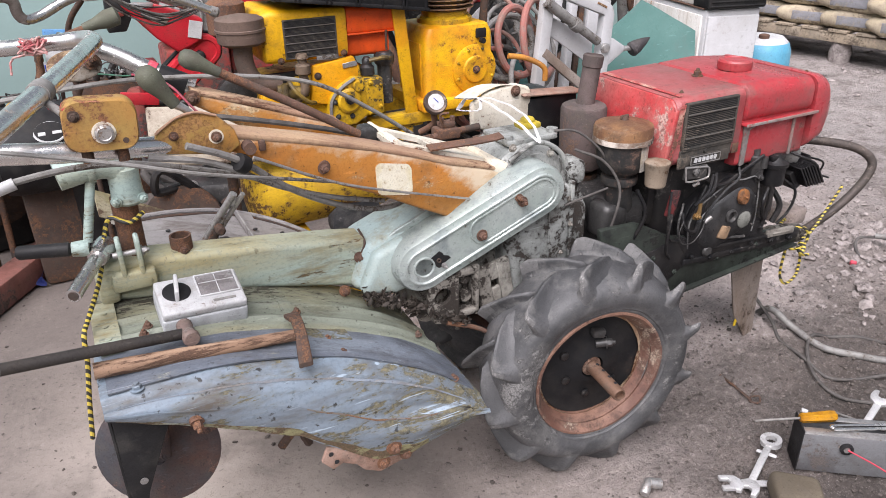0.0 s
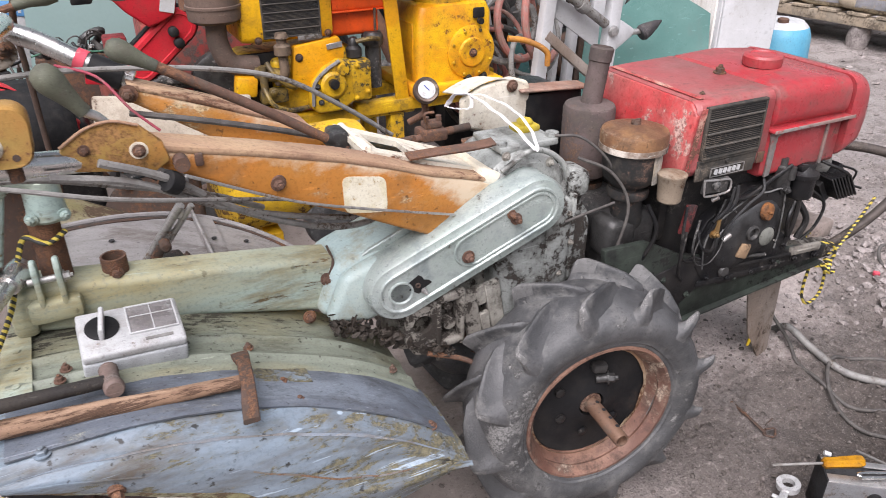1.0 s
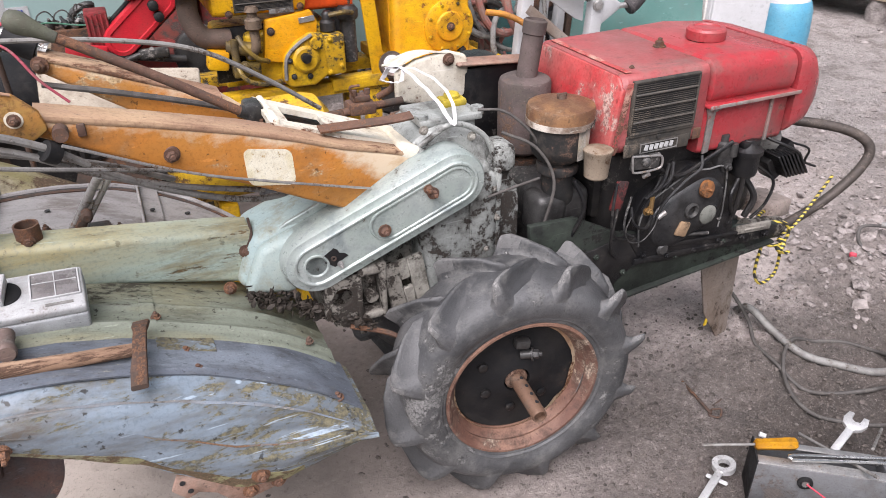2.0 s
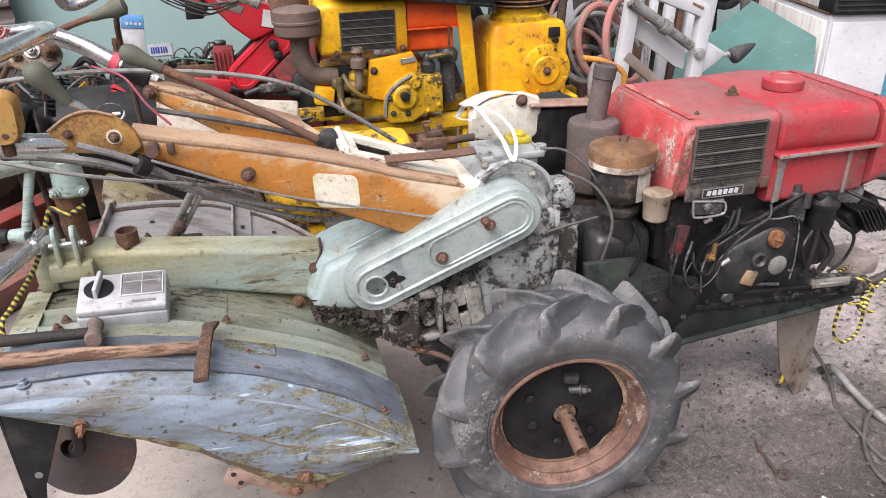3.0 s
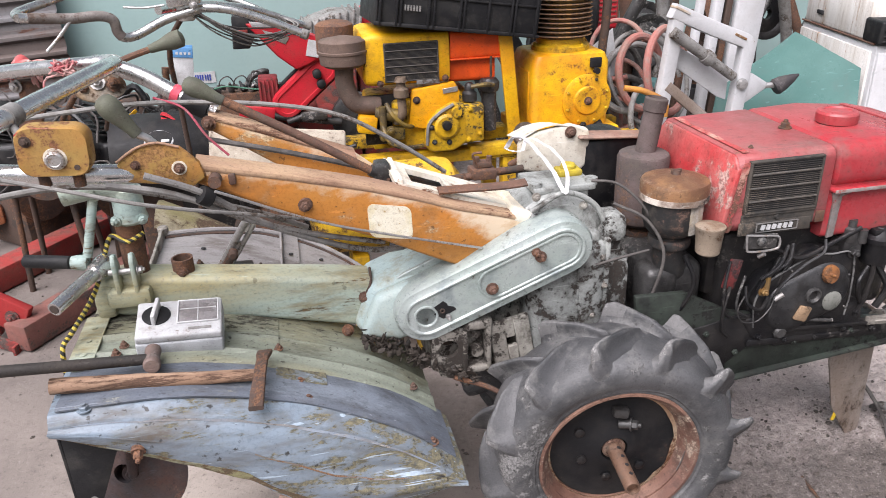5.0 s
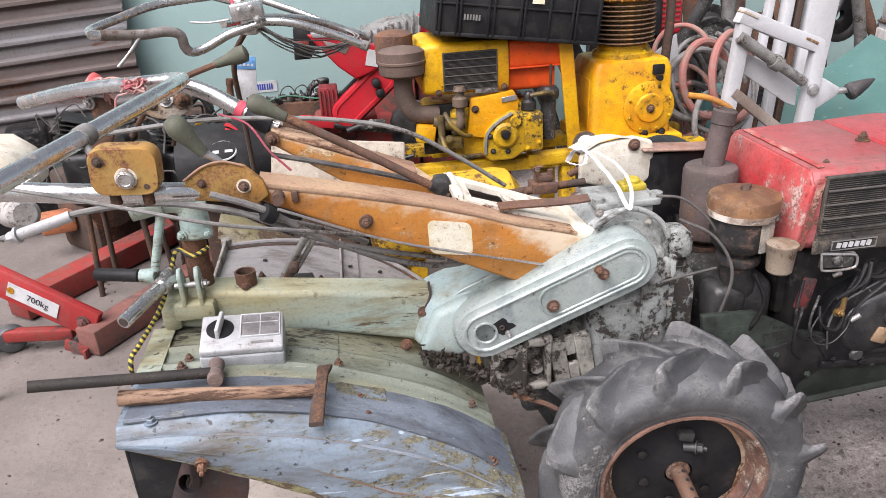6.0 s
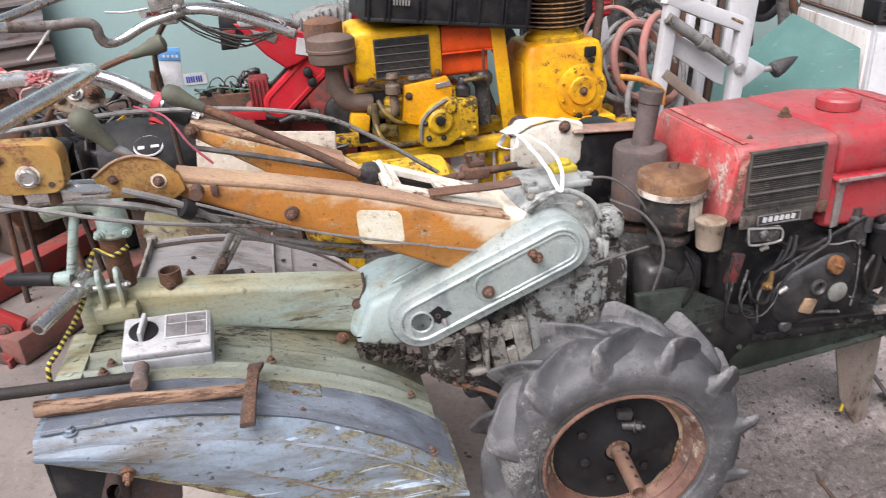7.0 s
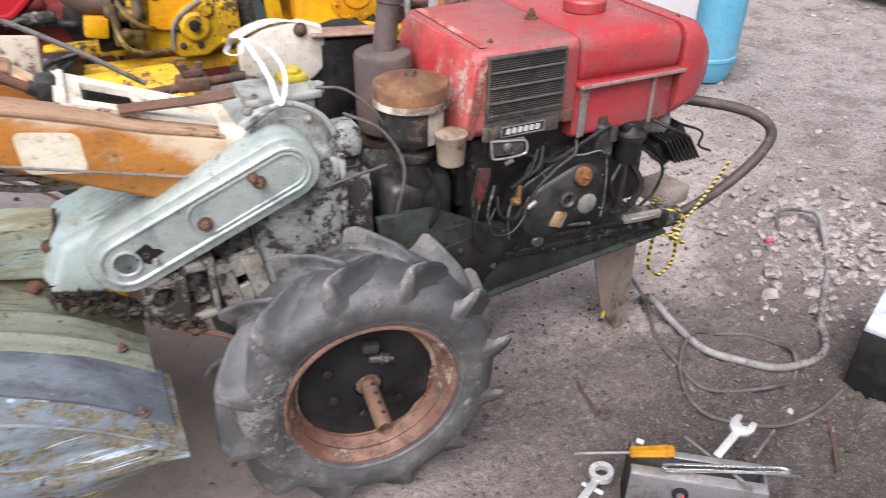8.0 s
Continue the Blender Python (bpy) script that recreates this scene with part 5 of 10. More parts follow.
part("pipe_head", join(lathe([(0.030, 0), (0.033, 0.005), (0.030, 0.02), (0.029, 0.055), (0.030, 0.07), (0.022, 0.078)], 22, pose(-0.962, 0.290, 0.828)), tube([(-0.962, 0.29, 0.868), (-0.966, 0.289, 0.893), (-0.984, 0.287, 0.908), (-1.015, 0.283, 0.912), (-1.075, 0.275, 0.905)], 0.027, 16), lathe([(0.031, 0), (0.032, 0.006), (0.031, 0.012)], 18, along((-1.015, 0.283, 0.912), (-1.075, 0.275, 0.905))), bolt((-0.985, 0.264, 0.84), (-0.4, -1, 0), 0.009, 0.01), bolt((-0.938, 0.268, 0.838), (0.4, -1, 0), 0.009, 0.01)), TUBE_GREEN, tractor, "pale green cast pipe head")
part("adjusting_handle", join(tube([(-1.035, 0.250, 0.748), (-1.092, 0.130, 0.731)], 0.0135, 16, smooth=False), lathe([(0.021, 0), (0.023, 0.02), (0.018, 0.05)], 16, along((-1.02, 0.28, 0.752), (-1.042, 0.235, 0.746)))), CHROME_BRIGHT, tractor, "dull chrome adjusting handle")
part("handle_bore", lathe([(0.009, 0), (0.009, 0.002)], 14, along((-1.0918, 0.1305, 0.731), (-1.0945, 0.1245, 0.7302))), RUST_DARK, tractor)

# tiller cover
COVER_X = [(-1.075, 0.628), (-1.0, 0.628), (-0.9, 0.622), (-0.8, 0.604), (-0.7, 0.573), (-0.62, 0.543), (-0.52, 0.50), (-0.44, 0.45), (-0.39, 0.402), (-0.33, 0.345)]


def cover_z(x):
    for (a, za), (b, zb) in zip(COVER_X, COVER_X[1:]):
        if x <= b:
            return za + (zb - za) * (x - a) / (b - a)
    return COVER_X[-1][1]


def cover_zs(x):
    return sum(cover_z(x + d) for d in (-0.06, -0.03, 0, 0.03, 0.06)) / 5


def bead(y, c, w=0.010, h=0.006):
    return h * math.exp(-((y - c) / w) ** 2)


def green_sheet(u, v):
    x = -1.07 + 0.672 * u
    y = 0.045 + 0.255 * v
    return (x, y, cover_zs(x) + 0.008 + bead(y, 0.105, 0.009, 0.009) + bead(y, 0.165, 0.009, 0.008) - 0.02 * max(0, 0.075 - y) / 0.03 + 0.003 * noise.noise(Vector((x * 9, y * 9, 0))))


tiller = part("tiller_cover_top", sheet(green_sheet, 60, 40, 0.003), COVER_GREEN, tractor, "mossy grey-green tiller cover sheet")
part("cover_strap", sheet(lambda u, v: (-0.728 + 0.024 * u, 0.05 + 0.20 * v, cover_zs(-0.728 + 0.024 * u) + 0.0105 + bead(0.05 + 0.2 * v, 0.105, 0.009, 0.009) + bead(0.05 + 0.2 * v, 0.165, 0.009, 0.008) - 0.02 * max(0, 0.075 - 0.05 - 0.2 * v) / 0.03), 3, 30, 0.003), COVER_GREEN, tiller)
part("end_strip", join(sheet(lambda u, v: (-1.078 + 0.045 * u, 0.06 + 0.19 * v, cover_zs(-1.06) + 0.016), 3, 8, 0.003), *[lathe([(0.006, 0), (0.006, 0.0015)], 10, pose(-1.055, y, 0.6445)) for y in (0.1, 0.15, 0.2)]), TUBE_GREEN, tiller, "perforated pale green end strip")
for x, y in ((-0.704, 0.117), (-0.985, 0.115), (-0.995, 0.088), (-0.44, 0.10)):
    part("cover_bolt", bolt((x, y, cover_zs(x) + 0.016), (0, 0, 1), 0.0075, 0.009), RUST, tiller)


SKIRT = [(-1.082, -0.059, 0.586), (-0.932, -0.079, 0.526), (-0.862, -0.083, 0.493), (-0.775, -0.088, 0.450), (-0.723, -0.091, 0.405), (-0.668, -0.094, 0.365), (-0.624, -0.095, 0.334), (-0.553, -0.097, 0.323), (-0.471, -0.099, 0.343), (-0.375, -0.099, 0.368)]


def skirt(x):
    for (a, ya, za), (b, yb, zb) in zip(SKIRT, SKIRT[1:]):
        if x <= b:
            t = (x - a) / (b - a)
            return ya + (yb - ya) * t, za + (zb - za) * t
    return SKIRT[-1][1:]


def crease_y(x):
    t = (x + 1.085) / 0.71
    return -0.064 - 0.012 * t - 0.022 * max(0, t - 0.6) / 0.4


def blue_sheet(u, v):
    x = -1.085 + 0.71 * u
    z0, yc = cover_zs(x), crease_y(x)
    ym = yc + 0.012 + 0.022 * min(1, u * 2)
    dent = 0.010 * math.exp(-((x + 0.52) / 0.07) ** 2)
    if v < 0.25:
        t = v / 0.25
        y, z = 0.085 + (ym - 0.085) * t, z0 - 0.004 + 0.003 * math.sin(t * math.pi)
    elif v < 0.42:
        t = (v - 0.25) / 0.17
        y, z = ym + (yc - ym) * t, z0 - 0.004 - 0.016 * t
    else:
        t = (v - 0.42) / 0.58
        ys, zs = skirt(x)
        bulge = math.sin(t * math.pi)
        y = yc + (ys - yc) * t ** 0.7 - 0.012 * bulge + dent * math.sin(t * 2 * math.pi)
        z = (z0 - 0.020) + (zs - z0 + 0.020) * t + bead(t, 0.50, 0.035, 0.007) - 0.010 * math.exp(-t / 0.06) + 0.010 * math.exp(-t / 0.02)
    low, right = max(0.0, min(1.0, (v - 0.44) / 0.1)) * max(0.0, min(1.0, (1 - v) / 0.12)), max(0.0, min(1.0, (x + 0.86) / 0.2))
    y += low * right * (0.007 * noise.noise(Vector((x * 6 + v * 3, v * 7, 8))) + 0.0025 * noise.noise(Vector((x * 13, v * 22, 3))))
    return (x, y, z + 0.004 * noise.noise(Vector((x * 7, v * 4, 2))) + 0.002 * noise.noise(Vector((x * 25, v * 9, 5))) + low * right * 0.003 * noise.noise(Vector((x * 8 - v * 6, v * 14, 12))))


def on_blue(v0, v1, u0, u1, lift=0.0015, wave=0.0):
    """A strip that lies on the side sheet."""
    def fn(u, w):
        uu = u0 + (u1 - u0) * u
        vv = v0 + (v1 - v0) * (1 - w) + wave * noise.noise(Vector((uu * 9, w, 3)))
        a, b, c = (Vector(blue_sheet(uu, vv)), Vector(blue_sheet(uu + 0.01, vv)), Vector(blue_sheet(uu, vv + 0.006)))
        nrm = (c - a).cross(b - a).normalized()
        nrm = nrm if nrm.y < 0 or nrm.z > 0.5 else -nrm
        return a + nrm * lift
    return sheet(fn, 60, 4, 0.001)


blue = part("tiller_cover_side", sheet(lambda u, v: blue_sheet(u, 1 - v), 90, 60, 0.003), COVER_BLUE, tractor, "dented weathered blue-grey side sheet of the tiller")
for x, y, dz in ((-1.027, -0.048, 0.0), (-0.655, -0.018, 0.0), (-0.668, 0.035, 0.0), (-0.43, -0.05, 0.0)):
    part("cover_bolt", bolt((x, y, cover_zs(x) - 0.004), (0, 0, 1), 0.010, 0.009), COVER_BLUE if x < -0.8 else RUST, blue)
part("scraped_crease", on_blue(0.428, 0.441, 0.03, 0.93, 0.0012, 0.006), CREASE, blue, "scraped bare crease")
# narrow dark brown strip laid along the bead
part("dark_crease_line", on_blue(0.706, 0.716, 0.46, 0.84, 0.001, 0.0), CREASE_DARK, blue)
part("stained_edge", on_blue(0.93, 0.995, 0.02, 0.80, 0.001, 0.03), OLIVE_EDGE, blue, "olive stained lower edge")
part("hinge_bolt", join(lathe([(0.012, -0.02), (0.013, 0.0), (0.009, 0.003)], 14, pose(-0.948, -0.084, 0.552, 90)), bolt((-0.948, -0.087, 0.552), (0, -1, -0.5), 0.010, 0.016)), RUST, blue, "rusty hinge bolt")
def band(u, v):
    x = -1.072 + 0.685 * u
    y1 = crease_y(x) + 0.012 + 0.022 * min(1, (x + 1.085) / 0.355)
    y = 0.085 + (y1 - 0.085) * (1 - v)
    return (x, y, cover_zs(x) + 0.002 + 0.0025 * math.sin(v * math.pi) + bead(v, 0.12, 0.08, 0.003) + 0.002 * noise.noise(Vector((x * 14, y * 14, 1))))


part("upper_band", sheet(band, 60, 12, 0.004), worn("dark_blue_grey_sheet", (0.105, 0.12, 0.145), (0.16, 0.185, 0.22), (0.26, 0.27, 0.25), 0.3, 0.42, 0.36, 0.0, 9, 0.5, (0.055, 0.055, 0.06), (0.35, 1.2, 1), scratch=0.8), blue, "dark blue-grey upper band")
part("inner_patch", box((-0.665, 0.055, cover_zs(-0.665) + 0.003), (0.10, 0.05, 0.004), 0.001, 1, (0, 20, 0)), COVER_BLUE, blue)
part("low_bolt", join(lathe([(0.019, 0), (0.018, 0.003)], 18, pose(-0.592, -0.0985, 0.356, 90)), bolt((-0.592, -0.101, 0.356), (0, -1, 0), 0.012, 0.012)), RUST, blue, "rusty bolt on a wide washer")
part("rusty_tab", rough(prism([(-0.742, 0.372), (-0.728, 0.402), (-0.700, 0.398), (-0.668, 0.372), (-0.630, 0.345), (-0.590, 0.335), (-0.550, 0.335), (-0.540, 0.318), (-0.575, 0.302), (-0.622, 0.298), (-0.655, 0.312), (-0.672, 0.338), (-0.700, 0.352), (-0.722, 0.344)], "y", -0.091, -0.083, 0.002), 0.004, 20), RUST_PINK, blue, "rusty bent tab under the cover")
for x, z in ((-0.615, 0.318), (-0.565, 0.322)):
    part("tab_bolt", bolt((x, -0.092, z), (0, -1, 0), 0.012, 0.01), RUST, blue)
for x, z in ((-0.722, 0.385), (-0.712, 0.362)):
    part("tab_hole", lathe([(0.005, 0), (0.005, 0.001)], 12, pose(x, -0.0925, z, 90)), INK, blue)
part("tail_blade", join(prism([(-1.078, 0.585), (-0.985, 0.545), (-1.000, 0.515), (-1.048, 0.40), (-1.062, 0.330), (-1.072, 0.326), (-1.080, 0.42)], "y", -0.047, -0.041, 0.001), prism([(-0.047, 0.59), (0.03, 0.60), (0.0, 0.47), (-0.047, 0.33)], "x", -1.084, -1.079, 0.001)), BLACK, blue, "black folded steel tail plate")
part("blade_hole", lathe([(0.007, 0), (0.007, 0.001)], 14, pose(-1.052, -0.0475, 0.43, 90)), CABLE_GREY, blue)
part("tail_wheel", join(lathe([(0.112, 0), (0.117, 0.004), (0.10, 0.012), (0.05, 0.016), (0.02, 0.03), (0.02, -0.04), (0.10, -0.008)], 40, pose(-1.015, 0.075, 0.395, 78, 0, -16)), rod((-1.005, 0.04, 0.40), (-0.99, 0.06, 0.60), 0.010), bolt((-1.01, 0.05, 0.40), (0.25, -1, 0.2), 0.014, 0.014)), worn("rusty_depth_disc", (0.05, 0.05, 0.056), (0.085, 0.046, 0.036), (0.16, 0.09, 0.07), 0.34, 0.5, 0.5, 0.3, 9, 0.3, soft=0.06), tractor, "rusty round depth disc under the tiller")
FAR_GREY = worn("weathered_grey_sheet", (0.23, 0.22, 0.218), (0.30, 0.285, 0.275), (0.13, 0.10, 0.085), 0.26, 0.5, 0.5, 0.1, 8, 0.5, (0.12, 0.10, 0.09), (0.4, 1, 1), soft=0.06)


def far_edge(x):
    return 0.690 + 0.055 * min(1, (x + 0.99) / 0.25) - 0.11 * max(0, (x + 0.66) / 0.22) ** 1.6


def far_sheet(u, v):
    x = -0.985 + 0.56 * u
    y = 0.340 + (far_edge(x) - 0.340) * v
    return (x, y, cover_zs(x) - 0.002 + 0.004 * math.sin(v * math.pi) + bead(v, 0.45, 0.03, 0.003) + 0.002 * noise.noise(Vector((x * 11, y * 9, 4))))


far_cover = part("far_cover_sheet", sheet(far_sheet, 36, 24, 0.003), FAR_GREY, tractor, "weathered grey cover sheet beyond the drive tube")
part("rolled_lip", tube([(x, far_edge(x) + 0.004, cover_zs(x) + 0.003) for x in np.arange(-0.985, -0.43, 0.03)], 0.007, 8, 3), FAR_GREY, far_cover, "rolled edge of the cover")
part("lip_gap", tube([(x, far_edge(x) - 0.012, cover_zs(x) - 0.001) for x in np.arange(-0.98, -0.44, 0.03)], 0.005, 6, 3), RUST_DARK, far_cover)
part("cover_bracket", join(sheet(lambda u, v: (-0.685 + 0.038 * u, 0.46 + 0.28 * v, cover_zs(-0.685 + 0.038 * u) + 0.009), 4, 10, 0.004), box((-0.690, 0.60, cover_zs(-0.69) + 0.016), (0.006, 0.29, 0.022), 0.002)), FAR_GREY, far_cover)
part("end_fold", join(box((-0.985, 0.56, cover_zs(-0.985) + 0.010), (0.008, 0.28, 0.026), 0.003), lathe([(0.014, 0), (0.014, 0.02), (0.010, 0.024)], 14, pose(-0.985, 0.700, cover_zs(-0.985)))), CAST_DIRTY, far_cover)
for x, y in ((-0.879, 0.593), (-0.591, 0.63), (-0.667, 0.60), (-0.665, 0.50)):
    part("cover_hole", lathe([(0.006, 0), (0.006, 0.002)], 12, pose(x, y, cover_zs(x) + (0.014 if -0.69 < x < -0.64 else 0.004))), INK, far_cover)
part("dark_box", join(box((-0.775, 0.455, cover_zs(-0.775) + 0.016), (0.045, 0.05, 0.035), 0.004, 2, (0, 8, 12)), box((-0.735, 0.45, cover_zs(-0.735) + 0.010), (0.05, 0.035, 0.018), 0.003, 2, (0, 14, 12))), ENGINE, far_cover)
for x, y in ((-0.72, 0.44), (-0.74, 0.51), (-0.56, 0.42), (-0.88, 0.5)):
    part("cover_bolt", bolt((x, y, cover_zs(x) + 0.002), (0, 0, 1), 0.008, 0.01), RUST_DARK, tiller)
part("tiller_rotor", join(rod((-0.64, 0.08, 0.30), (-0.64, 0.48, 0.30), 0.03), *[tube([(-0.64, y, 0.30), (-0.64 + 0.09 * math.cos(a), y, 0.30 + 0.09 * math.sin(a)), (-0.64 + 0.14 * math.cos(a + 0.4), y + 0.02, 0.30 + 0.14 * math.sin(a + 0.4))], 0.011, 6, 4) for k, y in enumerate(np.arange(0.12, 0.46, 0.07)) for a in (k * 0.8, k * 0.8 + math.pi)]), RUST_DARK, tractor, "rusty rotary tines under the cover")


def holed_plate(c, w, h, hole, axis_turn=(0, 0, 0), t=0.012):
    """A cast plate with a round hole."""
    n, vs = 24, []
    for y in (0, t):
        for i in range(n):
            a = 2 * math.pi * i / n
            ca, sa = math.cos(a), math.sin(a)
            k = 1 / max(abs(ca) / (w / 2), abs(sa) / (h / 2))
            vs += [(ca * hole, y, sa * hole), (ca * k * 0.96, y, sa * k * 0.96)]
    fs = []
    for i in range(n):
        j = (i + 1) % n
        a, b, c2, d = 2 * i, 2 * i + 1, 2 * j + 1, 2 * j
        o = 2 * n
        fs += [(a, b, c2, d), (o + a, o + d, o + c2, o + b), (a, d, o + d, o + a), (b, o + b, o + c2, c2)]
    return moved((vs, fs), pose(*c, *axis_turn))


def square_holed(c, w, h, hole, turn, t=0.012):
    s_ = hole / 2
    return moved(join(*[box(((a + b) / 2, t / 2, (lo + hi) / 2), (b - a, t, hi - lo), 0.002, 1) for a, b, lo, hi in ((-w / 2, -s_, -h / 2, h / 2), (s_, w / 2, -h / 2, h / 2), (-s_, s_, s_, h / 2), (-s_, s_, -h / 2, -s_))]), pose(*c, *turn))


part("cast_bracket", join(holed_plate((-0.351, 0.145, 0.512), 0.078, 0.105, 0.022, (0, 4, 0)), box((-0.315, 0.165, 0.50), (0.012, 0.045, 0.11), 0.004)), CAST_DIRTY, tractor, "greasy cast bracket with a round hole")
part("cast_bracket", join(box((-0.283, 0.19, 0.50), (0.052, 0.02, 0.10), 0.006), box((-0.262, 0.165, 0.505), (0.012, 0.05, 0.13), 0.005), box((-0.285, 0.165, 0.563), (0.065, 0.05, 0.025), 0.009, 3), box((-0.285, 0.165, 0.452), (0.06, 0.05, 0.016), 0.006), lathe([(0.015, 0), (0.014, 0.02)], 12, pose(-0.285, 0.175, 0.49, 90)), lathe([(0.011, 0), (0.010, 0.02)], 12, pose(-0.288, 0.175, 0.535, 90))), CAST_DIRTY, tractor, "greasy cast lug between the brackets")
part("cast_bracket", square_holed((-0.208, 0.148, 0.508), 0.092, 0.115, 0.022, (0, -10, 0)), CAST_DIRTY, tractor, "greasy cast bracket with a square hole")
part("bracket_foot", join(box((-0.335, 0.165, 0.442), (0.07, 0.03, 0.03), 0.007, 2, (0, 18, 0)), rod((-0.31, 0.155, 0.438), (-0.312, 0.15, 0.41), 0.007)), CAST_DIRTY, tractor)
part("bracket_bolt", bolt((-0.265, 0.15, 0.60), (0, -1, 0), 0.010, 0.01), STEEL, tractor)
part("bracket_pin", lathe([(0.014, 0), (0.012, 0.02)], 14, pose(-0.348, 0.20, 0.513, 90)), RUST_DARK, tractor)
def clods():
    """Crumbs of oily mud heaped along the joint."""
    rnd_ = random.Random(8)
    out = []
    for k in range(420):
        t = rnd_.random()
        c = Vector((-0.53 + 0.24 * t, 0.178 - 0.03 * t + rnd_.gauss(0, 0.012), 0.548 - 0.115 * t + rnd_.gauss(0, 0.008)))
        r = rnd_.uniform(0.002, 0.0065)
        out.append(rough(moved(lathe([(0.2 * r, -r), (r, -0.3 * r), (0.9 * r, 0.4 * r), (0.2 * r, r)], 6), Matrix.Translation(c) @ Euler((rnd_.uniform(0, 3), rnd_.uniform(0, 3), 0)).to_matrix().to_4x4() @ Matrix.Diagonal((rnd_.uniform(0.8, 2.6), 1, rnd_.uniform(0.15, 0.4), 1))), r * 0.5, 120, k))
    return join(*out)


tagged(part("grease_clod", clods(), worn("oily_mud", (0.03, 0.023, 0.018), (0.014, 0.012, 0.010), (0.09, 0.07, 0.055), 0.25, 0.5, 0.5, 0.0, 30, 0.3, bump=0.5), tractor, "oily mud caked under the chain cover", 25), kind="stuff")
part("case_lower", join(box((-0.20, 0.315, 0.52), (0.22, 0.2, 0.16), 0.02), box((-0.28, 0.315, 0.46), (0.2, 0.2, 0.12), 0.02)), CAST_DIRTY, tractor)
part("brake_rod", tube([(-0.34, 0.15, 0.435), (-0.26, 0.13, 0.405), (-0.20, 0.11, 0.355), (-0.18, 0.10, 0.33)], 0.006, 8), RUST, tractor)

# handle arms
def arm_paint():
    """Orange paint, faded to cream along the upper edge and at the front end."""
    m = worn("rusty_orange_paint_faded_edge", (0.46, 0.175, 0.032), (0.36, 0.185, 0.045), (0.54, 0.40, 0.23), 0.33, 0.55, 0.4, 0.0, 6, 0.7, (0.24, 0.115, 0.038), (0.5, 1, 1), chip_scale=26, speck=0.7, soft=0.08)
    n, l = m.node_tree.nodes, m.node_tree.links
    b = n["Principled BSDF"]
    base = b.inputs["Base Color"].links[0].from_socket
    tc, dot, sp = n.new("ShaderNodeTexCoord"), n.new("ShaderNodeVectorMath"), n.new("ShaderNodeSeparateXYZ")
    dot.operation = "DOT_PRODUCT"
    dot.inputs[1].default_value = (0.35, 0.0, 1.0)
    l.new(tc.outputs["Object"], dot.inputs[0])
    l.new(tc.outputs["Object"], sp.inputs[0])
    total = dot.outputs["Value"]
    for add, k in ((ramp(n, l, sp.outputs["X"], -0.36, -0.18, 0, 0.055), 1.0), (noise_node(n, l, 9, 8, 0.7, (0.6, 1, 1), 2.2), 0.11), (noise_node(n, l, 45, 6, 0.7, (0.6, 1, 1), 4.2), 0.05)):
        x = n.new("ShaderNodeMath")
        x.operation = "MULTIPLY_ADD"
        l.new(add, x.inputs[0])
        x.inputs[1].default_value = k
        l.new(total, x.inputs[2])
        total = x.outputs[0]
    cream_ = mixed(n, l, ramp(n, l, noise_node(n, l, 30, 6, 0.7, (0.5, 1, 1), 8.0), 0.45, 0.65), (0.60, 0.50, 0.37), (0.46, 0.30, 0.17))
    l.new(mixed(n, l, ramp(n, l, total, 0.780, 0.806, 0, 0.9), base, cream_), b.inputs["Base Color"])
    return m


ARM_PAINT = arm_paint()
ARM = [(-0.795, 0.062, 0.996, 0.966), (-0.65, 0.100, 0.950, 0.878), (-0.50, 0.134, 0.900, 0.800), (-0.40, 0.152, 0.862, 0.742), (-0.315, 0.168, 0.826, 0.694), (-0.235, 0.182, 0.800, 0.725), (-0.155, 0.19, 0.772, 0.757)]


def arm_rings(flip, grow=0.0, top=False):
    rings = []
    for x, y, zt, zb in ARM:
        w = 0.062
        if flip and x > -0.45:
            if top:
                continue
            zt -= 0.040
        cy = y + w / 2 if not flip else 2 * CENTRE - y - w / 2
        if top:
            rings.append(ring_rect((x, cy, zt + 0.0005), (0, 1, 0), (0, 0, 1), w + 0.003, 0.012, 0.005, 2))
        else:
            rings.append(ring_rect((x, cy, (zt + zb) / 2), (0, 1, 0), (0, 0, 1), w, zt - zb, 0.010, 3))
    return rings


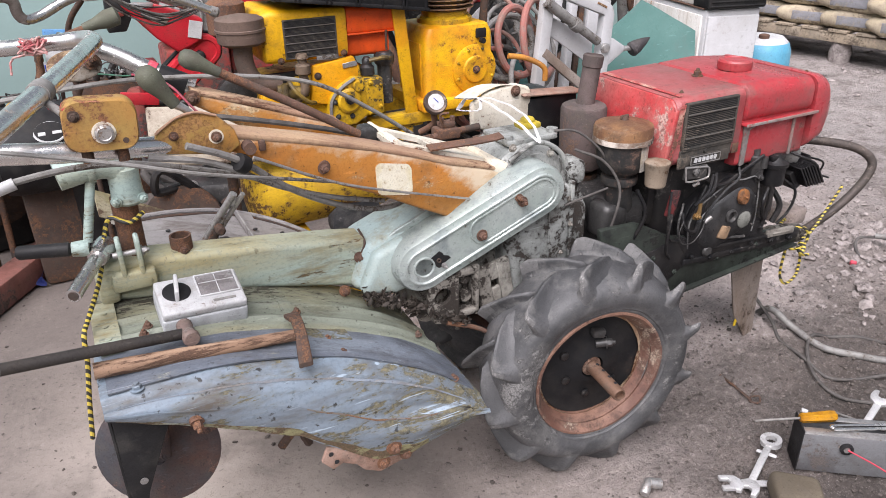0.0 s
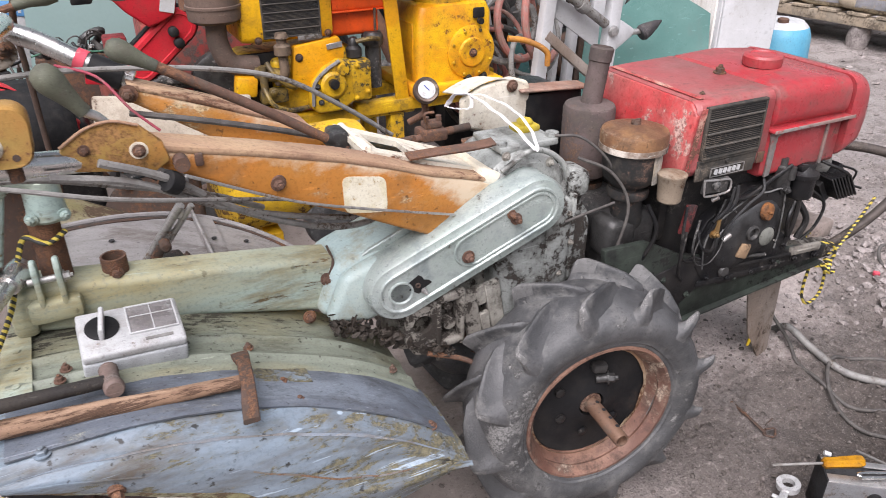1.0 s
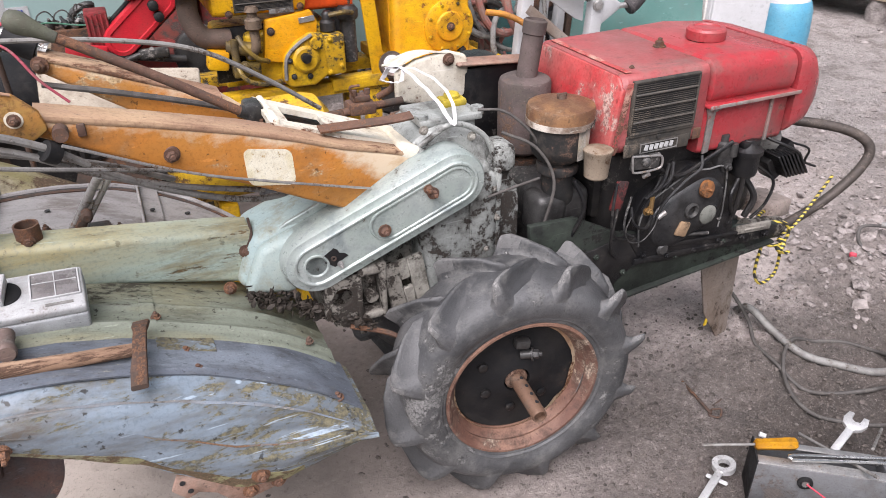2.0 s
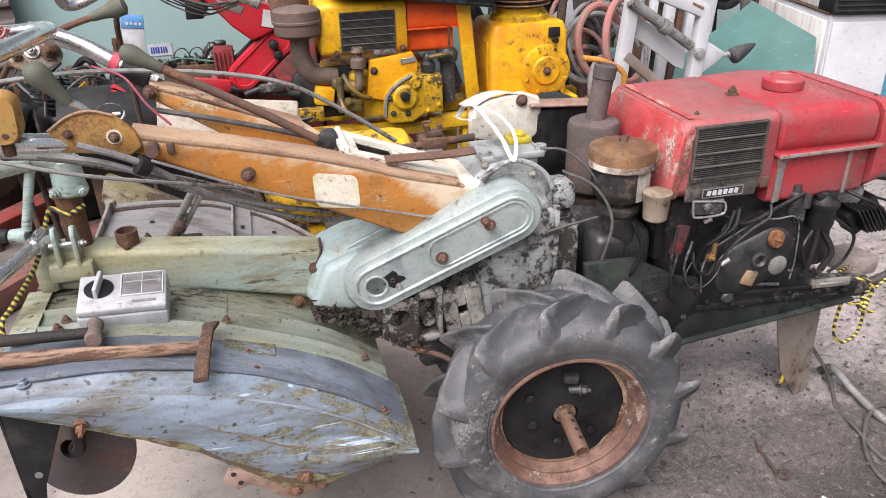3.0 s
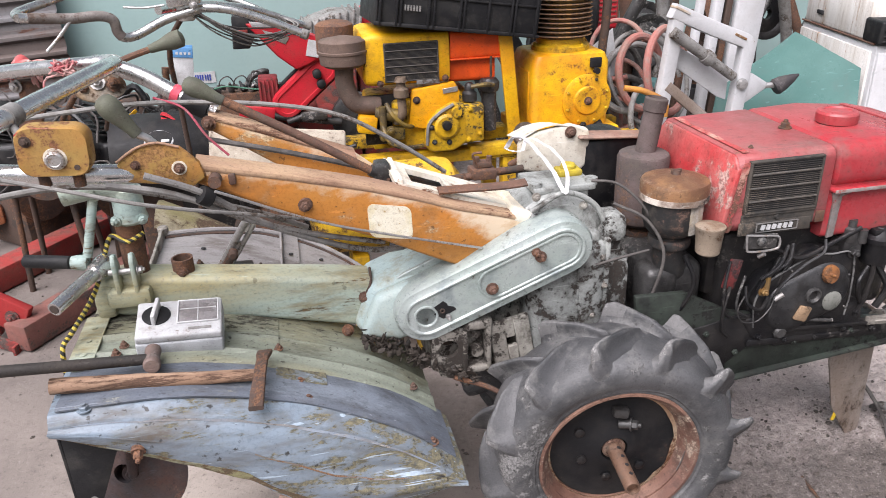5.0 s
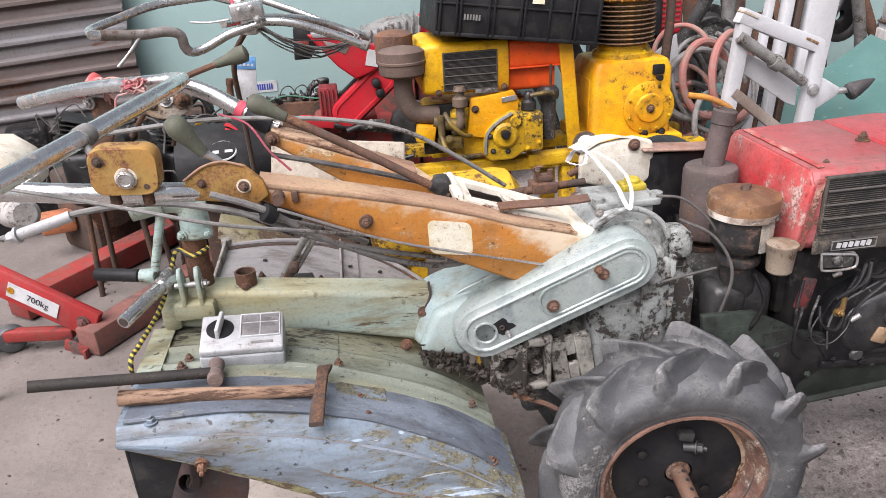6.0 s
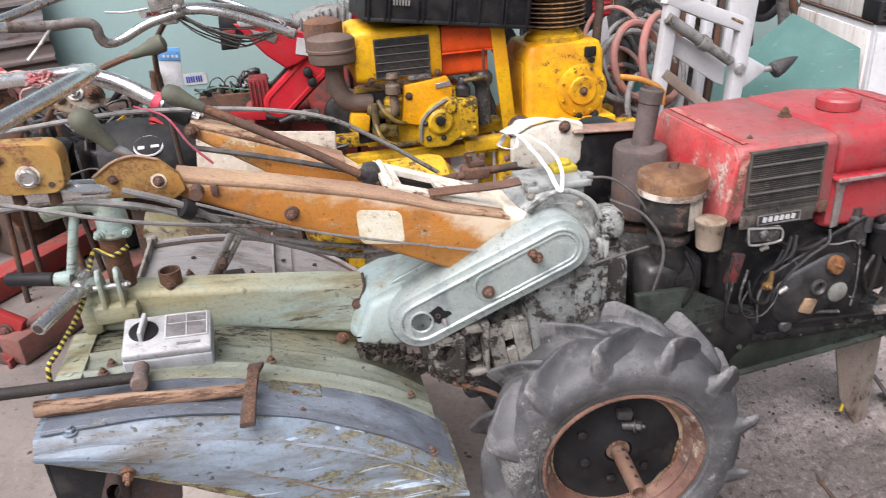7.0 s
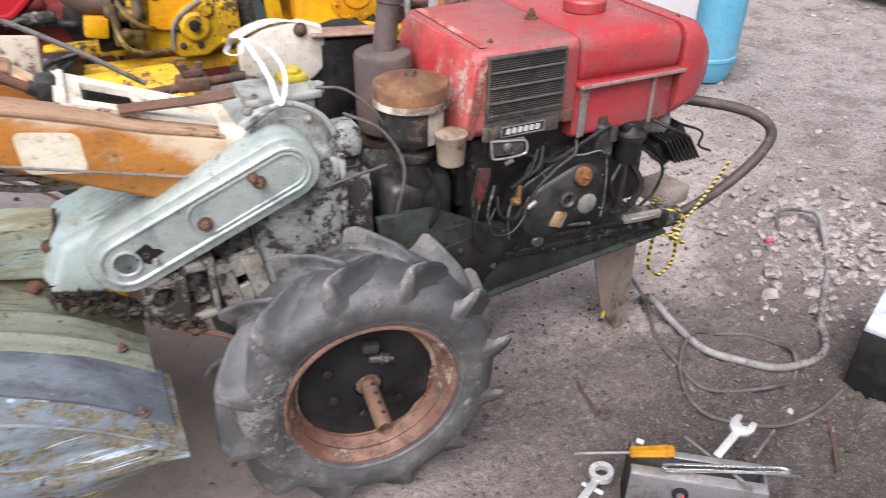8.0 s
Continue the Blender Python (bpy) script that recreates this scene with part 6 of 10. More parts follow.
for flip in (False, True):
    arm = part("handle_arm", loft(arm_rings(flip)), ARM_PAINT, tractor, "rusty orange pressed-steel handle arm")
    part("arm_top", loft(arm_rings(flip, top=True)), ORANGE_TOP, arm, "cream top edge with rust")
    if not flip:
        at = lambda x, z, d: (x, 0.134 + (x + 0.50) * 0.19 - d, z)
        d1, d2 = Vector(at(-0.418, 0.850, 0)) - Vector(at(-0.505, 0.872, 0)), Vector(at(-0.503, 0.802, 0)) - Vector(at(-0.505, 0.872, 0))
        mid_ = Vector(at(-0.505, 0.872, 0.0012)) + (d1 + d2) / 2
        lab = ring_rect(mid_, d1.normalized(), -d2.normalized(), d1.length, d2.length, 0.014, 4)
        part("label", loft([lab, [q + Vector((0, 0.004, 0)) for q in lab]]), LABEL_WHITE, arm, "faded white paper label")
        part("arm_bolt", join(lathe([(0.014, 0), (0.013, 0.004)], 16, along((-0.62, 0.108, 0.893), (-0.61, 0.0, 0.89))), bolt((-0.621, 0.104, 0.893), (0.1, -1, 0), 0.010, 0.011)), RUST, arm)
        part("clip", box((-0.738, 0.075, 0.966), (0.012, 0.01, 0.02), 0.003), RUST, arm)
    else:
        part("arm_bolt", bolt((-0.795, 0.40, 0.985), (-0.3, -1, 0), 0.013, 0.012), RUST, arm)
def slotted_plate():
    """A plate that follows the arms, with a long slot in its upper half."""
    us, ws = (0.0, 0.125, 0.37, 1.0), (0.0, 0.20, 0.76, 1.0)
    at_ = lambda u, w, d: (-0.44 + 0.31 * u, 0.195 + 0.035 * u + (0.165 - 0.06 * u) * w, 0.887 - 0.112 * u - d)
    vs = [at_(u, w, d) for d in (0.0, 0.012) for u in us for w in ws]
    fs = []
    for i in range(3):
        for j in range(3):
            if (i, j) != (1, 1):
                q = (4 * i + j, 4 * i + 4 + j, 4 * i + 5 + j, 4 * i + 1 + j)
                fs += [q, tuple(16 + k for k in reversed(q))]
    rim_ = [0, 4, 8, 12, 13, 14, 15, 11, 7, 3, 2, 1]
    hole = [5, 6, 10, 9]
    for loop_ in (rim_, hole):
        for a_, b_ in zip(loop_, loop_[1:] + loop_[:1]):
            fs.append((a_, b_, b_ + 16, a_ + 16))
    return vs, fs


part("white_yoke", join(slotted_plate(), box((-0.428, 0.275, 0.866), (0.012, 0.155, 0.05), 0.004)), CREAM, tractor, "white steel yoke plate with a long slot")
part("yoke_channel", box((-0.315, 0.295, 0.792), (0.20, 0.150, 0.05), 0.006, 1, (0, 20, 0)), ENGINE, tractor, "dark oily channel under the yoke plate")
part("yoke_end", box((-0.15, 0.25, 0.775), (0.10, 0.13, 0.03), 0.008, 2, (0, 21, 0)), CREAM, tractor)
part("pivot_plate", prism([(-0.912, 0.985), (-0.918, 1.003), (-0.908, 1.022), (-0.878, 1.040), (-0.845, 1.046), (-0.812, 1.036), (-0.785, 1.008), (-0.778, 0.98), (-0.80, 0.966)], "y", 0.052, 0.066, 0.004), worn("olive_orange_paint", (0.36, 0.165, 0.04), (0.28, 0.18, 0.05), (0.3, 0.16, 0.06), 0.3, 0.6, 0.5, 0.0, 8, 0.25, (0.25, 0.16, 0.04)), tractor, "orange pivot plate with a rusty bolt")
part("plate_edge", tube([(-0.912, 0.050, 1.02), (-0.878, 0.050, 1.041), (-0.845, 0.050, 1.047), (-0.812, 0.050, 1.037)], 0.0022, 8), ORANGE_TOP, tractor, "scraped pale upper edge")
part("pivot_washer", lathe([(0.0125, 0), (0.012, 0.0015)], 20, pose(-0.817, 0.0525, 1.001, 90)), CREAM, tractor)
part("pivot_bolt", bolt((-0.817, 0.051, 1.001), (0, -1, 0), 0.0075, 0.009), RUST, tractor)
part("pivot_bolt", bolt((-0.884, 0.0525, 1.012), (0, -1, 0), 0.0065, 0.007), RUST, tractor)
part("pivot_pin", rod((-0.765, 0.07, 0.972), (-0.765, 0.045, 0.972), 0.011), RUST, tractor)
CLAMP = worn("olive_orange_clamp_paint", (0.34, 0.165, 0.045), (0.27, 0.20, 0.06), (0.22, 0.10, 0.05), 0.20, 0.7, 0.45, 0.0, 9, 0.35, (0.30, 0.21, 0.07), soft=0.10, mottle=0.25, speck=0.3)
part("handle_clamp", loft([ring_rect((-0.988, y, 1.058), (1, 0, -0.07), (0.07, 0, 1), w, h, 0.022, 5) for y, w, h in ((0.045, 0.098, 0.072), (0.040, 0.104, 0.078), (0.008, 0.104, 0.078), (0.003, 0.100, 0.074))]), CLAMP, tractor, "orange handle clamp box with a zinc bolt")
part("clamp_top", sheet(lambda u, v: (-1.035 + 0.092 * u, 0.004 + 0.04 * v, 1.0995 - 0.007 * u - 0.010 * (2 * u - 1) ** 4), 12, 3, 0.002), HOOD_EDGE, tractor, "rusty pinkish top of the clamp")
part("clamp_ring", lathe([(0.0175, 0), (0.017, 0.0015)], 24, pose(-0.986, 0.0035, 1.048, 90)), CREAM, tractor)
part("clamp_bolt", join(lathe([(0.0135, 0), (0.0135, 0.008), (0.010, 0.010), (0.009, 0.009), (0.004, 0.009)], 18, pose(-0.986, 0.003, 1.048, 90))), STEEL, tractor, "zinc-plated clamp bolt")
for shape in (bolt((-1.022, 0.003, 1.078), (0, -1, 0), 0.007, 0.006), lathe([(0.0045, 0), (0.0045, 0.001)], 10, pose(-0.958, 0.003, 1.032, 90)), rod((-1.015, 0.025, 1.02), (-1.015, 0.025, 1.0), 0.009), rod((-0.965, 0.025, 1.02), (-0.965, 0.025, 0.995), 0.009)):
    part("clamp_rivet", shape, RUST_DARK, tractor)

# handlebar
bar = part("handlebar", tube([(-0.78, 0.10, 0.978), (-0.87, 0.075, 0.990), (-0.94, 0.055, 1.002), (-1.05, 0.035, 1.018), (-1.20, 0.03, 1.040), (-1.40, 0.02, 1.07)], 0.0165, 14), CHROME_BRIGHT, tractor, "grey pipe handlebar")
part("chrome_loop", tube([(-1.26, -0.42, 1.06), (-1.18, -0.22, 1.076), (-1.105, -0.04, 1.092), (-1.03, 0.15, 1.108), (-0.97, 0.32, 1.12), (-0.957, 0.40, 1.119), (-0.972, 0.455, 1.114), (-1.02, 0.482, 1.108), (-1.094, 0.52, 1.10), (-1.221, 0.60, 1.083), (-1.395, 0.72, 1.042)], 0.0158, 16), CHROME_BRIGHT, bar, "pitted chrome handle loop")
part("collar", join(lathe([(0.018, 0), (0.0185, 0.004), (0.0185, 0.022), (0.018, 0.026)], 18, along((-1.062, 0.068, 1.101), (-1.054, 0.09, 1.103))), rod((-1.055, 0.07, 1.09), (-1.035, 0.03, 1.078), 0.006)), CABLE_GREY, bar)
part("far_bar", tube([(-1.02, 0.52, 1.105), (-0.93, 0.50, 1.075), (-0.85, 0.47, 1.03), (-0.78, 0.45, 0.995)], 0.018, 14), CHROME, bar, "chrome tube of the far handle")
part("black_sleeve", rod((-0.845, 0.468, 1.025), (-0.795, 0.452, 1.0), 0.024), BLACK, bar)
part("red_tape", rod((-0.865, 0.475, 1.038), (-0.85, 0.47, 1.03), 0.021), PINK, bar, "red tape")

# gear levers
def lever(knob_top, knob_base, foot, r, label):
    stick = part("gear_lever", tube([knob_base, Vector(knob_base).lerp(Vector(foot), 0.5) + Vector((0, 0, 0.004)), foot], r, 10), RUST if r > 0.0075 else STEEL, tractor, label)
    d = (Vector(knob_base) - Vector(knob_top)).length
    part("knob", lathe([(0.008, -0.002), (0.015, 0.003), (0.0188, 0.014), (0.0188, 0.024), (0.0135, d * 0.6), (0.011, d * 0.8), (0.010, d), (0.004, d + 0.002)], 20, along(knob_top, knob_base)), KNOB, stick, "faded green rubber knob")


lever((-0.818, 0.302, 1.091), (-0.752, 0.297, 1.052), (-0.44, 0.285, 0.862), 0.009, "long rusty gear lever with a green knob")
lever((-0.914, 0.050, 1.124), (-0.872, 0.056, 1.062), (-0.845, 0.064, 1.035), 0.0065, "short gear lever with a green knob")
part("rusty_switch", join(rough(box((-0.205, 0.40, 0.818), (0.06, 0.05, 0.026), 0.006), 0.003, 30), box((-0.205, 0.40, 0.838), (0.04, 0.03, 0.014), 0.004), lathe([(0.007, 0), (0.007, 0.012)], 6, pose(-0.22, 0.395, 0.845)), lathe([(0.007, 0), (0.007, 0.012)], 6, pose(-0.19, 0.395, 0.845)), rod((-0.25, 0.39, 0.812), (-0.15, 0.41, 0.812), 0.009), tube([(-0.225, 0.38, 0.845), (-0.235, 0.37, 0.872), (-0.215, 0.365, 0.876)], 0.003, 6)), RUST, tractor, "rusty linkage block on the yoke")
part("linkage_rod", join(rod((-0.36, 0.41, 0.80), (-0.10, 0.42, 0.81), 0.009), rod((-0.15, 0.36, 0.80), (-0.05, 0.30, 0.83), 0.008)), RUST_DARK, tractor, "rusty linkage rod")
part("lever_socket", join(rough(box((-0.452, 0.305, 0.872), (0.034, 0.06, 0.05), 0.010), 0.003, 30), lathe([(0.013, 0), (0.012, 0.03)], 14, along((-0.452, 0.29, 0.872), (-0.475, 0.288, 0.885)))), ENGINE_GREY, tractor, "greasy dark lever socket")

# cables, wires, rods on the handle
for pts, r, mt, lb in (
        (((-0.87, 0.03, 1.0), (-0.79, 0.045, 0.958), (-0.70, 0.09, 0.875), (-0.60, 0.15, 0.80), (-0.50, 0.19, 0.75), (-0.42, 0.22, 0.735), (-0.37, 0.25, 0.75)), 0.0062, CABLE_GREY, "grey control cable"),
        (((-0.93, 0.03, 0.99), (-0.83, 0.04, 0.96), (-0.72, 0.08, 0.885), (-0.60, 0.145, 0.815), (-0.47, 0.185, 0.765)), 0.0055, CABLE_GREY, "grey control cable"),
        (((-1.30, 0.03, 1.075), (-1.128, -0.012, 1.046), (-0.98, -0.03, 1.008), (-0.857, -0.02, 0.965), (-0.70, 0.06, 0.90), (-0.55, 0.16, 0.83), (-0.45, 0.25, 0.78)), 0.0035, CABLE_GREY, "thin grey cable"),
        (((-1.25, 0.12, 0.925), (-1.12, 0.13, 0.955), (-0.98, 0.14, 0.955), (-0.84, 0.15, 0.915), (-0.72, 0.19, 0.86), (-0.62, 0.25, 0.79)), 0.006, CABLE_GREY, "grey control cable"),
        (((-0.765, 0.03, 0.962), (-0.60, 0.095, 0.862), (-0.45, 0.13, 0.80), (-0.27, 0.165, 0.735)), 0.0026, STEEL, "thin steel wire along the handle arm"),
        (((-1.15, 0.42, 1.02), (-0.958, 0.42, 1.032), (-0.823, 0.42, 1.027), (-0.663, 0.42, 1.009), (-0.521, 0.42, 0.974), (-0.402, 0.42, 0.903), (-0.289, 0.42, 0.82)), 0.005, CABLE_GREY, "arching grey cable"),
        (((0.02, 0.17, 0.80), (0.08, 0.13, 0.77), (0.11, 0.10, 0.70), (0.09, 0.10, 0.60), (0.085, 0.12, 0.54)), 0.0035, CABLE, "dark throttle cable"),
        (((-0.03, 0.13, 0.68), (0.02, 0.12, 0.695), (0.08, 0.11, 0.71)), 0.003, CABLE, "dark wire"),
        (((-0.02, 0.2, 0.845), (0.03, 0.18, 0.84), (0.075, 0.15, 0.80), (0.10, 0.13, 0.75)), 0.003, CABLE, "dark wire"),
        (((-0.80, 0.40, 0.95), (-0.68, 0.36, 0.93), (-0.55, 0.33, 0.90), (-0.46, 0.31, 0.875)), 0.006, CABLE, "black hose under the far arm"),
        (((-0.90, 0.43, 1.04), (-0.84, 0.40, 1.02), (-0.80, 0.36, 0.97), (-0.76, 0.34, 0.93)), 0.0026, worn("dark_pink_wire", (0.34, 0.05, 0.08), None, (0.4, 0.2, 0.2), 0.2), "thin red wire")):
    part("cable", tube(pts, r, 8), mt, tractor, lb)
part("cable_tie", join(lathe([(0.016, 0), (0.017, 0.01), (0.016, 0.02)], 12, along((-0.79, 0.042, 0.955), (-0.775, 0.05, 0.943)))), BLACK, tractor)
part("cable_end", join(rod((-1.22, 0.12, 0.93), (-1.13, 0.128, 0.952), 0.010), bolt((-1.22, 0.12, 0.93), (-1, 0, -0.2), 0.012, 0.02)), WHITE_PLASTIC, tractor, "threaded cable end")
part("rusty_strap", sheet(lambda u, v: (-0.352 + 0.19 * u, 0.187 + 0.012 * u + 0.005 * math.sin(u * 5) + 0.024 * v, 0.857 - 0.004 * u + 0.006 * v - 0.004 * math.sin(u * math.pi)), 16, 2, 0.004), RUST, tractor, "rusty flat strap")
strut = part("support_strut", join(rod((-0.826, 0.43, 0.640), (-0.748, 0.37, 0.772), 0.0085), rod((-0.806, 0.43, 0.636), (-0.728, 0.37, 0.768), 0.006), *[box((-0.816 + 0.078 * k, 0.43 - 0.06 * k, 0.638 + 0.132 * k), (0.022, 0.010, 0.012), 0.003, 1, (0, -60, 0)) for k in (0.15, 0.5, 0.85)]), STEEL, tractor, "greasy steel strut made of two bars")
part("strut_joint", join(lathe([(0.011, 0), (0.011, 0.022), (0.007, 0.026)], 14, pose(-0.788, 0.392, 0.690, 90)), box((-0.803, 0.405, 0.662), (0.020, 0.014, 0.045), 0.005, 2, (0, 30, 0))), RUST_DARK, strut)

# ---- loose things lying on the tractor ----
def build_meter_box():
    ax = Vector((1, -0.02, -0.02)).normalized()
    m = pose(-0.884, 0.145, 0.630, 15, 4, 2)
    t = thing("meter_box", "small white plastic timer box with a dial and smoky window", "box", at=m)
    part("base", box((0, 0, 0.019), (0.158, 0.10, 0.038), 0.005, 3), worn("grey_white_plastic", (0.40, 0.415, 0.43), None, (0.3, 0.28, 0.26), 0.12, 0.5, 0.45, 0.0, 12, 0.15, bump=0.04), t)
    lid = part("lid", box((0, 0, 0.046), (0.156, 0.098, 0.018), 0.005, 3), worn("scuffed_white_lid", (0.42, 0.425, 0.43), (0.36, 0.365, 0.37), (0.24, 0.20, 0.17), 0.28, 0.5, 0.4, 0.0, 16, 0.4, (0.27, 0.25, 0.23), bump=0.04, speck=0.4, scratch=0.2), t)
    part("dial", lathe([(0.026, 0), (0.026, 0.004), (0.022, 0.006)], 28, pose(-0.042, 0.008, 0.053)), BLACK, lid, "dark round dial")
    part("dial_grip", box((-0.042, 0.008, 0.066), (0.008, 0.054, 0.026), 0.003, 2, (0, 0, -8)), WHITE_PLASTIC, lid)
    w = part("window", box((0.034, 0.012, 0.0555), (0.070, 0.058, 0.003), 0.001), SMOKE, lid, "smoky clear window")
    part("window_frame", join(box((0.034, 0.042, 0.0565), (0.076, 0.003, 0.004), 0.001), box((0.034, -0.018, 0.0565), (0.076, 0.003, 0.004), 0.001), box((-0.003, 0.012, 0.0565), (0.003, 0.058, 0.004), 0.001), box((0.071, 0.012, 0.0565), (0.003, 0.058, 0.004), 0.001)), WHITE_PLASTIC, lid)
    part("window_divider", join(box((0.034, 0.012, 0.0575), (0.0015, 0.056, 0.0015), 0), box((0.034, 0.018, 0.0575), (0.068, 0.0015, 0.0015), 0)), WHITE_PLASTIC, w)
    part("printed_bar", box((0.038, -0.034, 0.0555), (0.042, 0.006, 0.0012), 0), CABLE_GREY, lid)


build_meter_box()


def build_hammer():
    t = thing("steel_hammer", "dark steel hammer with a round head lying on the tiller", "hammer", at=Matrix.Translation((-0.93, 0.045, 0.634)))
    part("shaft", rod((0.0, 0.0, 0.016), (-0.278, -0.086, 0.086), 0.0105), worn("dark_oily_bar", (0.055, 0.05, 0.047), None, (0.12, 0.1, 0.08), 0.2, 0.5, 0.5, 0.5), t)
    part("head", lathe([(0.012, 0), (0.0145, 0.004), (0.0145, 0.012), (0.0125, 0.02), (0.0125, 0.04), (0.0155, 0.05), (0.0155, 0.058), (0.013, 0.062)], 18, along((0.004, 0.030, 0.018), (0.01, -0.04, 0.018))), worn("brown_rusty_steel", (0.16, 0.115, 0.10), (0.11, 0.078, 0.068), (0.24, 0.20, 0.18), 0.3, 0.5, 0.5), t, "rusty round hammer head")


build_hammer()


def build_mallet():
    t = thing("wooden_handled_hammer", "old hammer with a brown wooden handle and flat rusty head", "hammer", at=Matrix.Translation((-0.9, 0.0, 0.62)))
    part("handle", rough(tube([(-0.185, -0.002, 0.030), (-0.05, 0.0, 0.016), (0.06, 0.001, 0.002), (0.165, 0.004, -0.010)], (0.0145, 0.0115), 16, 6), 0.0015, 18), WOOD, t)
    part("head", rough(loft([ring_rect((0.172 - 0.018 * (k / 6) ** 2, 0.070 - 0.150 * k / 6, -0.004 - 0.020 * (k / 6) ** 2 + 0.022 * math.sin(k / 6 * math.pi)), (1, 0, 0), (0, 0, 1), 0.022 + (0.006 if k in (0, 1) else 0.004 if k > 4 else 0), 0.010, 0.003, 2) for k in range(7)]), 0.0015, 30), RUST_DARK, t, "flat rusty hammer head")


build_mallet()


def rope_line(name, pts, label, r=0.0047):
    return single(name, tube(pts, r, 8, 8), ROPE, label, "rope")


rope_line("rope", [(-0.942, 0.275, 0.806), (-0.972, 0.258, 0.797), (-1.003, 0.275, 0.806), (-1.02, 0.27, 0.775), (-1.045, 0.225, 0.71), (-1.08, 0.15, 0.668), (-1.092, 0.118, 0.655), (-1.098, 0.115, 0.60), (-1.112, 0.115, 0.52), (-1.125, 0.12, 0.43)], "yellow and black twisted rope hanging from the tail bracket")
single("rope_coil", join(tube([(0.80 + 0.036 * math.cos(a), 0.125 + 0.04 * math.cos(a * 0.5), 0.412 + 0.036 * math.sin(a)) for a in np.arange(0, 19, 0.45)], 0.0042, 7, 3),
                         tube([(0.775, 0.10, 0.42), (0.758, 0.095, 0.37), (0.758, 0.095, 0.30), (0.79, 0.095, 0.262), (0.83, 0.095, 0.28), (0.842, 0.10, 0.33), (0.825, 0.10, 0.375)], 0.0042, 7),
                         tube([(0.83, 0.10, 0.40), (0.87, 0.10, 0.42), (0.92, 0.105, 0.47), (0.965, 0.10, 0.545)], 0.0038, 7), tube([(0.80, 0.085, 0.385), (0.81, 0.08, 0.37), (0.825, 0.085, 0.385), (0.815, 0.095, 0.395)], 0.007, 7),
                         tube([(0.815, 0.09, 0.38), (0.83, 0.085, 0.355), (0.855, 0.085, 0.35)], 0.0042, 7)), ROPE, "yellow and black rope knotted round the front stub", "rope")
def band_strap(pts, w):
    """A flat woven band along points."""
    line = curve(pts, 8)

    def fn(u, v):
        k = u * (len(line) - 1)
        i = min(int(k), len(line) - 2)
        p, d = line[i].lerp(line[i + 1], k - i), (line[i + 1] - line[i]).normalized()
        side = d.cross(Vector((0.25, -0.6, 1))).normalized()
        return p + side * w * (v - 0.5) + Vector((0, 0, 0.0012 * math.sin(u * 40)))
    return sheet(fn, 8 * len(pts), 3, 0.0014)


single("nylon_strap", join(band_strap([(-0.118, 0.50, 0.835), (-0.108, 0.47, 0.872), (-0.095, 0.42, 0.880), (-0.092, 0.33, 0.872), (-0.092, 0.24, 0.860), (-0.101, 0.147, 0.843)], 0.011),
                           band_strap([(-0.108, 0.47, 0.870), (-0.08, 0.40, 0.884), (-0.062, 0.31, 0.878), (-0.064, 0.235, 0.862), (-0.088, 0.165, 0.847), (-0.101, 0.147, 0.842)], 0.008),
                           band_strap([(-0.118, 0.50, 0.835), (-0.122, 0.44, 0.848), (-0.11, 0.40, 0.860), (-0.095, 0.42, 0.878)], 0.008)), WHITE_CORD, "white nylon strap looped over the gearbox", "strap")
crank = part("crank_arm", join(rod((-1.02, 0.278, 0.89), (-1.05, 0.255, 0.775), 0.009), lathe([(0.014, 0), (0.016, 0.01), (0.014, 0.03)], 12, along((-1.05, 0.25, 0.765), (-1.085, 0.255, 0.767)))), TUBE_GREEN, tractor, "pale green crank arm on the pipe head")
part("crank_grip", lathe([(0.009, 0), (0.0135, 0.004), (0.0135, 0.09), (0.010, 0.095)], 14, along((-1.08, 0.255, 0.767), (-1.17, 0.275, 0.772))), BLACK, crank, "black rubber grip")


# ---- machines along the wall ----
YELLOW_OLD = worn("rust_stained_yellow_paint", (0.64, 0.36, 0.008), (0.60, 0.24, 0.008), (0.30, 0.12, 0.02), 0.10, 0.45, 0.34, 0.0, 7, 0.4, (0.36, 0.16, 0.015), speck=0.4, soft=0.05)
GREASY_BROWN = worn("greasy_brown_yellow_metal", (0.20, 0.135, 0.03), (0.10, 0.075, 0.04), (0.04, 0.034, 0.028), 0.45, 0.5, 0.4, 0.1, 12, 0.5, (0.05, 0.04, 0.025))
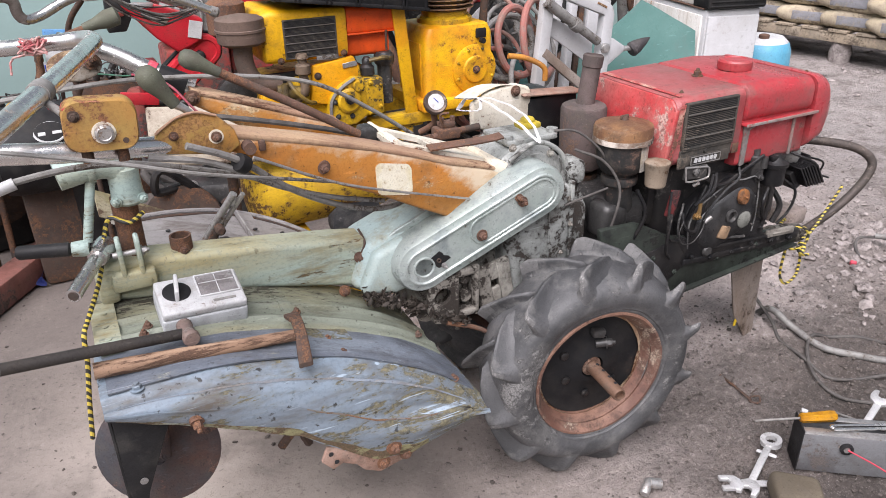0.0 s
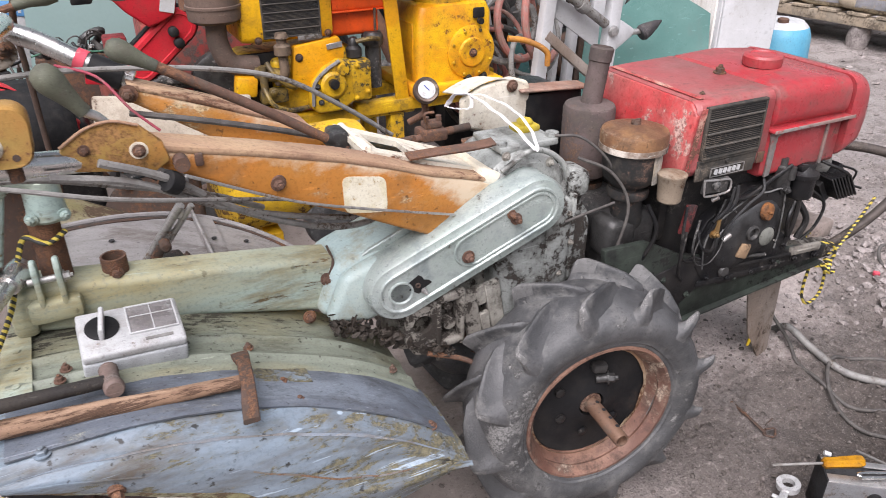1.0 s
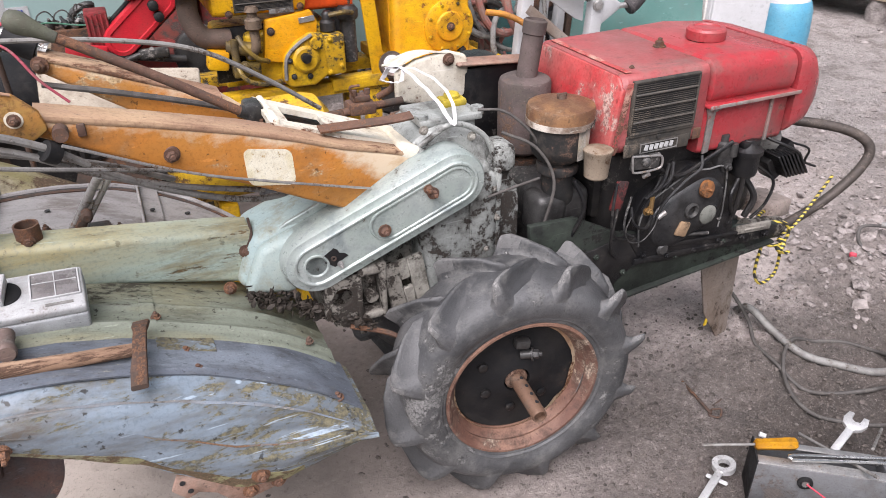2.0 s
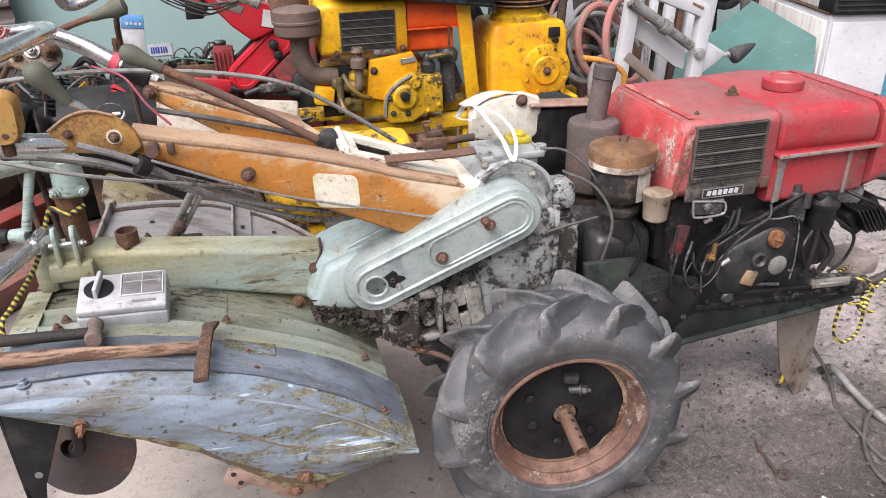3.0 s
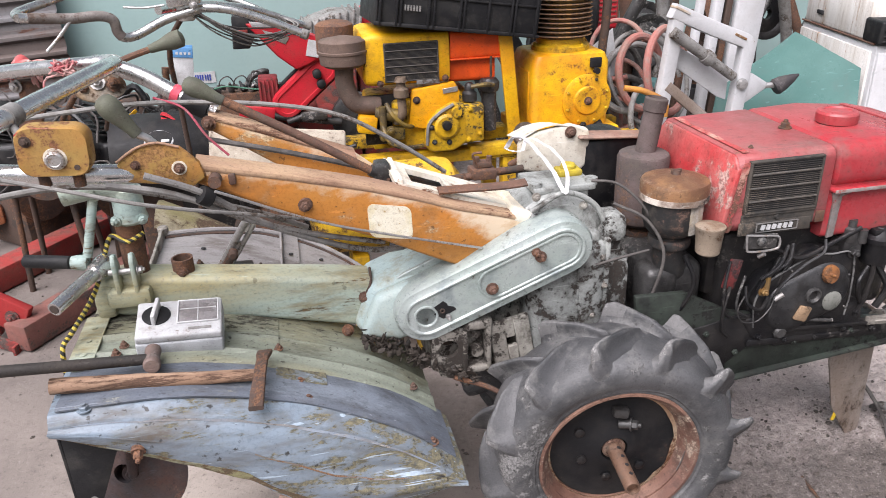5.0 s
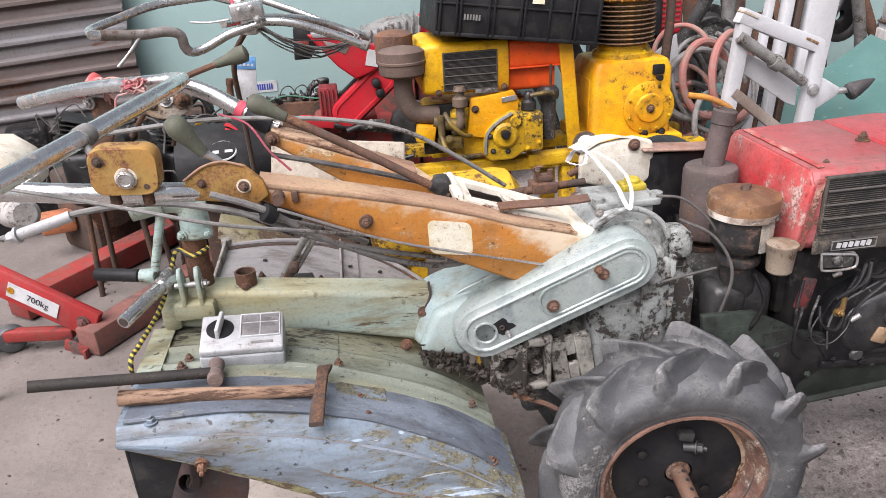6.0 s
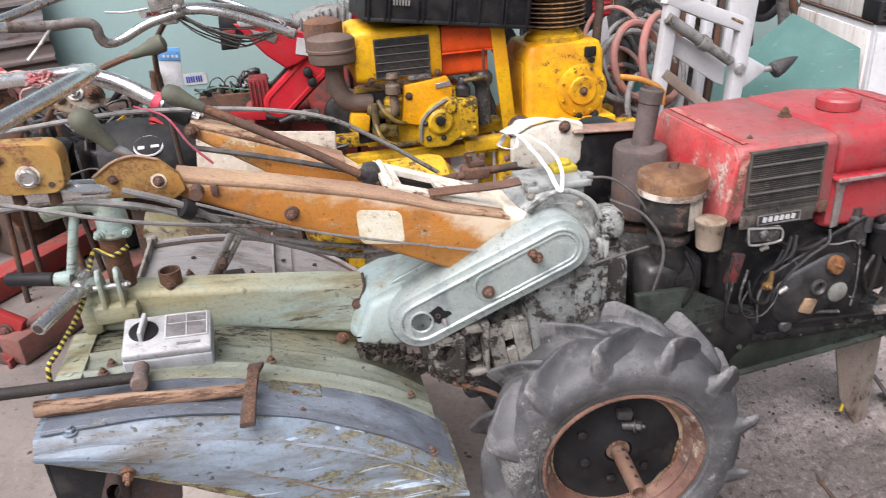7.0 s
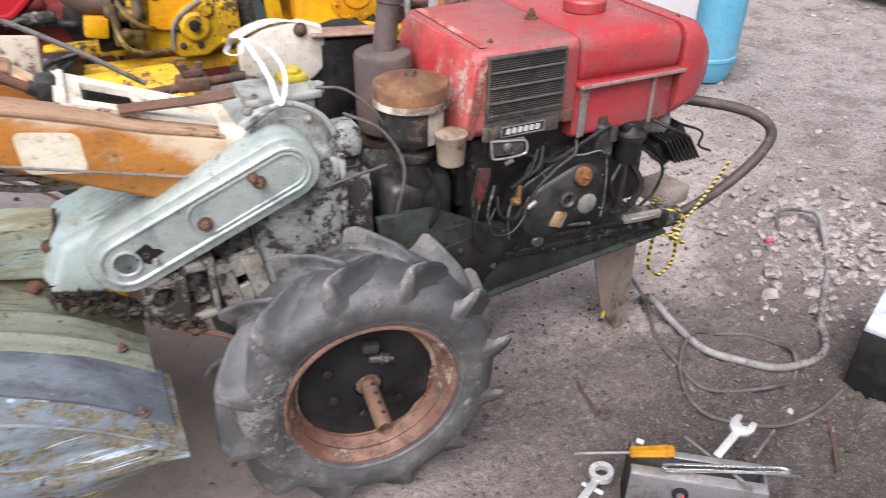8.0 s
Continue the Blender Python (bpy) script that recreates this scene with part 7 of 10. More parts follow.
def build_yellow_engine():
    t = thing("diesel_engine", "yellow and orange diesel engine on a yellow skid", "engine", at=Matrix.Translation((0, 1.62, 0)))
    body = part("crankcase", join(box((-0.06, 0.20, 0.60), (0.34, 0.34, 0.20), 0.02, 3), box((-0.26, 0.2, 0.62), (0.12, 0.24, 0.16), 0.02)), YELLOW_GREASY, t, "greasy yellow crankcase")
    hood_ = part("hood", loft([[p + Vector((0, 0, 0)) for p in ring_rect((x, 0.19, z), (0, 1, 0), (0, 0, 1), w, h, 0.025, 4)] for x, z, w, h in ((-0.335, 0.86, 0.32, 0.16), (-0.328, 0.86, 0.345, 0.185), (-0.30, 0.862, 0.352, 0.197), (-0.005, 0.858, 0.352, 0.19), (0.0, 0.858, 0.345, 0.182))]), YELLOW, t, "yellow engine hood")
    build_grille(hood_, -0.256, -0.045, 0.778, 0.925, 0.012, GRILLE)
    part("name_bar", box((-0.09, 0.008, 0.772), (0.09, 0.005, 0.016), 0.001), CABLE_GREY, hood_)
    for x, z in ((-0.275, 0.775), (-0.02, 0.78)):
        part("hood_bolt", bolt((x, 0.013, z), (0, -1, 0), 0.011, 0.008), RUST_DARK, hood_)
    part("lamp_patch", box((-0.337, 0.10, 0.90), (0.01, 0.05, 0.05), 0.004), CABLE_GREY, hood_)
    tank_ = part("fuel_tank", join(loft([ring_rect((x, 0.19, z), (0, 1, 0), (0, 0, 1), 0.33, h, 0.02, 4) for x, z, h in ((0.005, 0.895, 0.10), (0.012, 0.895, 0.108), (0.205, 0.89, 0.10), (0.215, 0.888, 0.09))]), loft([ring_rect((x, 0.20, 0.80), (0, 1, 0), (0, 0, 1), 0.30, 0.10, 0.02, 4) for x in (0.005, 0.19)]), box((0.11, 0.025, 0.845), (0.215, 0.012, 0.006), 0.002)), ORANGE_RED, t, "orange-red fuel tank")
    part("tank_clip", rod((0.165, 0.018, 0.77), (0.165, 0.015, 0.85), 0.005), RUST_DARK, tank_)
    part("side_plate", prism([(-0.175, 0.60), (-0.155, 0.745), (0.015, 0.765), (0.035, 0.725), (0.02, 0.60), (-0.10, 0.585)], "y", 0.0, 0.03, 0.006), worn("orange_yellow_paint", (0.70, 0.32, 0.006), None, (0.15, 0.1, 0.06), 0.16, 0.5, 0.35, 0.0, 9, 0.15, (0.3, 0.15, 0.02)), body, "orange-yellow side plate")
    part("plate_bolt", bolt((-0.14, -0.001, 0.705), (0, -1, 0), 0.012, 0.01), RUST_DARK, body)
    part("rating_plate", box((-0.005, -0.003, 0.735), (0.06, 0.004, 0.02), 0.001, 1, (0, -6, 0)), STEEL, body)
    part("gear_case", join(prism([(-0.115, 0.52), (-0.105, 0.61), (-0.06, 0.66), (0.0, 0.69), (0.05, 0.68), (0.06, 0.53), (0.0, 0.495), (-0.09, 0.495)], "y", -0.03, 0.05, 0.012, 3), lathe([(0.05, 0), (0.05, 0.012), (0.04, 0.02), (0.03, 0.02)], 26, pose(-0.03, -0.028, 0.60, 90)), lathe([(0.022, 0), (0.02, 0.02)], 16, pose(0.01, -0.03, 0.655, 90)), box((0.085, 0.0, 0.60), (0.08, 0.06, 0.15), 0.01)), YELLOW_GREASY, body, "yellow timing gear case")
    part("shaft_end", lathe([(0.018, 0), (0.018, 0.02), (0.01, 0.022)], 16, pose(-0.035, -0.05, 0.61, 90)), ENGINE, body)
    part("gasket_line", tube([(-0.11, -0.032, 0.53), (-0.10, -0.033, 0.61), (-0.055, -0.033, 0.655), (0.0, -0.033, 0.685)], 0.007, 6), CABLE_GREY, body)
    for x, z in ((0.065, 0.66), (0.11, 0.65), (0.105, 0.56), (0.06, 0.54), (-0.08, 0.54), (-0.09, 0.60), (0.02, 0.67), (-0.02, 0.535)):
        part("case_bolt", bolt((x, -0.033, z), (0, -1, 0), 0.009, 0.009), YELLOW_GREASY if x > 0 else ENGINE_GREY, body)
    part("breather", join(lathe([(0.022, 0), (0.03, 0.006), (0.03, 0.035), (0.018, 0.045), (0.018, 0.06), (0.026, 0.063), (0.02, 0.08)], 18, pose(-0.20, -0.01, 0.72)), tube([(-0.20, -0.01, 0.72), (-0.20, -0.01, 0.66), (-0.22, 0.02, 0.62)], 0.018, 10)), worn("brown_cup", (0.16, 0.115, 0.08), None, (0.1, 0.07, 0.05), 0.3), body)
    part("injector", join(lathe([(0.03, 0), (0.03, 0.03), (0.02, 0.04), (0.02, 0.06), (0.012, 0.07)], 14, pose(0.08, 0.03, 0.68)), lathe([(0.038, 0), (0.042, 0.01), (0.042, 0.035), (0.03, 0.05)], 18, pose(0.165, 0.05, 0.71)), lathe([(0.03, 0), (0.03, 0.16)], 16, pose(0.165, 0.05, 0.55))), ENGINE_GREY, body, "grey fuel filter")
    for pts in (((-0.26, 0.0, 0.70), (-0.24, -0.03, 0.66), (-0.20, -0.03, 0.62), (-0.16, 0, 0.60)), ((0.08, 0.0, 0.74), (0.13, -0.02, 0.75), (0.17, 0.0, 0.74)), ((-0.28, 0, 0.62), (-0.26, -0.04, 0.56), (-0.2, -0.04, 0.53), (-0.12, 0, 0.52))):
        part("pipe", tube(pts, 0.009, 8), GREASY_BROWN, body)
    part("pump_body", join(rod((-0.30, 0.03, 0.66), (-0.20, 0.01, 0.645), 0.026), rod((-0.275, 0.0, 0.60), (-0.275, 0.0, 0.69), 0.014), box((-0.24, 0.02, 0.575), (0.10, 0.05, 0.05), 0.01), bolt((-0.25, -0.02, 0.60), (0, -1, 0), 0.014, 0.014)), GREASY_BROWN, body, "greasy brown pump")
    part("dark_recess", box((-0.24, 0.075, 0.62), (0.20, 0.02, 0.20), 0.008), ENGINE, body)
    part("yellow_box", box((-0.335, 0.03, 0.62), (0.075, 0.06, 0.07), 0.01, 2, (0, 10, 0)), YELLOW, body)
    part("air_cleaner", join(lathe([(0.07, 0), (0.088, 0.012), (0.09, 0.03), (0.09, 0.05), (0.094, 0.052), (0.094, 0.06), (0.09, 0.062), (0.09, 0.095), (0.084, 0.10), (0.02, 0.112)], 30, pose(-0.405, 0.05, 0.845)), tube([(-0.405, 0.05, 0.85), (-0.405, 0.05, 0.77), (-0.37, 0.05, 0.70), (-0.28, 0.06, 0.68)], 0.036, 16)), worn("brown_metal_air_cleaner", (0.15, 0.105, 0.085), (0.12, 0.085, 0.07), (0.2, 0.12, 0.07), 0.25, 0.5, 0.55, 0.3, 9, 0.3), t, "brown metal air cleaner with bent pipe")
    part("muffler", rough(lathe([(0.06, 0), (0.075, 0.01), (0.075, 0.12), (0.06, 0.13)], 20, pose(-0.42, 0.2, 0.86)), 0.004, 20), RUST, t, "rusty muffler")
    part("skid_rail", join(box((-0.1, 0.06, 0.455), (0.85, 0.07, 0.05), 0.006), box((-0.1, 0.36, 0.455), (0.85, 0.07, 0.05), 0.006), box((-0.1, 0.25, 0.49), (0.40, 0.2, 0.03), 0.006)), YELLOW_GREASY, t, "greasy yellow skid rail")
    for x in (-0.45, 0.25):
        for y in (0.06, 0.36):
            part("skid_leg", box((x, y, 0.215), (0.06, 0.06, 0.43), 0.006), YELLOW_GREASY, t)
    part("brace", moved(box((0, 0, 0), (0.055, 0.012, 0.50), 0.003), pose(0.245, 0.02, 0.72, 0, -6, 0)), YELLOW, t, "yellow flat brace")


build_yellow_engine()


def build_crate():
    m = pose(0.02, 1.80, 0.948, -2, 8, 1)
    t = thing("plastic_crate", "black ribbed plastic crate on top of the yellow engine", "crate", at=m)
    W, D, H, th = 0.63, 0.42, 0.20, 0.008
    part("floor", box((0, 0, 0.006), (W - 0.02, D - 0.02, 0.012), 0.003), BLACK, t)
    for s in (-1, 1):
        part("long_wall", join(box((0, s * (D / 2 - th / 2), H / 2), (W - 0.02, th, H), 0.003)), BLACK, t)
        part("short_wall", box((s * (W / 2 - th / 2), 0, H / 2), (th, D, H), 0.003), BLACK, t)
        part("rim", join(box((0, s * (D / 2), H), (W + 0.02, 0.02, 0.016), 0.004)), BLACK, t)
    rib = part("rib", box((0, 0, 0), (0.008, 0.014, 0.19), 0.002), BLACK, t)
    xs = [-0.30, -0.24, -0.225, -0.12, -0.10, 0.0, 0.015, 0.11, 0.20, 0.215, 0.30]
    for i, x in enumerate(xs):
        mm = Matrix.Translation((x, -D / 2 - 0.005, 0.10))
        if i == 0:
            rib.matrix_basis = mm
        else:
            again(rib, mm)
    part("band", join(box((0, -D / 2 - 0.003, 0.115), (W, 0.008, 0.008), 0.002), box((0, -D / 2 - 0.003, 0.008), (W + 0.01, 0.012, 0.014), 0.003)), BLACK, t)
    part("paper_tag", box((0.06, -D / 2 - 0.0105, 0.145), (0.045, 0.002, 0.02), 0), LABEL_WHITE, t)
    part("moulded_mark", join(*[box((-0.21 + 0.011 * i, -D / 2 - 0.0105, 0.072), (0.006, 0.003, 0.02), 0) for i in range(6)]), CABLE_GREY, t)


build_crate()


def build_compressor():
    t = thing("air_compressor", "yellow piston air compressor with rusty cooling fins", "compressor", at=Matrix.Translation((0.50, 1.62, 0)))
    cc = part("crankcase", join(loft([ring_rect((0, 0.15, z), (1, 0, 0), (0, 1, 0), w, d, 0.03, 4) for z, w, d in ((0.50, 0.38, 0.34), (0.53, 0.38, 0.34), (0.54, 0.335, 0.30), (0.80, 0.325, 0.29), (0.832, 0.30, 0.27), (0.838, 0.28, 0.25))]), box((0, 0.15, 0.52), (0.40, 0.38, 0.045), 0.008)), YELLOW_OLD, t, "yellow cast crankcase")
    part("bearing_cover", join(lathe([(0.105, 0), (0.105, 0.010), (0.098, 0.014), (0.06, 0.016), (0.055, 0.024), (0.048, 0.026), (0.03, 0.02), (0.012, 0.022)], 40, pose(0.065, 0.004, 0.65, 90))), YELLOW_OLD, cc, "round yellow bearing cover")
    part("cover_nut", bolt((0.065, -0.018, 0.65), (0, -1, 0), 0.014, 0.014), RUST, cc)
    for i in range(8):
        a = radians(45 * i + 22)
        part("cover_bolt", bolt((0.065 + 0.09 * math.cos(a), -0.008, 0.65 + 0.09 * math.sin(a)), (0, -1, 0), 0.008, 0.008), YELLOW_GREASY, cc)
    part("side_panel", box((-0.166, 0.15, 0.67), (0.008, 0.2, 0.2), 0.003), YELLOW, cc)
    part("breather_cap", join(box((0.095, -0.005, 0.80), (0.05, 0.012, 0.04), 0.006), lathe([(0.012, 0), (0.012, 0.02)], 10, pose(0.095, -0.01, 0.77, 90))), DISC_BLACK, cc)
    for p in ((0.05, -0.002, 0.55), (0.12, -0.002, 0.545)):
        part("drain_plug", bolt(p, (0, -1, 0), 0.016, 0.02), ENGINE, cc)
    part("cylinder_flange", join(lathe([(0.12, 0), (0.12, 0.02), (0.10, 0.03), (0.10, 0.05)], 30, pose(0, 0.15, 0.836)), *[bolt((0.11 * math.cos(a), 0.15 + 0.11 * math.sin(a), 0.856), (0, 0, 1), 0.01, 0.01) for a in np.arange(0, 6.2, 1.05)]), YELLOW_GREASY, cc)
    finmat = worn("rusty_orange_fins", (0.26, 0.125, 0.06), (0.34, 0.20, 0.06), (0.15, 0.10, 0.07), 0.45, 0.6, 0.65, 0.1, 9, 0.35)
    cyl = part("cylinder", lathe([(0.095, 0), (0.095, 0.17)], 30, pose(0, 0.15, 0.88)), finmat, t, "rusty finned cylinder")
    fin = part("fin", lathe([(0.09, 0), (0.125, 0.002), (0.128, 0.004), (0.125, 0.006), (0.09, 0.008)], 34), finmat, cyl)
    for i in range(9):
        mm = Matrix.Translation((0, 0.15, 0.895 + 0.0175 * i))
        if i == 0:
            fin.matrix_basis = mm
        else:
            again(fin, mm)
    part("cylinder_head", join(lathe([(0.12, 0), (0.13, 0.008), (0.13, 0.06), (0.10, 0.075)], 30, pose(0, 0.15, 1.055)), *[box((0.125 * math.cos(a), 0.15 + 0.125 * math.sin(a), 1.085), (0.012, 0.03, 0.055), 0.003, 1, (0, 0, math.degrees(a) + 90)) for a in np.arange(0, 6.2, 0.33)]), worn("yellow_rust_head", (0.50, 0.26, 0.02), (0.42, 0.16, 0.02), (0.22, 0.1, 0.05), 0.5, 0.5, 0.5, 0.0, 9, 0.3), t, "yellow and rusty ribbed cylinder head")
    part("intake_filter", lathe([(0.05, 0), (0.055, 0.01), (0.055, 0.05), (0.045, 0.07)], 20, pose(-0.13, 0.13, 1.10, 0, -90, 0)), YELLOW_GREASY, t)
    part("delivery_pipe", tube([(0.125, 0.12, 1.09), (0.17, 0.1, 1.06), (0.175, 0.1, 0.95), (0.165, 0.1, 0.80), (0.18, 0.12, 0.62)], 0.018, 12), RUST_DARK, t, "dark delivery pipe")
    part("mount_rail", join(box((-0.05, 0.04, 0.47), (0.75, 0.06, 0.05), 0.006), box((-0.05, 0.28, 0.47), (0.75, 0.06, 0.05), 0.006)), YELLOW_GREASY, t)
    tank_ = part("air_tank", lathe([(0.02, -0.29), (0.10, -0.275), (0.145, -0.24), (0.155, -0.20), (0.155, 0.20), (0.145, 0.24), (0.10, 0.275), (0.02, 0.29)], 34, pose(-0.86, -0.62, 0.53, 0, 90, 3) @ Matrix.Scale(0.86, 4)), worn("yellow_tank_rust_spots", (0.58, 0.36, 0.02), (0.5, 0.3, 0.03), (0.14, 0.07, 0.035), 0.4, 0.5, 0.4, 0.0, 9, 0.25, (0.25, 0.14, 0.03)), t, "yellow air tank with rust spots")
    for x, y in ((-0.96, -0.62), (-0.76, -0.62)):
        part("tank_leg", box((x, y, 0.20), (0.05, 0.2, 0.40), 0.006), YELLOW_GREASY, tank_)
    part("tank_wheel", join(lathe([(0.03, -0.02), (0.06, -0.022), (0.088, -0.018), (0.092, 0), (0.088, 0.018), (0.06, 0.022), (0.03, 0.02)], 30, pose(-0.782, -0.71, 0.41, 90, 0, 8)), ), RUBBER, tank_, "small black rubber wheel")
    g = part("pressure_gauge", lathe([(0.036, 0), (0.044, 0.004), (0.044, 0.022), (0.040, 0.027), (0.031, 0.024)], 28, pose(-0.33, -0.40, 0.645, 62, 0, -10)), worn("dull_gauge_case", (0.16, 0.12, 0.10), None, (0.1, 0.08, 0.06), 0.3, 0.5, 0.35, 0.7), t, "round pressure gauge")
    part("gauge_face", lathe([(0.030, 0), (0.030, 0.0015)], 26, pose(-0.33, -0.40, 0.645, 62, 0, -10) @ Matrix.Translation((0, 0, 0.0245))), WHITE_PLASTIC, g)
    part("gauge_needle", moved(box((0, 0.006, 0.0275), (0.003, 0.024, 0.001), 0, 1, (0, 0, 40)), pose(-0.33, -0.40, 0.645, 62, 0, -10)), INK_BLUE, g)
    part("gauge_pipe", tube([(-0.33, -0.39, 0.61), (-0.32, -0.37, 0.56), (-0.36, -0.33, 0.52)], 0.012, 10), RUST, t)


build_compressor()


def build_lift():
    """The white fork lift frame."""
    t = thing("hand_stacker", "white painted hand stacker with lifting frame", "lift truck", at=Matrix.Translation((0, 1.60, 0)))
    def strap(pts, w, d):
        """A flat bar bent on edge along points in the plane of the frame."""
        line = [Vector(p) for p in pts]
        rings = []
        for k, p in enumerate(line):
            t_ = (line[min(k + 1, len(line) - 1)] - line[max(k - 1, 0)]).normalized()
            rings.append(ring_rect(p, Vector((t_.z, 0, -t_.x)), Vector((0, 1, 0)), w, d, 0.006, 2))
        return loft(rings)

    corner = [Vector((1.213 + 0.04 * math.sin(radians(a)), 0, 0.815 + 0.04 * math.cos(radians(a)))) for a in (26, 45, 64, 84)]
    part("frame_post", strap([(0.85, 0, 0.13), (0.885, 0, 0.55), (0.925, 0, 0.955), (0.928, 0, 0.975)], 0.055, 0.045), WHITE, t)
    part("frame_hoop", strap([(0.90, 0, 0.985), (0.93, 0, 0.972), (1.08, 0, 0.908)] + corner + [(1.248, 0, 0.76), (1.238, 0, 0.60), (1.20, 0, 0.13)], 0.058, 0.05), WHITE, t, "white bent hoop with rusty corners")
    for c_, s_ in (((0.935, -0.002, 0.985), (0.07, 0.053, 0.010)), ((1.205, -0.002, 0.868), (0.06, 0.053, 0.010))):
        part("rust_patch", box(c_, s_, 0.002, 1, (0, 25, 0)), worn("yellow_rust_stain", (0.34, 0.25, 0.16), (0.42, 0.38, 0.33), (0.25, 0.13, 0.06), 0.4) if "yellow_rust_stain" not in bpy.data.materials else bpy.data.materials["yellow_rust_stain"], t)
    part("cross_plate", prism([(0.92, 0.856), (1.20, 0.706), (1.20, 0.60), (1.16, 0.615), (0.92, 0.775)], "y", 0.02, 0.034, 0.003), WHITE, t, "white slanting cross plate")
    part("lower_bar", strap([(0.90, -0.01, 0.69), (1.14, -0.01, 0.50)], 0.042, 0.03), STAND_PLATE, t)
    part("hydraulic_ram", join(rod((0.90, -0.03, 0.902), (1.19, -0.03, 0.708), 0.020), rod((0.895, -0.03, 0.906), (1.057, -0.03, 0.798), 0.023), lathe([(0.029, 0), (0.031, 0.01), (0.029, 0.04)], 16, along((1.045, -0.03, 0.806), (1.08, -0.03, 0.782)))), CABLE_GREY, t, "grey ram rod")
    part("pivot_bolt", lathe([(0.024, 0), (0.024, 0.006), (0.019, 0.008), (0.019, 0.018), (0.010, 0.020)], 20, pose(1.236, -0.025, 0.674, 90)), STEEL, t, "zinc pivot bolt")
    part("mast", join(moved(box((0, 0, 0), (0.135, 0.05, 1.5), 0.008), pose(1.39, 0.25, 0.75, 0, 4, 0))), WHITE, t, "tall white mast channel")
    part("mast_rail", join(moved(box((0, 0, 0), (0.04, 0.05, 1.5), 0.006), pose(1.235, 0.25, 0.75, 0, 4, 0)), moved(box((0, 0, 0), (0.03, 0.04, 1.5), 0.006), pose(1.165, 0.27, 0.75, 0, 4, 0))), WHITE, t)
    part("chain", moved(box((0, 0, 0), (0.03, 0.02, 1.5), 0.004), pose(1.285, 0.24, 0.75, 0, 4, 0)), RUST_DARK, t)
    part("side_arm", prism([(1.255, 0.72), (1.29, 0.712), (1.365, 0.668), (1.36, 0.64), (1.27, 0.585), (1.25, 0.60)], "y", -0.015, 0.02, 0.005), WHITE, t)
    part("handle_pin", rod((1.35, -0.0, 0.652), (1.43, -0.01, 0.655), 0.013), STEEL, t)
    part("pin_cone", lathe([(0.030, 0), (0.036, 0.01), (0.032, 0.04), (0.018, 0.085), (0.004, 0.115)], 18, along((1.405, -0.01, 0.642), (1.51, -0.02, 0.694))), worn("dark_rubber_cone", (0.035, 0.032, 0.034), None, (0.1, 0.09, 0.09), 0.2), t, "dark rubber cone")
    part("base_leg", join(box((0.92, 0.0, 0.07), (0.08, 0.6, 0.12), 0.01), box((1.3, 0.0, 0.07), (0.08, 0.6, 0.12), 0.01), box((1.1, 0.2, 0.08), (0.45, 0.08, 0.10), 0.01)), WHITE, t)


build_lift()

# sheet, cabinet, drum beyond the tractor's engine
single("plastic_sheet", sheet(lambda u, v: (1.27 + 0.60 * u, 1.76 - 0.20 * u + 0.09 * v - 0.02 * math.sin(u * 3), 0.005 + (0.84 - 0.33 * max(0, u - 0.5) - 0.56 * max(0, 0.5 - u)) * v + 0.010 * noise.noise(Vector((u * 4, v * 4, 0)))), 24, 16, 0.004), TEAL_SHEET, "green translucent plastic sheet leaning against a white cabinet", "plastic sheet")


def build_cabinet():
    t = thing("metal_cabinet", "white rust-streaked metal cabinet with a black vent cap", "cabinet", at=pose(1.905, 1.62, 0, 0, 0, -15.4))
    body = part("body", box((0.148, 0.41, 0.41), (0.30, 0.82, 0.74), 0.010), WHITE, t)
    part("foot", box((0.148, 0.41, 0.02), (0.28, 0.78, 0.04), 0.004), BLACK, t)
    part("front_panel", box((0.148, -0.006, 0.40), (0.285, 0.016, 0.70), 0.008, 3), WHITE, body, "white front panel")
    part("side_panel", box((-0.006, 0.42, 0.40), (0.014, 0.78, 0.70), 0.006), CABINET_SIDE, body, "beige-white rust-streaked side panel")
    part("lid", box((0.148, 0.46, 0.87), (0.296, 0.70, 0.17), 0.012), CABINET_SIDE, t, "raised white lid")
    part("trim_strip", box((-0.004, 0.42, 0.783), (0.012, 0.80, 0.008), 0.002), RUST, t, "rusty seam strip")
    v = part("vent_cap", box((0.148, 0.05, 0.835), (0.32, 0.16, 0.10), 0.012, 3), BLACK, t, "black slatted vent cap")
    for i in range(3):
        part("vent_slat", box((0.148, -0.032, 0.80 + 0.022 * i), (0.29, 0.008, 0.007), 0.002), BLACK, v)
    part("side_slot", box((-0.004, 0.62, 0.845), (0.01, 0.07, 0.02), 0.003), INK, t)


# brighter than the front's white: light on the left side is in this colour
CABINET_SIDE = worn("yellowed_rust_streaked_lit_white", (0.62, 0.60, 0.57), (0.56, 0.53, 0.49), (0.36, 0.20, 0.10), 0.2, 0.55, 0.5, 0.0, 5, 0.35, (0.27, 0.21, 0.15), (1, 2.2, 0.3), bump=0.05, speck=0.3)
build_cabinet()


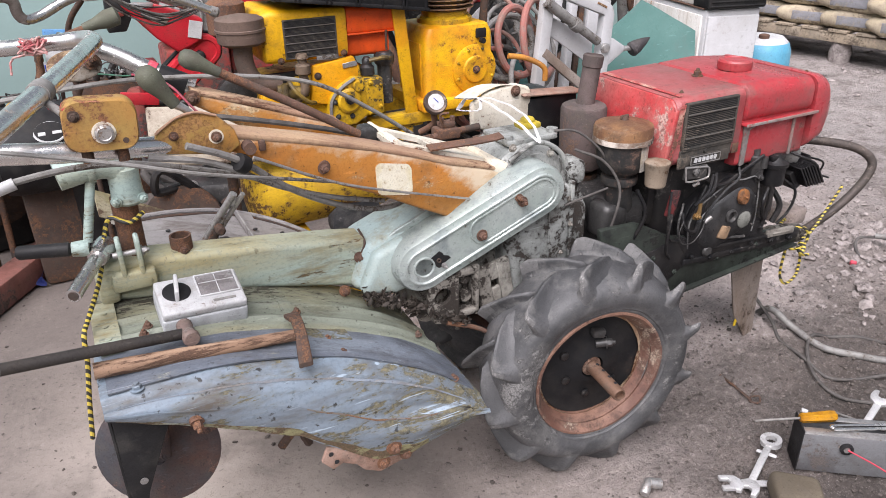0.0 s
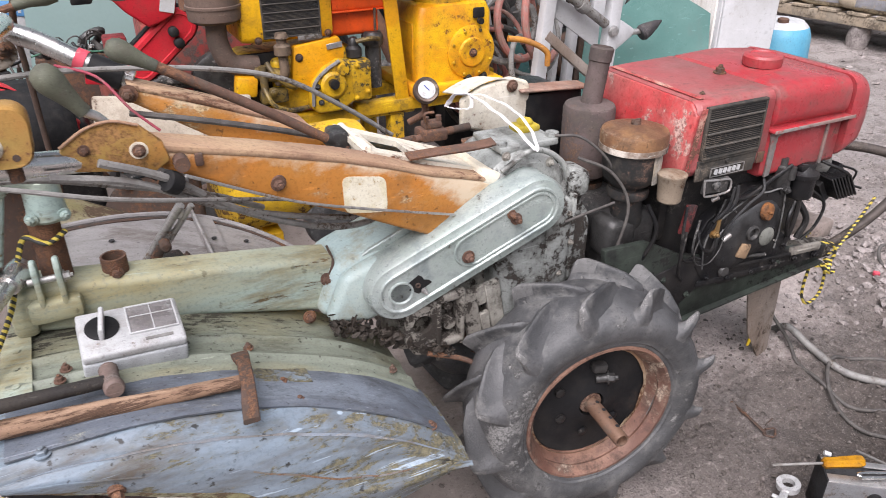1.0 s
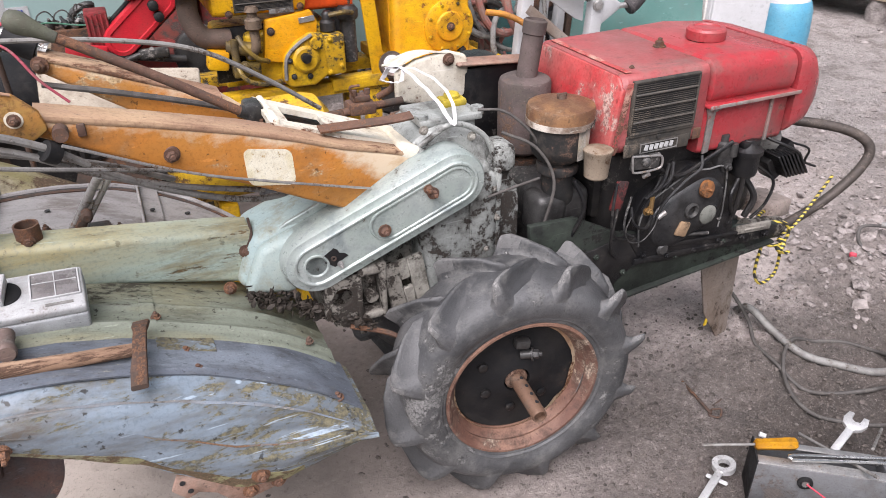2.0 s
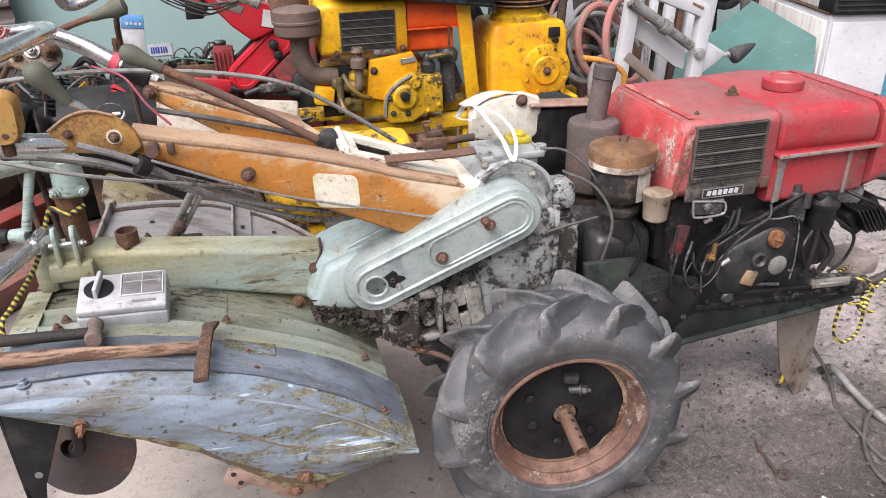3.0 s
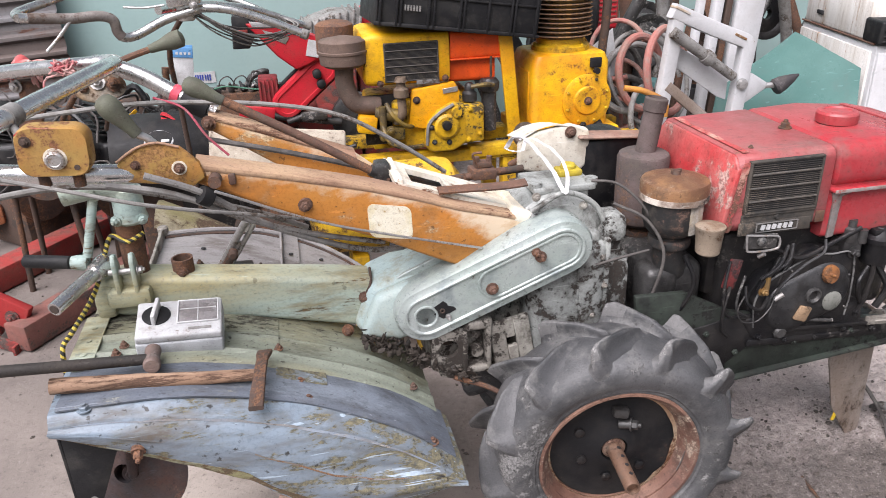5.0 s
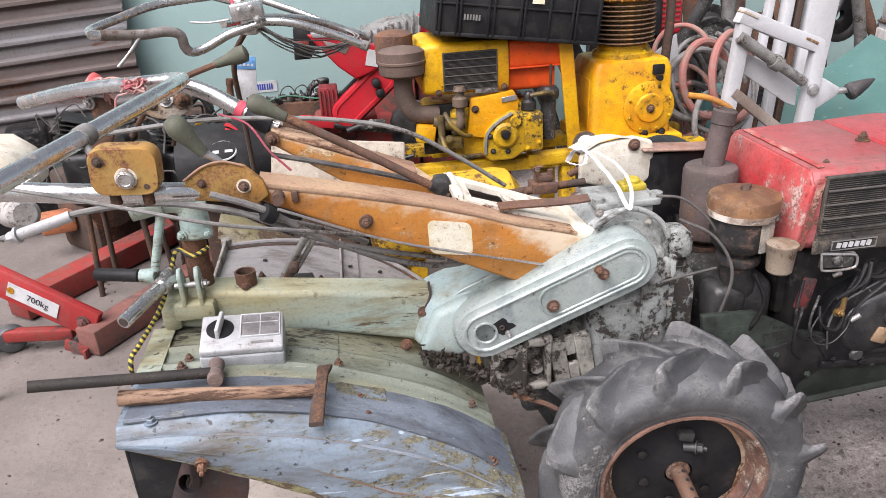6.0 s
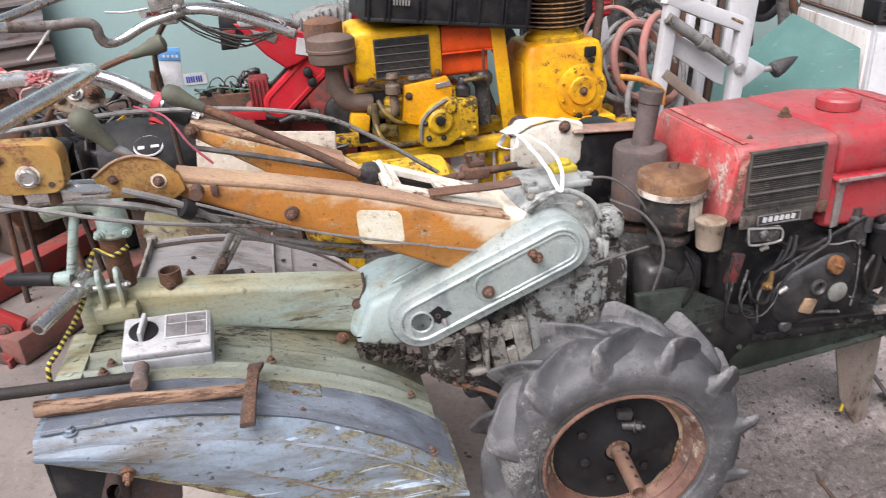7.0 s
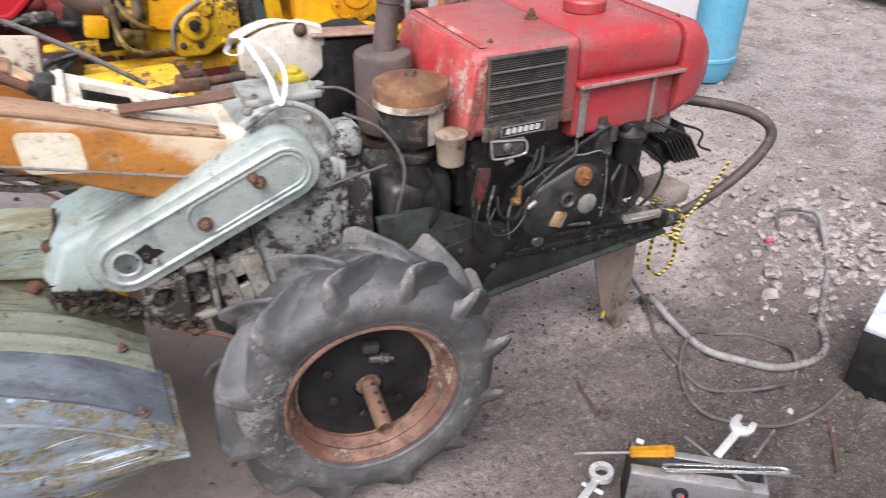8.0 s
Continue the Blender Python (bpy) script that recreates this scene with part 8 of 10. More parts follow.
def build_drum():
    t = thing("plastic_drum", "sky blue plastic drum with white top", "drum", at=Matrix.Translation((2.49, 1.757, 0)))
    part("shell", lathe([(0.10, 0), (0.14, 0.015), (0.162, 0.06), (0.168, 0.12), (0.174, 0.125), (0.174, 0.14), (0.168, 0.145), (0.17, 0.40), (0.165, 0.50), (0.15, 0.545), (0.12, 0.57)], 40), SKY_BLUE, t)
    part("top", lathe([(0.145, 0.55), (0.118, 0.576), (0.05, 0.582)], 32), WHITE_PLASTIC, t)
    part("bung", lathe([(0.028, 0.575), (0.028, 0.595), (0.02, 0.60)], 14, Matrix.Translation((-0.05, -0.06, 0))), RUST, t)


build_drum()


def build_pallet(at, n):
    t = thing("pallet", "weathered wooden pallet raised on stumps", "pallet", "pallets", at=at)
    for i in range(9):
        part("deck_board", rough(box((0.0, -0.95 + 0.236 * i, 0.255), (1.2, 0.16, 0.022), 0.003, 1), 0.003, 6, i), PALLET, t)
    for x in (-0.55, 0, 0.55):
        part("stringer", box((x, 0, 0.205), (0.08, 2.05, 0.075), 0.004), PALLET, t)
    for x in (-0.5, 0.5):
        for y in (-0.85, -0.25, 0.5, 0.9):
            part("stump", rough(lathe([(0.08, 0), (0.085, 0.08), (0.075, 0.168)], 12, Matrix.Translation((x, y, 0))), 0.012, 9), STONE, t)
    return t


build_pallet(pose(5.10, 3.05, 0, 0, 0, 6), 0)
build_pallet(pose(5.0, 5.3, 0, 0, 0, 4), 1)


def build_sack(at, k, label):
    s = loft([ring_rect((x, 0, 0.07), (0, 1, 0), (0, 0, 1), w, h, 0.05, 4) for x, w, h in ((-0.30, 0.30, 0.05), (-0.27, 0.34, 0.10), (-0.15, 0.38, 0.14), (0.15, 0.38, 0.14), (0.27, 0.34, 0.10), (0.30, 0.30, 0.05))])
    ob = thing("cement_sack", label, "sack", "sacks on the pallets", at=at)
    part("bag", rough(s, 0.02, 5, k), SACK, ob)
    part("printed_panel", rough(box((0, -0.1925, 0.07), (0.30, 0.004, 0.07), 0.001), 0.004, 5, k), worn("printed_grey_panel", (0.25, 0.25, 0.27), None, (0.4, 0.35, 0.28), 0.3) if k == 0 else bpy.data.materials["printed_grey_panel"], ob)


for k in range(15):
    r, c = divmod(k, 5)
    build_sack(pose(4.72 + 0.03 * (k % 2), 2.25 + 0.42 * c + 0.05 * r, 0.268 + 0.145 * r, 0, 0, -84 + 7 * (k % 3)), k, "beige cement sack stacked on a pallet")


# ---- red tillers and handlebars by the wall ----
def build_red_tiller():
    t = thing("garden_tiller", "bright red walking tiller with chrome handlebars", "tiller", at=Matrix.Translation((-0.62, 2.15, 0)))
    lo_, hi_ = Vector((-0.011, 0.609)), Vector((0.16, 0.752))
    case = part("chain_case", loft([[(x, y, z) for x, z in stadium(w, 12, lo_, hi_)] for w, y in ((0.062, 0.05), (0.066, 0.04), (0.066, 0.0), (0.060, -0.010), (0.045, -0.012), (0.042, -0.006), (0.02, -0.006))]), RED, t, "red stadium-shaped chain case")
    part("case_gasket", loft([[(x, y, z) for x, z in stadium(w, 12, lo_, hi_)] for w, y in ((0.075, 0.06), (0.077, 0.055), (0.077, 0.03), (0.072, 0.026))]), BLACK, case, "black gasket")
    for x, z in ((0.13, 0.735), (0.145, 0.69)):
        part("case_knob", lathe([(0.02, 0), (0.02, 0.03), (0.012, 0.035)], 14, pose(x, -0.008, z, 90)), BLACK, case)
    part("engine_body", rough(join(box((-0.02, 0.22, 0.42), (0.30, 0.22, 0.30), 0.03, 3), box((0.12, 0.2, 0.40), (0.2, 0.25, 0.25), 0.03)), 0.006, 9), RED_DULL, t, "dull red engine housing")
    box_ = part("ribbed_box", box((-0.085, 0.06, 0.62), (0.085, 0.10, 0.21), 0.008), worn("dark_red_dusty_paint", (0.24, 0.02, 0.025), (0.18, 0.03, 0.03), (0.1, 0.05, 0.04), 0.25, 0.5, 0.5), t, "dark red ribbed box")
    for i in range(5):
        part("body_rib", box((-0.12 + 0.018 * i, 0.006, 0.63), (0.006, 0.012, 0.17), 0.002), box_.data.materials[0], box_)
    part("cross_bar", box((-0.145, -0.05, 0.592), (0.15, 0.02, 0.05), 0.004, 2, (0, 9, 0)), RED, t, "red flat cross bar")
    part("frame_tube", join(rod((-0.15, 0.0, 0.57), (0.22, 0.02, 0.50), 0.016), rod((-0.02, -0.02, 0.53), (0.10, 0.0, 0.56), 0.012), box((0.10, 0.0, 0.545), (0.12, 0.04, 0.04), 0.01)), ENGINE_GREY, t, "greasy grey linkage")
    col_ = part("handle_column", prism([(-0.15, 0.965), (-0.02, 0.955), (0.165, 0.885), (0.15, 0.80), (0.10, 0.775), (0.045, 0.757), (-0.03, 0.82)], "y", -0.03, 0.06, 0.012, 3), RED, t, "red handle column")
    part("column_stripe", join(prism([(-0.13, 0.972), (-0.02, 0.962), (-0.03, 0.945), (-0.12, 0.95)], "y", -0.034, -0.031, 0.001)), WHITE_PLASTIC, col_)
    part("column_label", box((0.125, -0.033, 0.845), (0.055, 0.004, 0.07), 0.001, 1, (0, 14, 0)), WHITE_PLASTIC, col_)
    part("column_plate", prism([(-0.08, 0.935), (0.03, 0.90), (0.01, 0.87), (-0.06, 0.905)], "y", -0.034, -0.031, 0.001), STEEL, col_)
    panel = part("column_panel", prism([(-0.20, 0.995), (-0.105, 0.99), (-0.10, 0.93), (-0.14, 0.86), (-0.21, 0.86)], "y", -0.02, 0.05, 0.006), BLACK, t, "black switch panel")
    part("panel_switch", join(box((-0.165, -0.023, 0.93), (0.05, 0.006, 0.018), 0.002)), RED_DULL, panel)
    part("flywheel_guard", join(lathe([(0.10, 0), (0.12, 0.01), (0.12, 0.05), (0.10, 0.06)], 26, pose(0.30, 0.10, 0.50, 90))), ENGINE_GREY, t, "grey recoil guard")
    for y in (-0.1, 0.34):
        part("tiller_wheel", lathe([(0.08, -0.04), (0.19, -0.05), (0.21, -0.02), (0.21, 0.02), (0.19, 0.05), (0.08, 0.04)], 30, pose(0.05, y, 0.205, 90)), RUBBER, t)
    bars = part("handle_bar", tube([(0.10, -0.05, 0.945), (-0.12, -0.10, 1.03), (-0.30, -0.24, 1.07), (-0.42, -0.45, 1.08)], 0.016, 12), CHROME, t, "chrome handlebar")
    part("handle_bar", tube([(0.02, 0.10, 0.95), (-0.2, 0.15, 1.05), (-0.5, 0.2, 1.15), (-0.8, 0.2, 1.17)], 0.016, 12), CHROME, t, "chrome handlebar")
    part("bar_cap", lathe([(0.019, 0), (0.019, 0.03), (0.012, 0.035)], 14, along((0.09, -0.048, 0.948), (0.13, -0.04, 0.935))), CABLE_GREY, bars)


build_red_tiller()
fender = thing("red_guard", "bright red sheet-metal guard on a dark engine", "guard", at=Matrix.Translation((-0.98, 1.70, 0)))
part("guard_sheet", sheet(lambda u, v: (-0.12 + 0.21 * u, 0.16 * v - 0.02 * math.sin(u * 3), 0.712 - 0.16 * u ** 1.4 - 0.05 * v * v), 14, 6, 0.005), RED, fender)
part("guard_side", prism([(-0.12, 0.70), (-0.03, 0.67), (0.085, 0.555), (0.085, 0.49), (0.02, 0.56), (-0.12, 0.66)], "y", -0.006, 0.0, 0.001), RED, fender)
part("dark_body", rough(box((0.0, 0.14, 0.27), (0.24, 0.2, 0.54), 0.03, 3), 0.01, 8), ENGINE, fender, "dark engine body")


def build_front_handlebars():
    """Handlebars with brake levers, on a column by the wall, nearer than the red tiller."""
    t = thing("tiller_handlebars", "chrome tiller handlebars with levers and loose cables", "handlebars", at=Matrix.Translation((-0.905, 1.30, 0.034)))
    part("bracket", join(box((0.0, 0.0, 1.125), (0.10, 0.05, 0.055), 0.008, 2, (0, -6, 0)), box((0.0, 0.02, 1.08), (0.05, 0.05, 0.06), 0.008)), CHROME, t, "bright clamp bracket")
    for x, z in ((-0.02, 1.13), (0.015, 1.135), (0.03, 1.10)):
        part("bracket_bolt", bolt((x, -0.027, z), (0, -1, 0), 0.010, 0.008), STEEL, t)
    part("handle_bar", tube([(0.04, 0.0, 1.085), (-0.06, -0.01, 1.06), (-0.14, -0.03, 1.025), (-0.18, -0.05, 1.02), (-0.195, -0.06, 1.04), (-0.20, -0.07, 1.075), (-0.235, -0.09, 1.09), (-0.30, -0.12, 1.09), (-0.42, -0.18, 1.105)], 0.0138, 14), CHROME, t, "bent chrome bar with worn grey grip")
    part("handle_bar", tube([(0.02, 0.03, 1.085), (0.12, 0.03, 1.077), (0.24, 0.04, 1.035), (0.35, 0.05, 0.985)], 0.0138, 14), CHROME, t)
    part("worn_grip", tube([(-0.185, -0.055, 1.022), (-0.195, -0.06, 1.04), (-0.20, -0.07, 1.075), (-0.235, -0.09, 1.09), (-0.30, -0.12, 1.09), (-0.40, -0.17, 1.102)], 0.015, 14), worn("brown_grey_grip", (0.17, 0.145, 0.13), (0.24, 0.22, 0.205), (0.12, 0.08, 0.06), 0.35, 0.5, 0.5, 0.3), t, "worn brown-grey grip")
    part("bar_cap", lathe([(0.016, 0), (0.017, 0.02), (0.012, 0.026)], 14, along((0.345, 0.05, 0.988), (0.375, 0.05, 0.975))), CABLE_GREY, t)
    part("far_bar", tube([(-0.02, 0.08, 1.14), (-0.12, 0.14, 1.165), (-0.25, 0.2, 1.21), (-0.40, 0.24, 1.24)], 0.0135, 12), CHROME, t)
    part("side_bar", tube([(-0.42, -0.18, 1.105), (-0.43, -0.14, 1.115), (-0.38, -0.05, 1.13), (-0.28, 0.06, 1.155), (-0.12, 0.12, 1.165)], 0.013, 12), CHROME, t)
    part("brake_lever", tube([(-0.29, -0.12, 1.10), (-0.33, -0.15, 1.05), (-0.37, -0.17, 1.01)], 0.005, 8), STEEL, t)
    part("brake_lever", tube([(-0.06, 0.02, 1.10), (-0.12, 0.02, 1.095), (-0.18, 0.02, 1.10)], 0.0035, 8), STEEL, t)
    part("gear_stick", tube([(-0.04, -0.45, 1.044), (-0.11, -0.44, 1.022), (-0.17, -0.43, 0.998)], 0.008, 8), RUST, t)
    part("gear_knob", lathe([(0.01, 0), (0.022, 0.006), (0.0225, 0.03), (0.014, 0.06), (0.011, 0.09)], 18, along((0.035, -0.45, 1.066), (-0.045, -0.45, 1.043))), KNOB, t, "dark grey-green knob")
    part("column", tube([(-0.01, 0.03, 1.07), (-0.08, 0.10, 0.95), (-0.09, 0.2, 0.70), (-0.09, 0.3, 0.0)], 0.009, 10), RUST_DARK, t, "thin dark column")
    rnd = random.Random(77)
    for k in range(9):
        a, b = rnd.uniform(0, 0.05), rnd.uniform(-0.03, 0.03)
        part("cable", tube([(0.0 + a * 0.5, 0.0, 1.085), (0.06 + a, 0.02, 1.03 + b * 0.6), (0.15 + a, 0.07, 0.985 + b), (0.25 + b, 0.12, 0.975 + b), (0.30 + a, 0.15, 1.0 + 0.5 * b), (0.27, 0.2, 1.03)], rnd.uniform(0.0022, 0.004), 7), (CABLE, CABLE, CABLE_GREY)[k % 3], t)
    part("red_cable", tube([(-0.12, 0.1, 1.19), (-0.06, 0.05, 1.17), (-0.04, 0.03, 1.14)], 0.006, 8), PINK, t)


build_front_handlebars()
grey_cover = thing("engine_cover", "ribbed grey plastic engine cover by the wall", "engine cover", at=Matrix.Translation((-0.42, 2.75, 0.0)))
part("cover_shell", loft([ring_rect((x, 0, 0.80 + z), (0, 1, 0), (0, 0, 1), 0.28, h, 0.03, 3) for x, z, h in ((-0.16, -0.03, 0.08), (-0.13, -0.01, 0.16), (0.05, 0.01, 0.24), (0.16, 0.01, 0.23), (0.19, 0.0, 0.20))]), CABLE_GREY, grey_cover)
for i in range(9):
    part("rib", box((-0.10 + 0.035 * i, -0.008, 0.805 + 0.002 * i), (0.012, 0.285, 0.175 + 0.011 * min(i, 6)), 0.003, 1, (0, 8, 0)), CABLE_GREY, grey_cover)
part("cover_post", rod((0.02, 0.0, 0.0), (0.02, 0.0, 0.72), 0.03), RUST_DARK, grey_cover)
single("cover_stand", join(box((-0.42, 2.75, 0.34), (0.3, 0.3, 0.68), 0.02)), RED_DULL, "dull red engine under the grey cover", "engine")
single("red_fender", rough(loft([ring_rect((-0.12 + x, 2.85, 0.84 + z), (0, 1, 0), (0, 0, 1), 0.3, h, 0.04, 4) for x, z, h in ((-0.14, 0, 0.1), (0, 0.04, 0.14), (0.3, 0.03, 0.13), (0.5, 0, 0.1))]), 0.004, 8), RED, "faded red tiller hood behind the engine", "engine hood")
single("fender_stand", box((0.0, 2.85, 0.40), (0.5, 0.3, 0.79), 0.02), RED_DULL, "dull red tiller body behind the engine", "tiller")

# price card on a stick, notice on the wall
card = thing("card_on_stick", "white card with a blue top on a stick", "card", at=pose(-1.115, 2.0, 0, 0, 6, 0))
part("card", box((0.0, 0, 0.805), (0.083, 0.004, 0.225), 0.001), WHITE_PLASTIC, card)
part("blue_top", box((0.0, -0.0035, 0.893), (0.083, 0.004, 0.05), 0.001), worn("light_blue_card", (0.12, 0.32, 0.62), None, (0.3, 0.5, 0.7), 0.05), card)
part("printed_bar", join(*[box((-0.02 + 0.016 * i, -0.006, 0.885), (0.009, 0.002, 0.010), 0) for i in range(4)]), WHITE_PLASTIC, card)
part("stick", rod((0, 0.005, 0.0), (0, 0.005, 0.75), 0.008), RUST_DARK, card)
part("bottle", lathe([(0.026, 0.56), (0.028, 0.57), (0.028, 0.72), (0.016, 0.76), (0.013, 0.80), (0.016, 0.805), (0.015, 0.83)], 18, Matrix.Translation((-0.065, -0.02, 0))), RUST_DARK, card, "dark brown bottle")
note = single("wall_notice", box((-1.083, WALL_Y - 0.003, 0.532), (0.125, 0.003, 0.064), 0), WHITE_PLASTIC, "small white notice with blue figures on the wall", "notice")
part("printed_bar", join(*[box((-1.130 + 0.0125 * i + 0.004 * (i // 4), WALL_Y - 0.006, 0.532), (0.008, 0.002, 0.034), 0) for i in range(7)]), INK_BLUE, note)


# ---- pallet jack at the left ----
def build_jack():
    t = thing("pallet_jack", "dull red hydraulic pallet jack on the floor", "pallet jack", at=Matrix.Translation((-1.62, 1.30, 0)))

    def beam(a, b, w, h):
        d = Vector(b) - Vector(a)
        ry = -math.degrees(math.atan2(d.z, math.hypot(d.x, d.y)))
        c = (Vector(a) + Vector(b)) / 2
        return box(c, (d.length, w, h), 0.008, 2, (0, ry, math.degrees(math.atan2(d.y, d.x))))
    part("fork_beam", join(beam((-0.40, 0.36, 0.06), (0.22, 1.25, 0.06), 0.12, 0.10)), RED_DULL, t, "long dull red beam")
    part("fork_beam", join(beam((-0.03, 0.0, 0.06), (0.50, 0.82, 0.06), 0.10, 0.10)), worn("dusty_brown_red_beam", (0.20, 0.085, 0.07), None, (0.12, 0.09, 0.08), 0.3), t, "dusty brown-red beam")
    part("fork_beam", beam((-0.9, 0.14, 0.10), (-0.1, 0.09, 0.06), 0.045, 0.045), RED_DULL, t)
    roller = part("roller", lathe([(0.020, -0.022), (0.046, -0.022), (0.052, -0.016), (0.052, 0.016), (0.046, 0.022), (0.020, 0.022)], 26, pose(-0.335, 0.115, 0.052, 90, 0, 30)), RUBBER, t, "dark load roller")
    part("roller_hub", lathe([(0.030, -0.024), (0.022, -0.028), (0.010, -0.030)], 20, pose(-0.335, 0.115, 0.052, 90, 0, 30)), CREAM, roller, "pale hub")
    arm_ = part("lift_arm", join(beam((-0.58, 0.24, 0.40), (0.0, 0.06, 0.09), 0.035, 0.12)), worn("dusty_red_arm", (0.33, 0.03, 0.03), (0.28, 0.06, 0.05), (0.14, 0.08, 0.07), 0.26, 0.5, 0.45, 0.0, 7, 0.3, (0.18, 0.08, 0.07)), t, "red lifting arm with a white load label")
    part("arm_pin", bolt((-0.045, 0.055, 0.115), (-0.3, -0.95, 0), 0.022, 0.016), RED_DULL, arm_)
    d = Vector((0.58, -0.18, -0.31)).normalized()
    side = Vector((-0.18, -0.58, 0)).normalized()
    c = Vector((-0.21, 0.125, 0.202)) + side * 0.0205
    up = side.cross(d).normalized()
    up = up if up.z > 0 else -up
    m = Matrix((d, up, d.cross(up))).transposed().to_4x4()
    m.translation = c
    part("load_label", moved(box((0, 0, 0), (0.20, 0.062, 0.002), 0), m), WHITE_PLASTIC, arm_)
    txt = bpy.data.curves.new("load_text", "FONT")
    txt.body, txt.size, txt.extrude, txt.align_x, txt.align_y = "700kg", 0.036, 0.0005, "CENTER", "CENTER"
    ob = new("load_text", txt)
    dg = bpy.context.evaluated_depsgraph_get()
    me = bpy.data.meshes.new_from_object(ob.evaluated_get(dg))
    bpy.data.objects.remove(ob)
    me.materials.clear()
    me.materials.append(INK)
    lt = new("load_lettering", me)
    lt.parent = arm_
    z = d.cross(up)
    lt.matrix_basis = m @ Matrix.Translation((0.02, 0, 0.002 if z.dot(side) > 0 else -0.002))
    part("label_spot", moved(lathe([(0.014, 0), (0.014, 0.002)], 14), m @ Matrix.Translation((-0.085, 0, 0.001))), AMBER, arm_)
    part("axle_bracket", join(box((-0.075, 0.02, 0.030), (0.10, 0.012, 0.045), 0.003, 2, (0, 18, -18)), box((-0.035, 0.00, 0.020), (0.012, 0.05, 0.035), 0.003, 2, (0, 0, -18))), RED_DULL, t)
    part("orange_guard", box((-0.42, 1.02, 0.17), (0.16, 0.10, 0.10), 0.02, 2, (0, 0, 15)), worn("orange_brown_paint", (0.36, 0.13, 0.06), (0.5, 0.13, 0.02), (0.2, 0.1, 0.07), 0.3), t, "orange-brown guard")
    for x, y in ((-0.66, -0.06), (-0.55, -0.14)):
        part("jack_wheel", lathe([(0.03, -0.03), (0.07, -0.03), (0.08, -0.02), (0.08, 0.02), (0.07, 0.03), (0.03, 0.03)], 24, pose(x + 0.1, y + 0.2, 0.08, 90, 0, 60)), RUBBER, t)


build_jack()

# dark engines and clutter between the tractor and the wall
def build_junk_engine(at, k, mat, label):
    rnd = random.Random(k)
    t = thing("scrap_engine", label, "engine", "scrap engines", at=at)
    part("block", rough(join(box((0, 0, 0.20), (0.34, 0.3, 0.40), 0.03, 2), box((0.1, 0.02, 0.46), (0.2, 0.22, 0.16), 0.03, 2)), 0.008, 9, k), mat, t)
    part("flywheel", lathe([(0.04, 0), (0.13, 0.01), (0.14, 0.03), (0.14, 0.05), (0.04, 0.06)], 26, pose(-0.08, -0.15, 0.28, 90)), RUST_DARK, t)
    for i in range(6):
        x, y, z = rnd.uniform(-0.15, 0.2), rnd.uniform(-0.2, 0.05), rnd.uniform(0.3, 0.58)
        part("pipe", tube([(x, y, z), (x + rnd.uniform(-0.12, 0.12), y - 0.06, z + rnd.uniform(0, 0.1)), (x + rnd.uniform(-0.2, 0.2), y - 0.05, z + rnd.uniform(-0.15, 0.1)), (x + rnd.uniform(-0.25, 0.25), y + 0.05, z - 0.15)], rnd.uniform(0.005, 0.018), 8), (ENGINE, CABLE, RUST_DARK, ENGINE_GREY)[i % 4], t)
    for i in range(5):
        x, z = rnd.uniform(-0.14, 0.16), rnd.uniform(0.12, 0.5)
        part("bolt", bolt((x, -0.152, z), (0, -1, 0), 0.014, 0.014), (STEEL, RUST, ENGINE_GREY)[i % 3], t)
    part("cylinder", lathe([(0.05, 0), (0.055, 0.01), (0.055, 0.10), (0.03, 0.12)], 18, pose(rnd.uniform(-0.1, 0.1), -0.05, 0.46, rnd.uniform(-20, 20), rnd.uniform(-30, 30))), (ENGINE_GREY, RUST_DARK, ENGINE)[k % 3], t)
    return t


for k, (x, y, rz, mt, lb) in enumerate(((-1.36, 2.35, 20, ENGINE, "greasy black scrap engine with hoses"), (-1.62, 2.62, -30, ENGINE, "greasy black scrap engine with hoses"), (-1.85, 2.45, 50, RUST_DARK, "rusty dark scrap engine with pipes"),
                                         (-0.80, 2.85, 10, RUST_DARK, "rusty dark scrap engine with pipes"), (-0.62, 1.62, -15, ENGINE_GREY, "grey greasy scrap engine casing"), (-1.55, 2.9, 0, RUST_DARK, "rusty dark scrap engine with pipes"),
                                         (0.75, 2.55, 30, ENGINE_GREY, "grey greasy scrap engine casing"), (1.25, 2.75, -20, RUST_DARK, "rusty dark scrap engine with pipes"), (1.75, 2.85, 35, ENGINE, "greasy black scrap engine with hoses"),
                                         (-2.35, 2.75, 15, ENGINE, "greasy black scrap engine with hoses"), (0.62, 1.05, 25, RUST_DARK, "rusty dark scrap engine with pipes"))):
    build_junk_engine(pose(x, y, 0, 0, 0, rz), k, mt, lb)

cone_drum = thing("black_drum", "black rubber drum with a white oval mark", "drum", at=Matrix.Translation((-1.11, 1.75, 0)))
part("shell", lathe([(0.11, 0.0), (0.15, 0.01), (0.158, 0.05), (0.158, 0.36), (0.13, 0.40)], 34, pose(-0.19, 0.0, 0.545, 0, 90, 0)), BLACK, cone_drum)
part("oval_mark", join(*[tube([(0.05 * math.cos(a), -0.128 + 0.026 * math.sin(a), 0.632 + 0.029 * math.sin(a)) for a in np.arange(0, 6.5, 0.25)], 0.004, 5, 2)], box((-0.026, -0.128, 0.632), (0.024, 0.006, 0.022), 0.001, 1, (-40, 0, 0)), box((0.022, -0.128, 0.632), (0.03, 0.006, 0.018), 0.001, 1, (-40, 0, 0))), WHITE_PLASTIC, cone_drum)
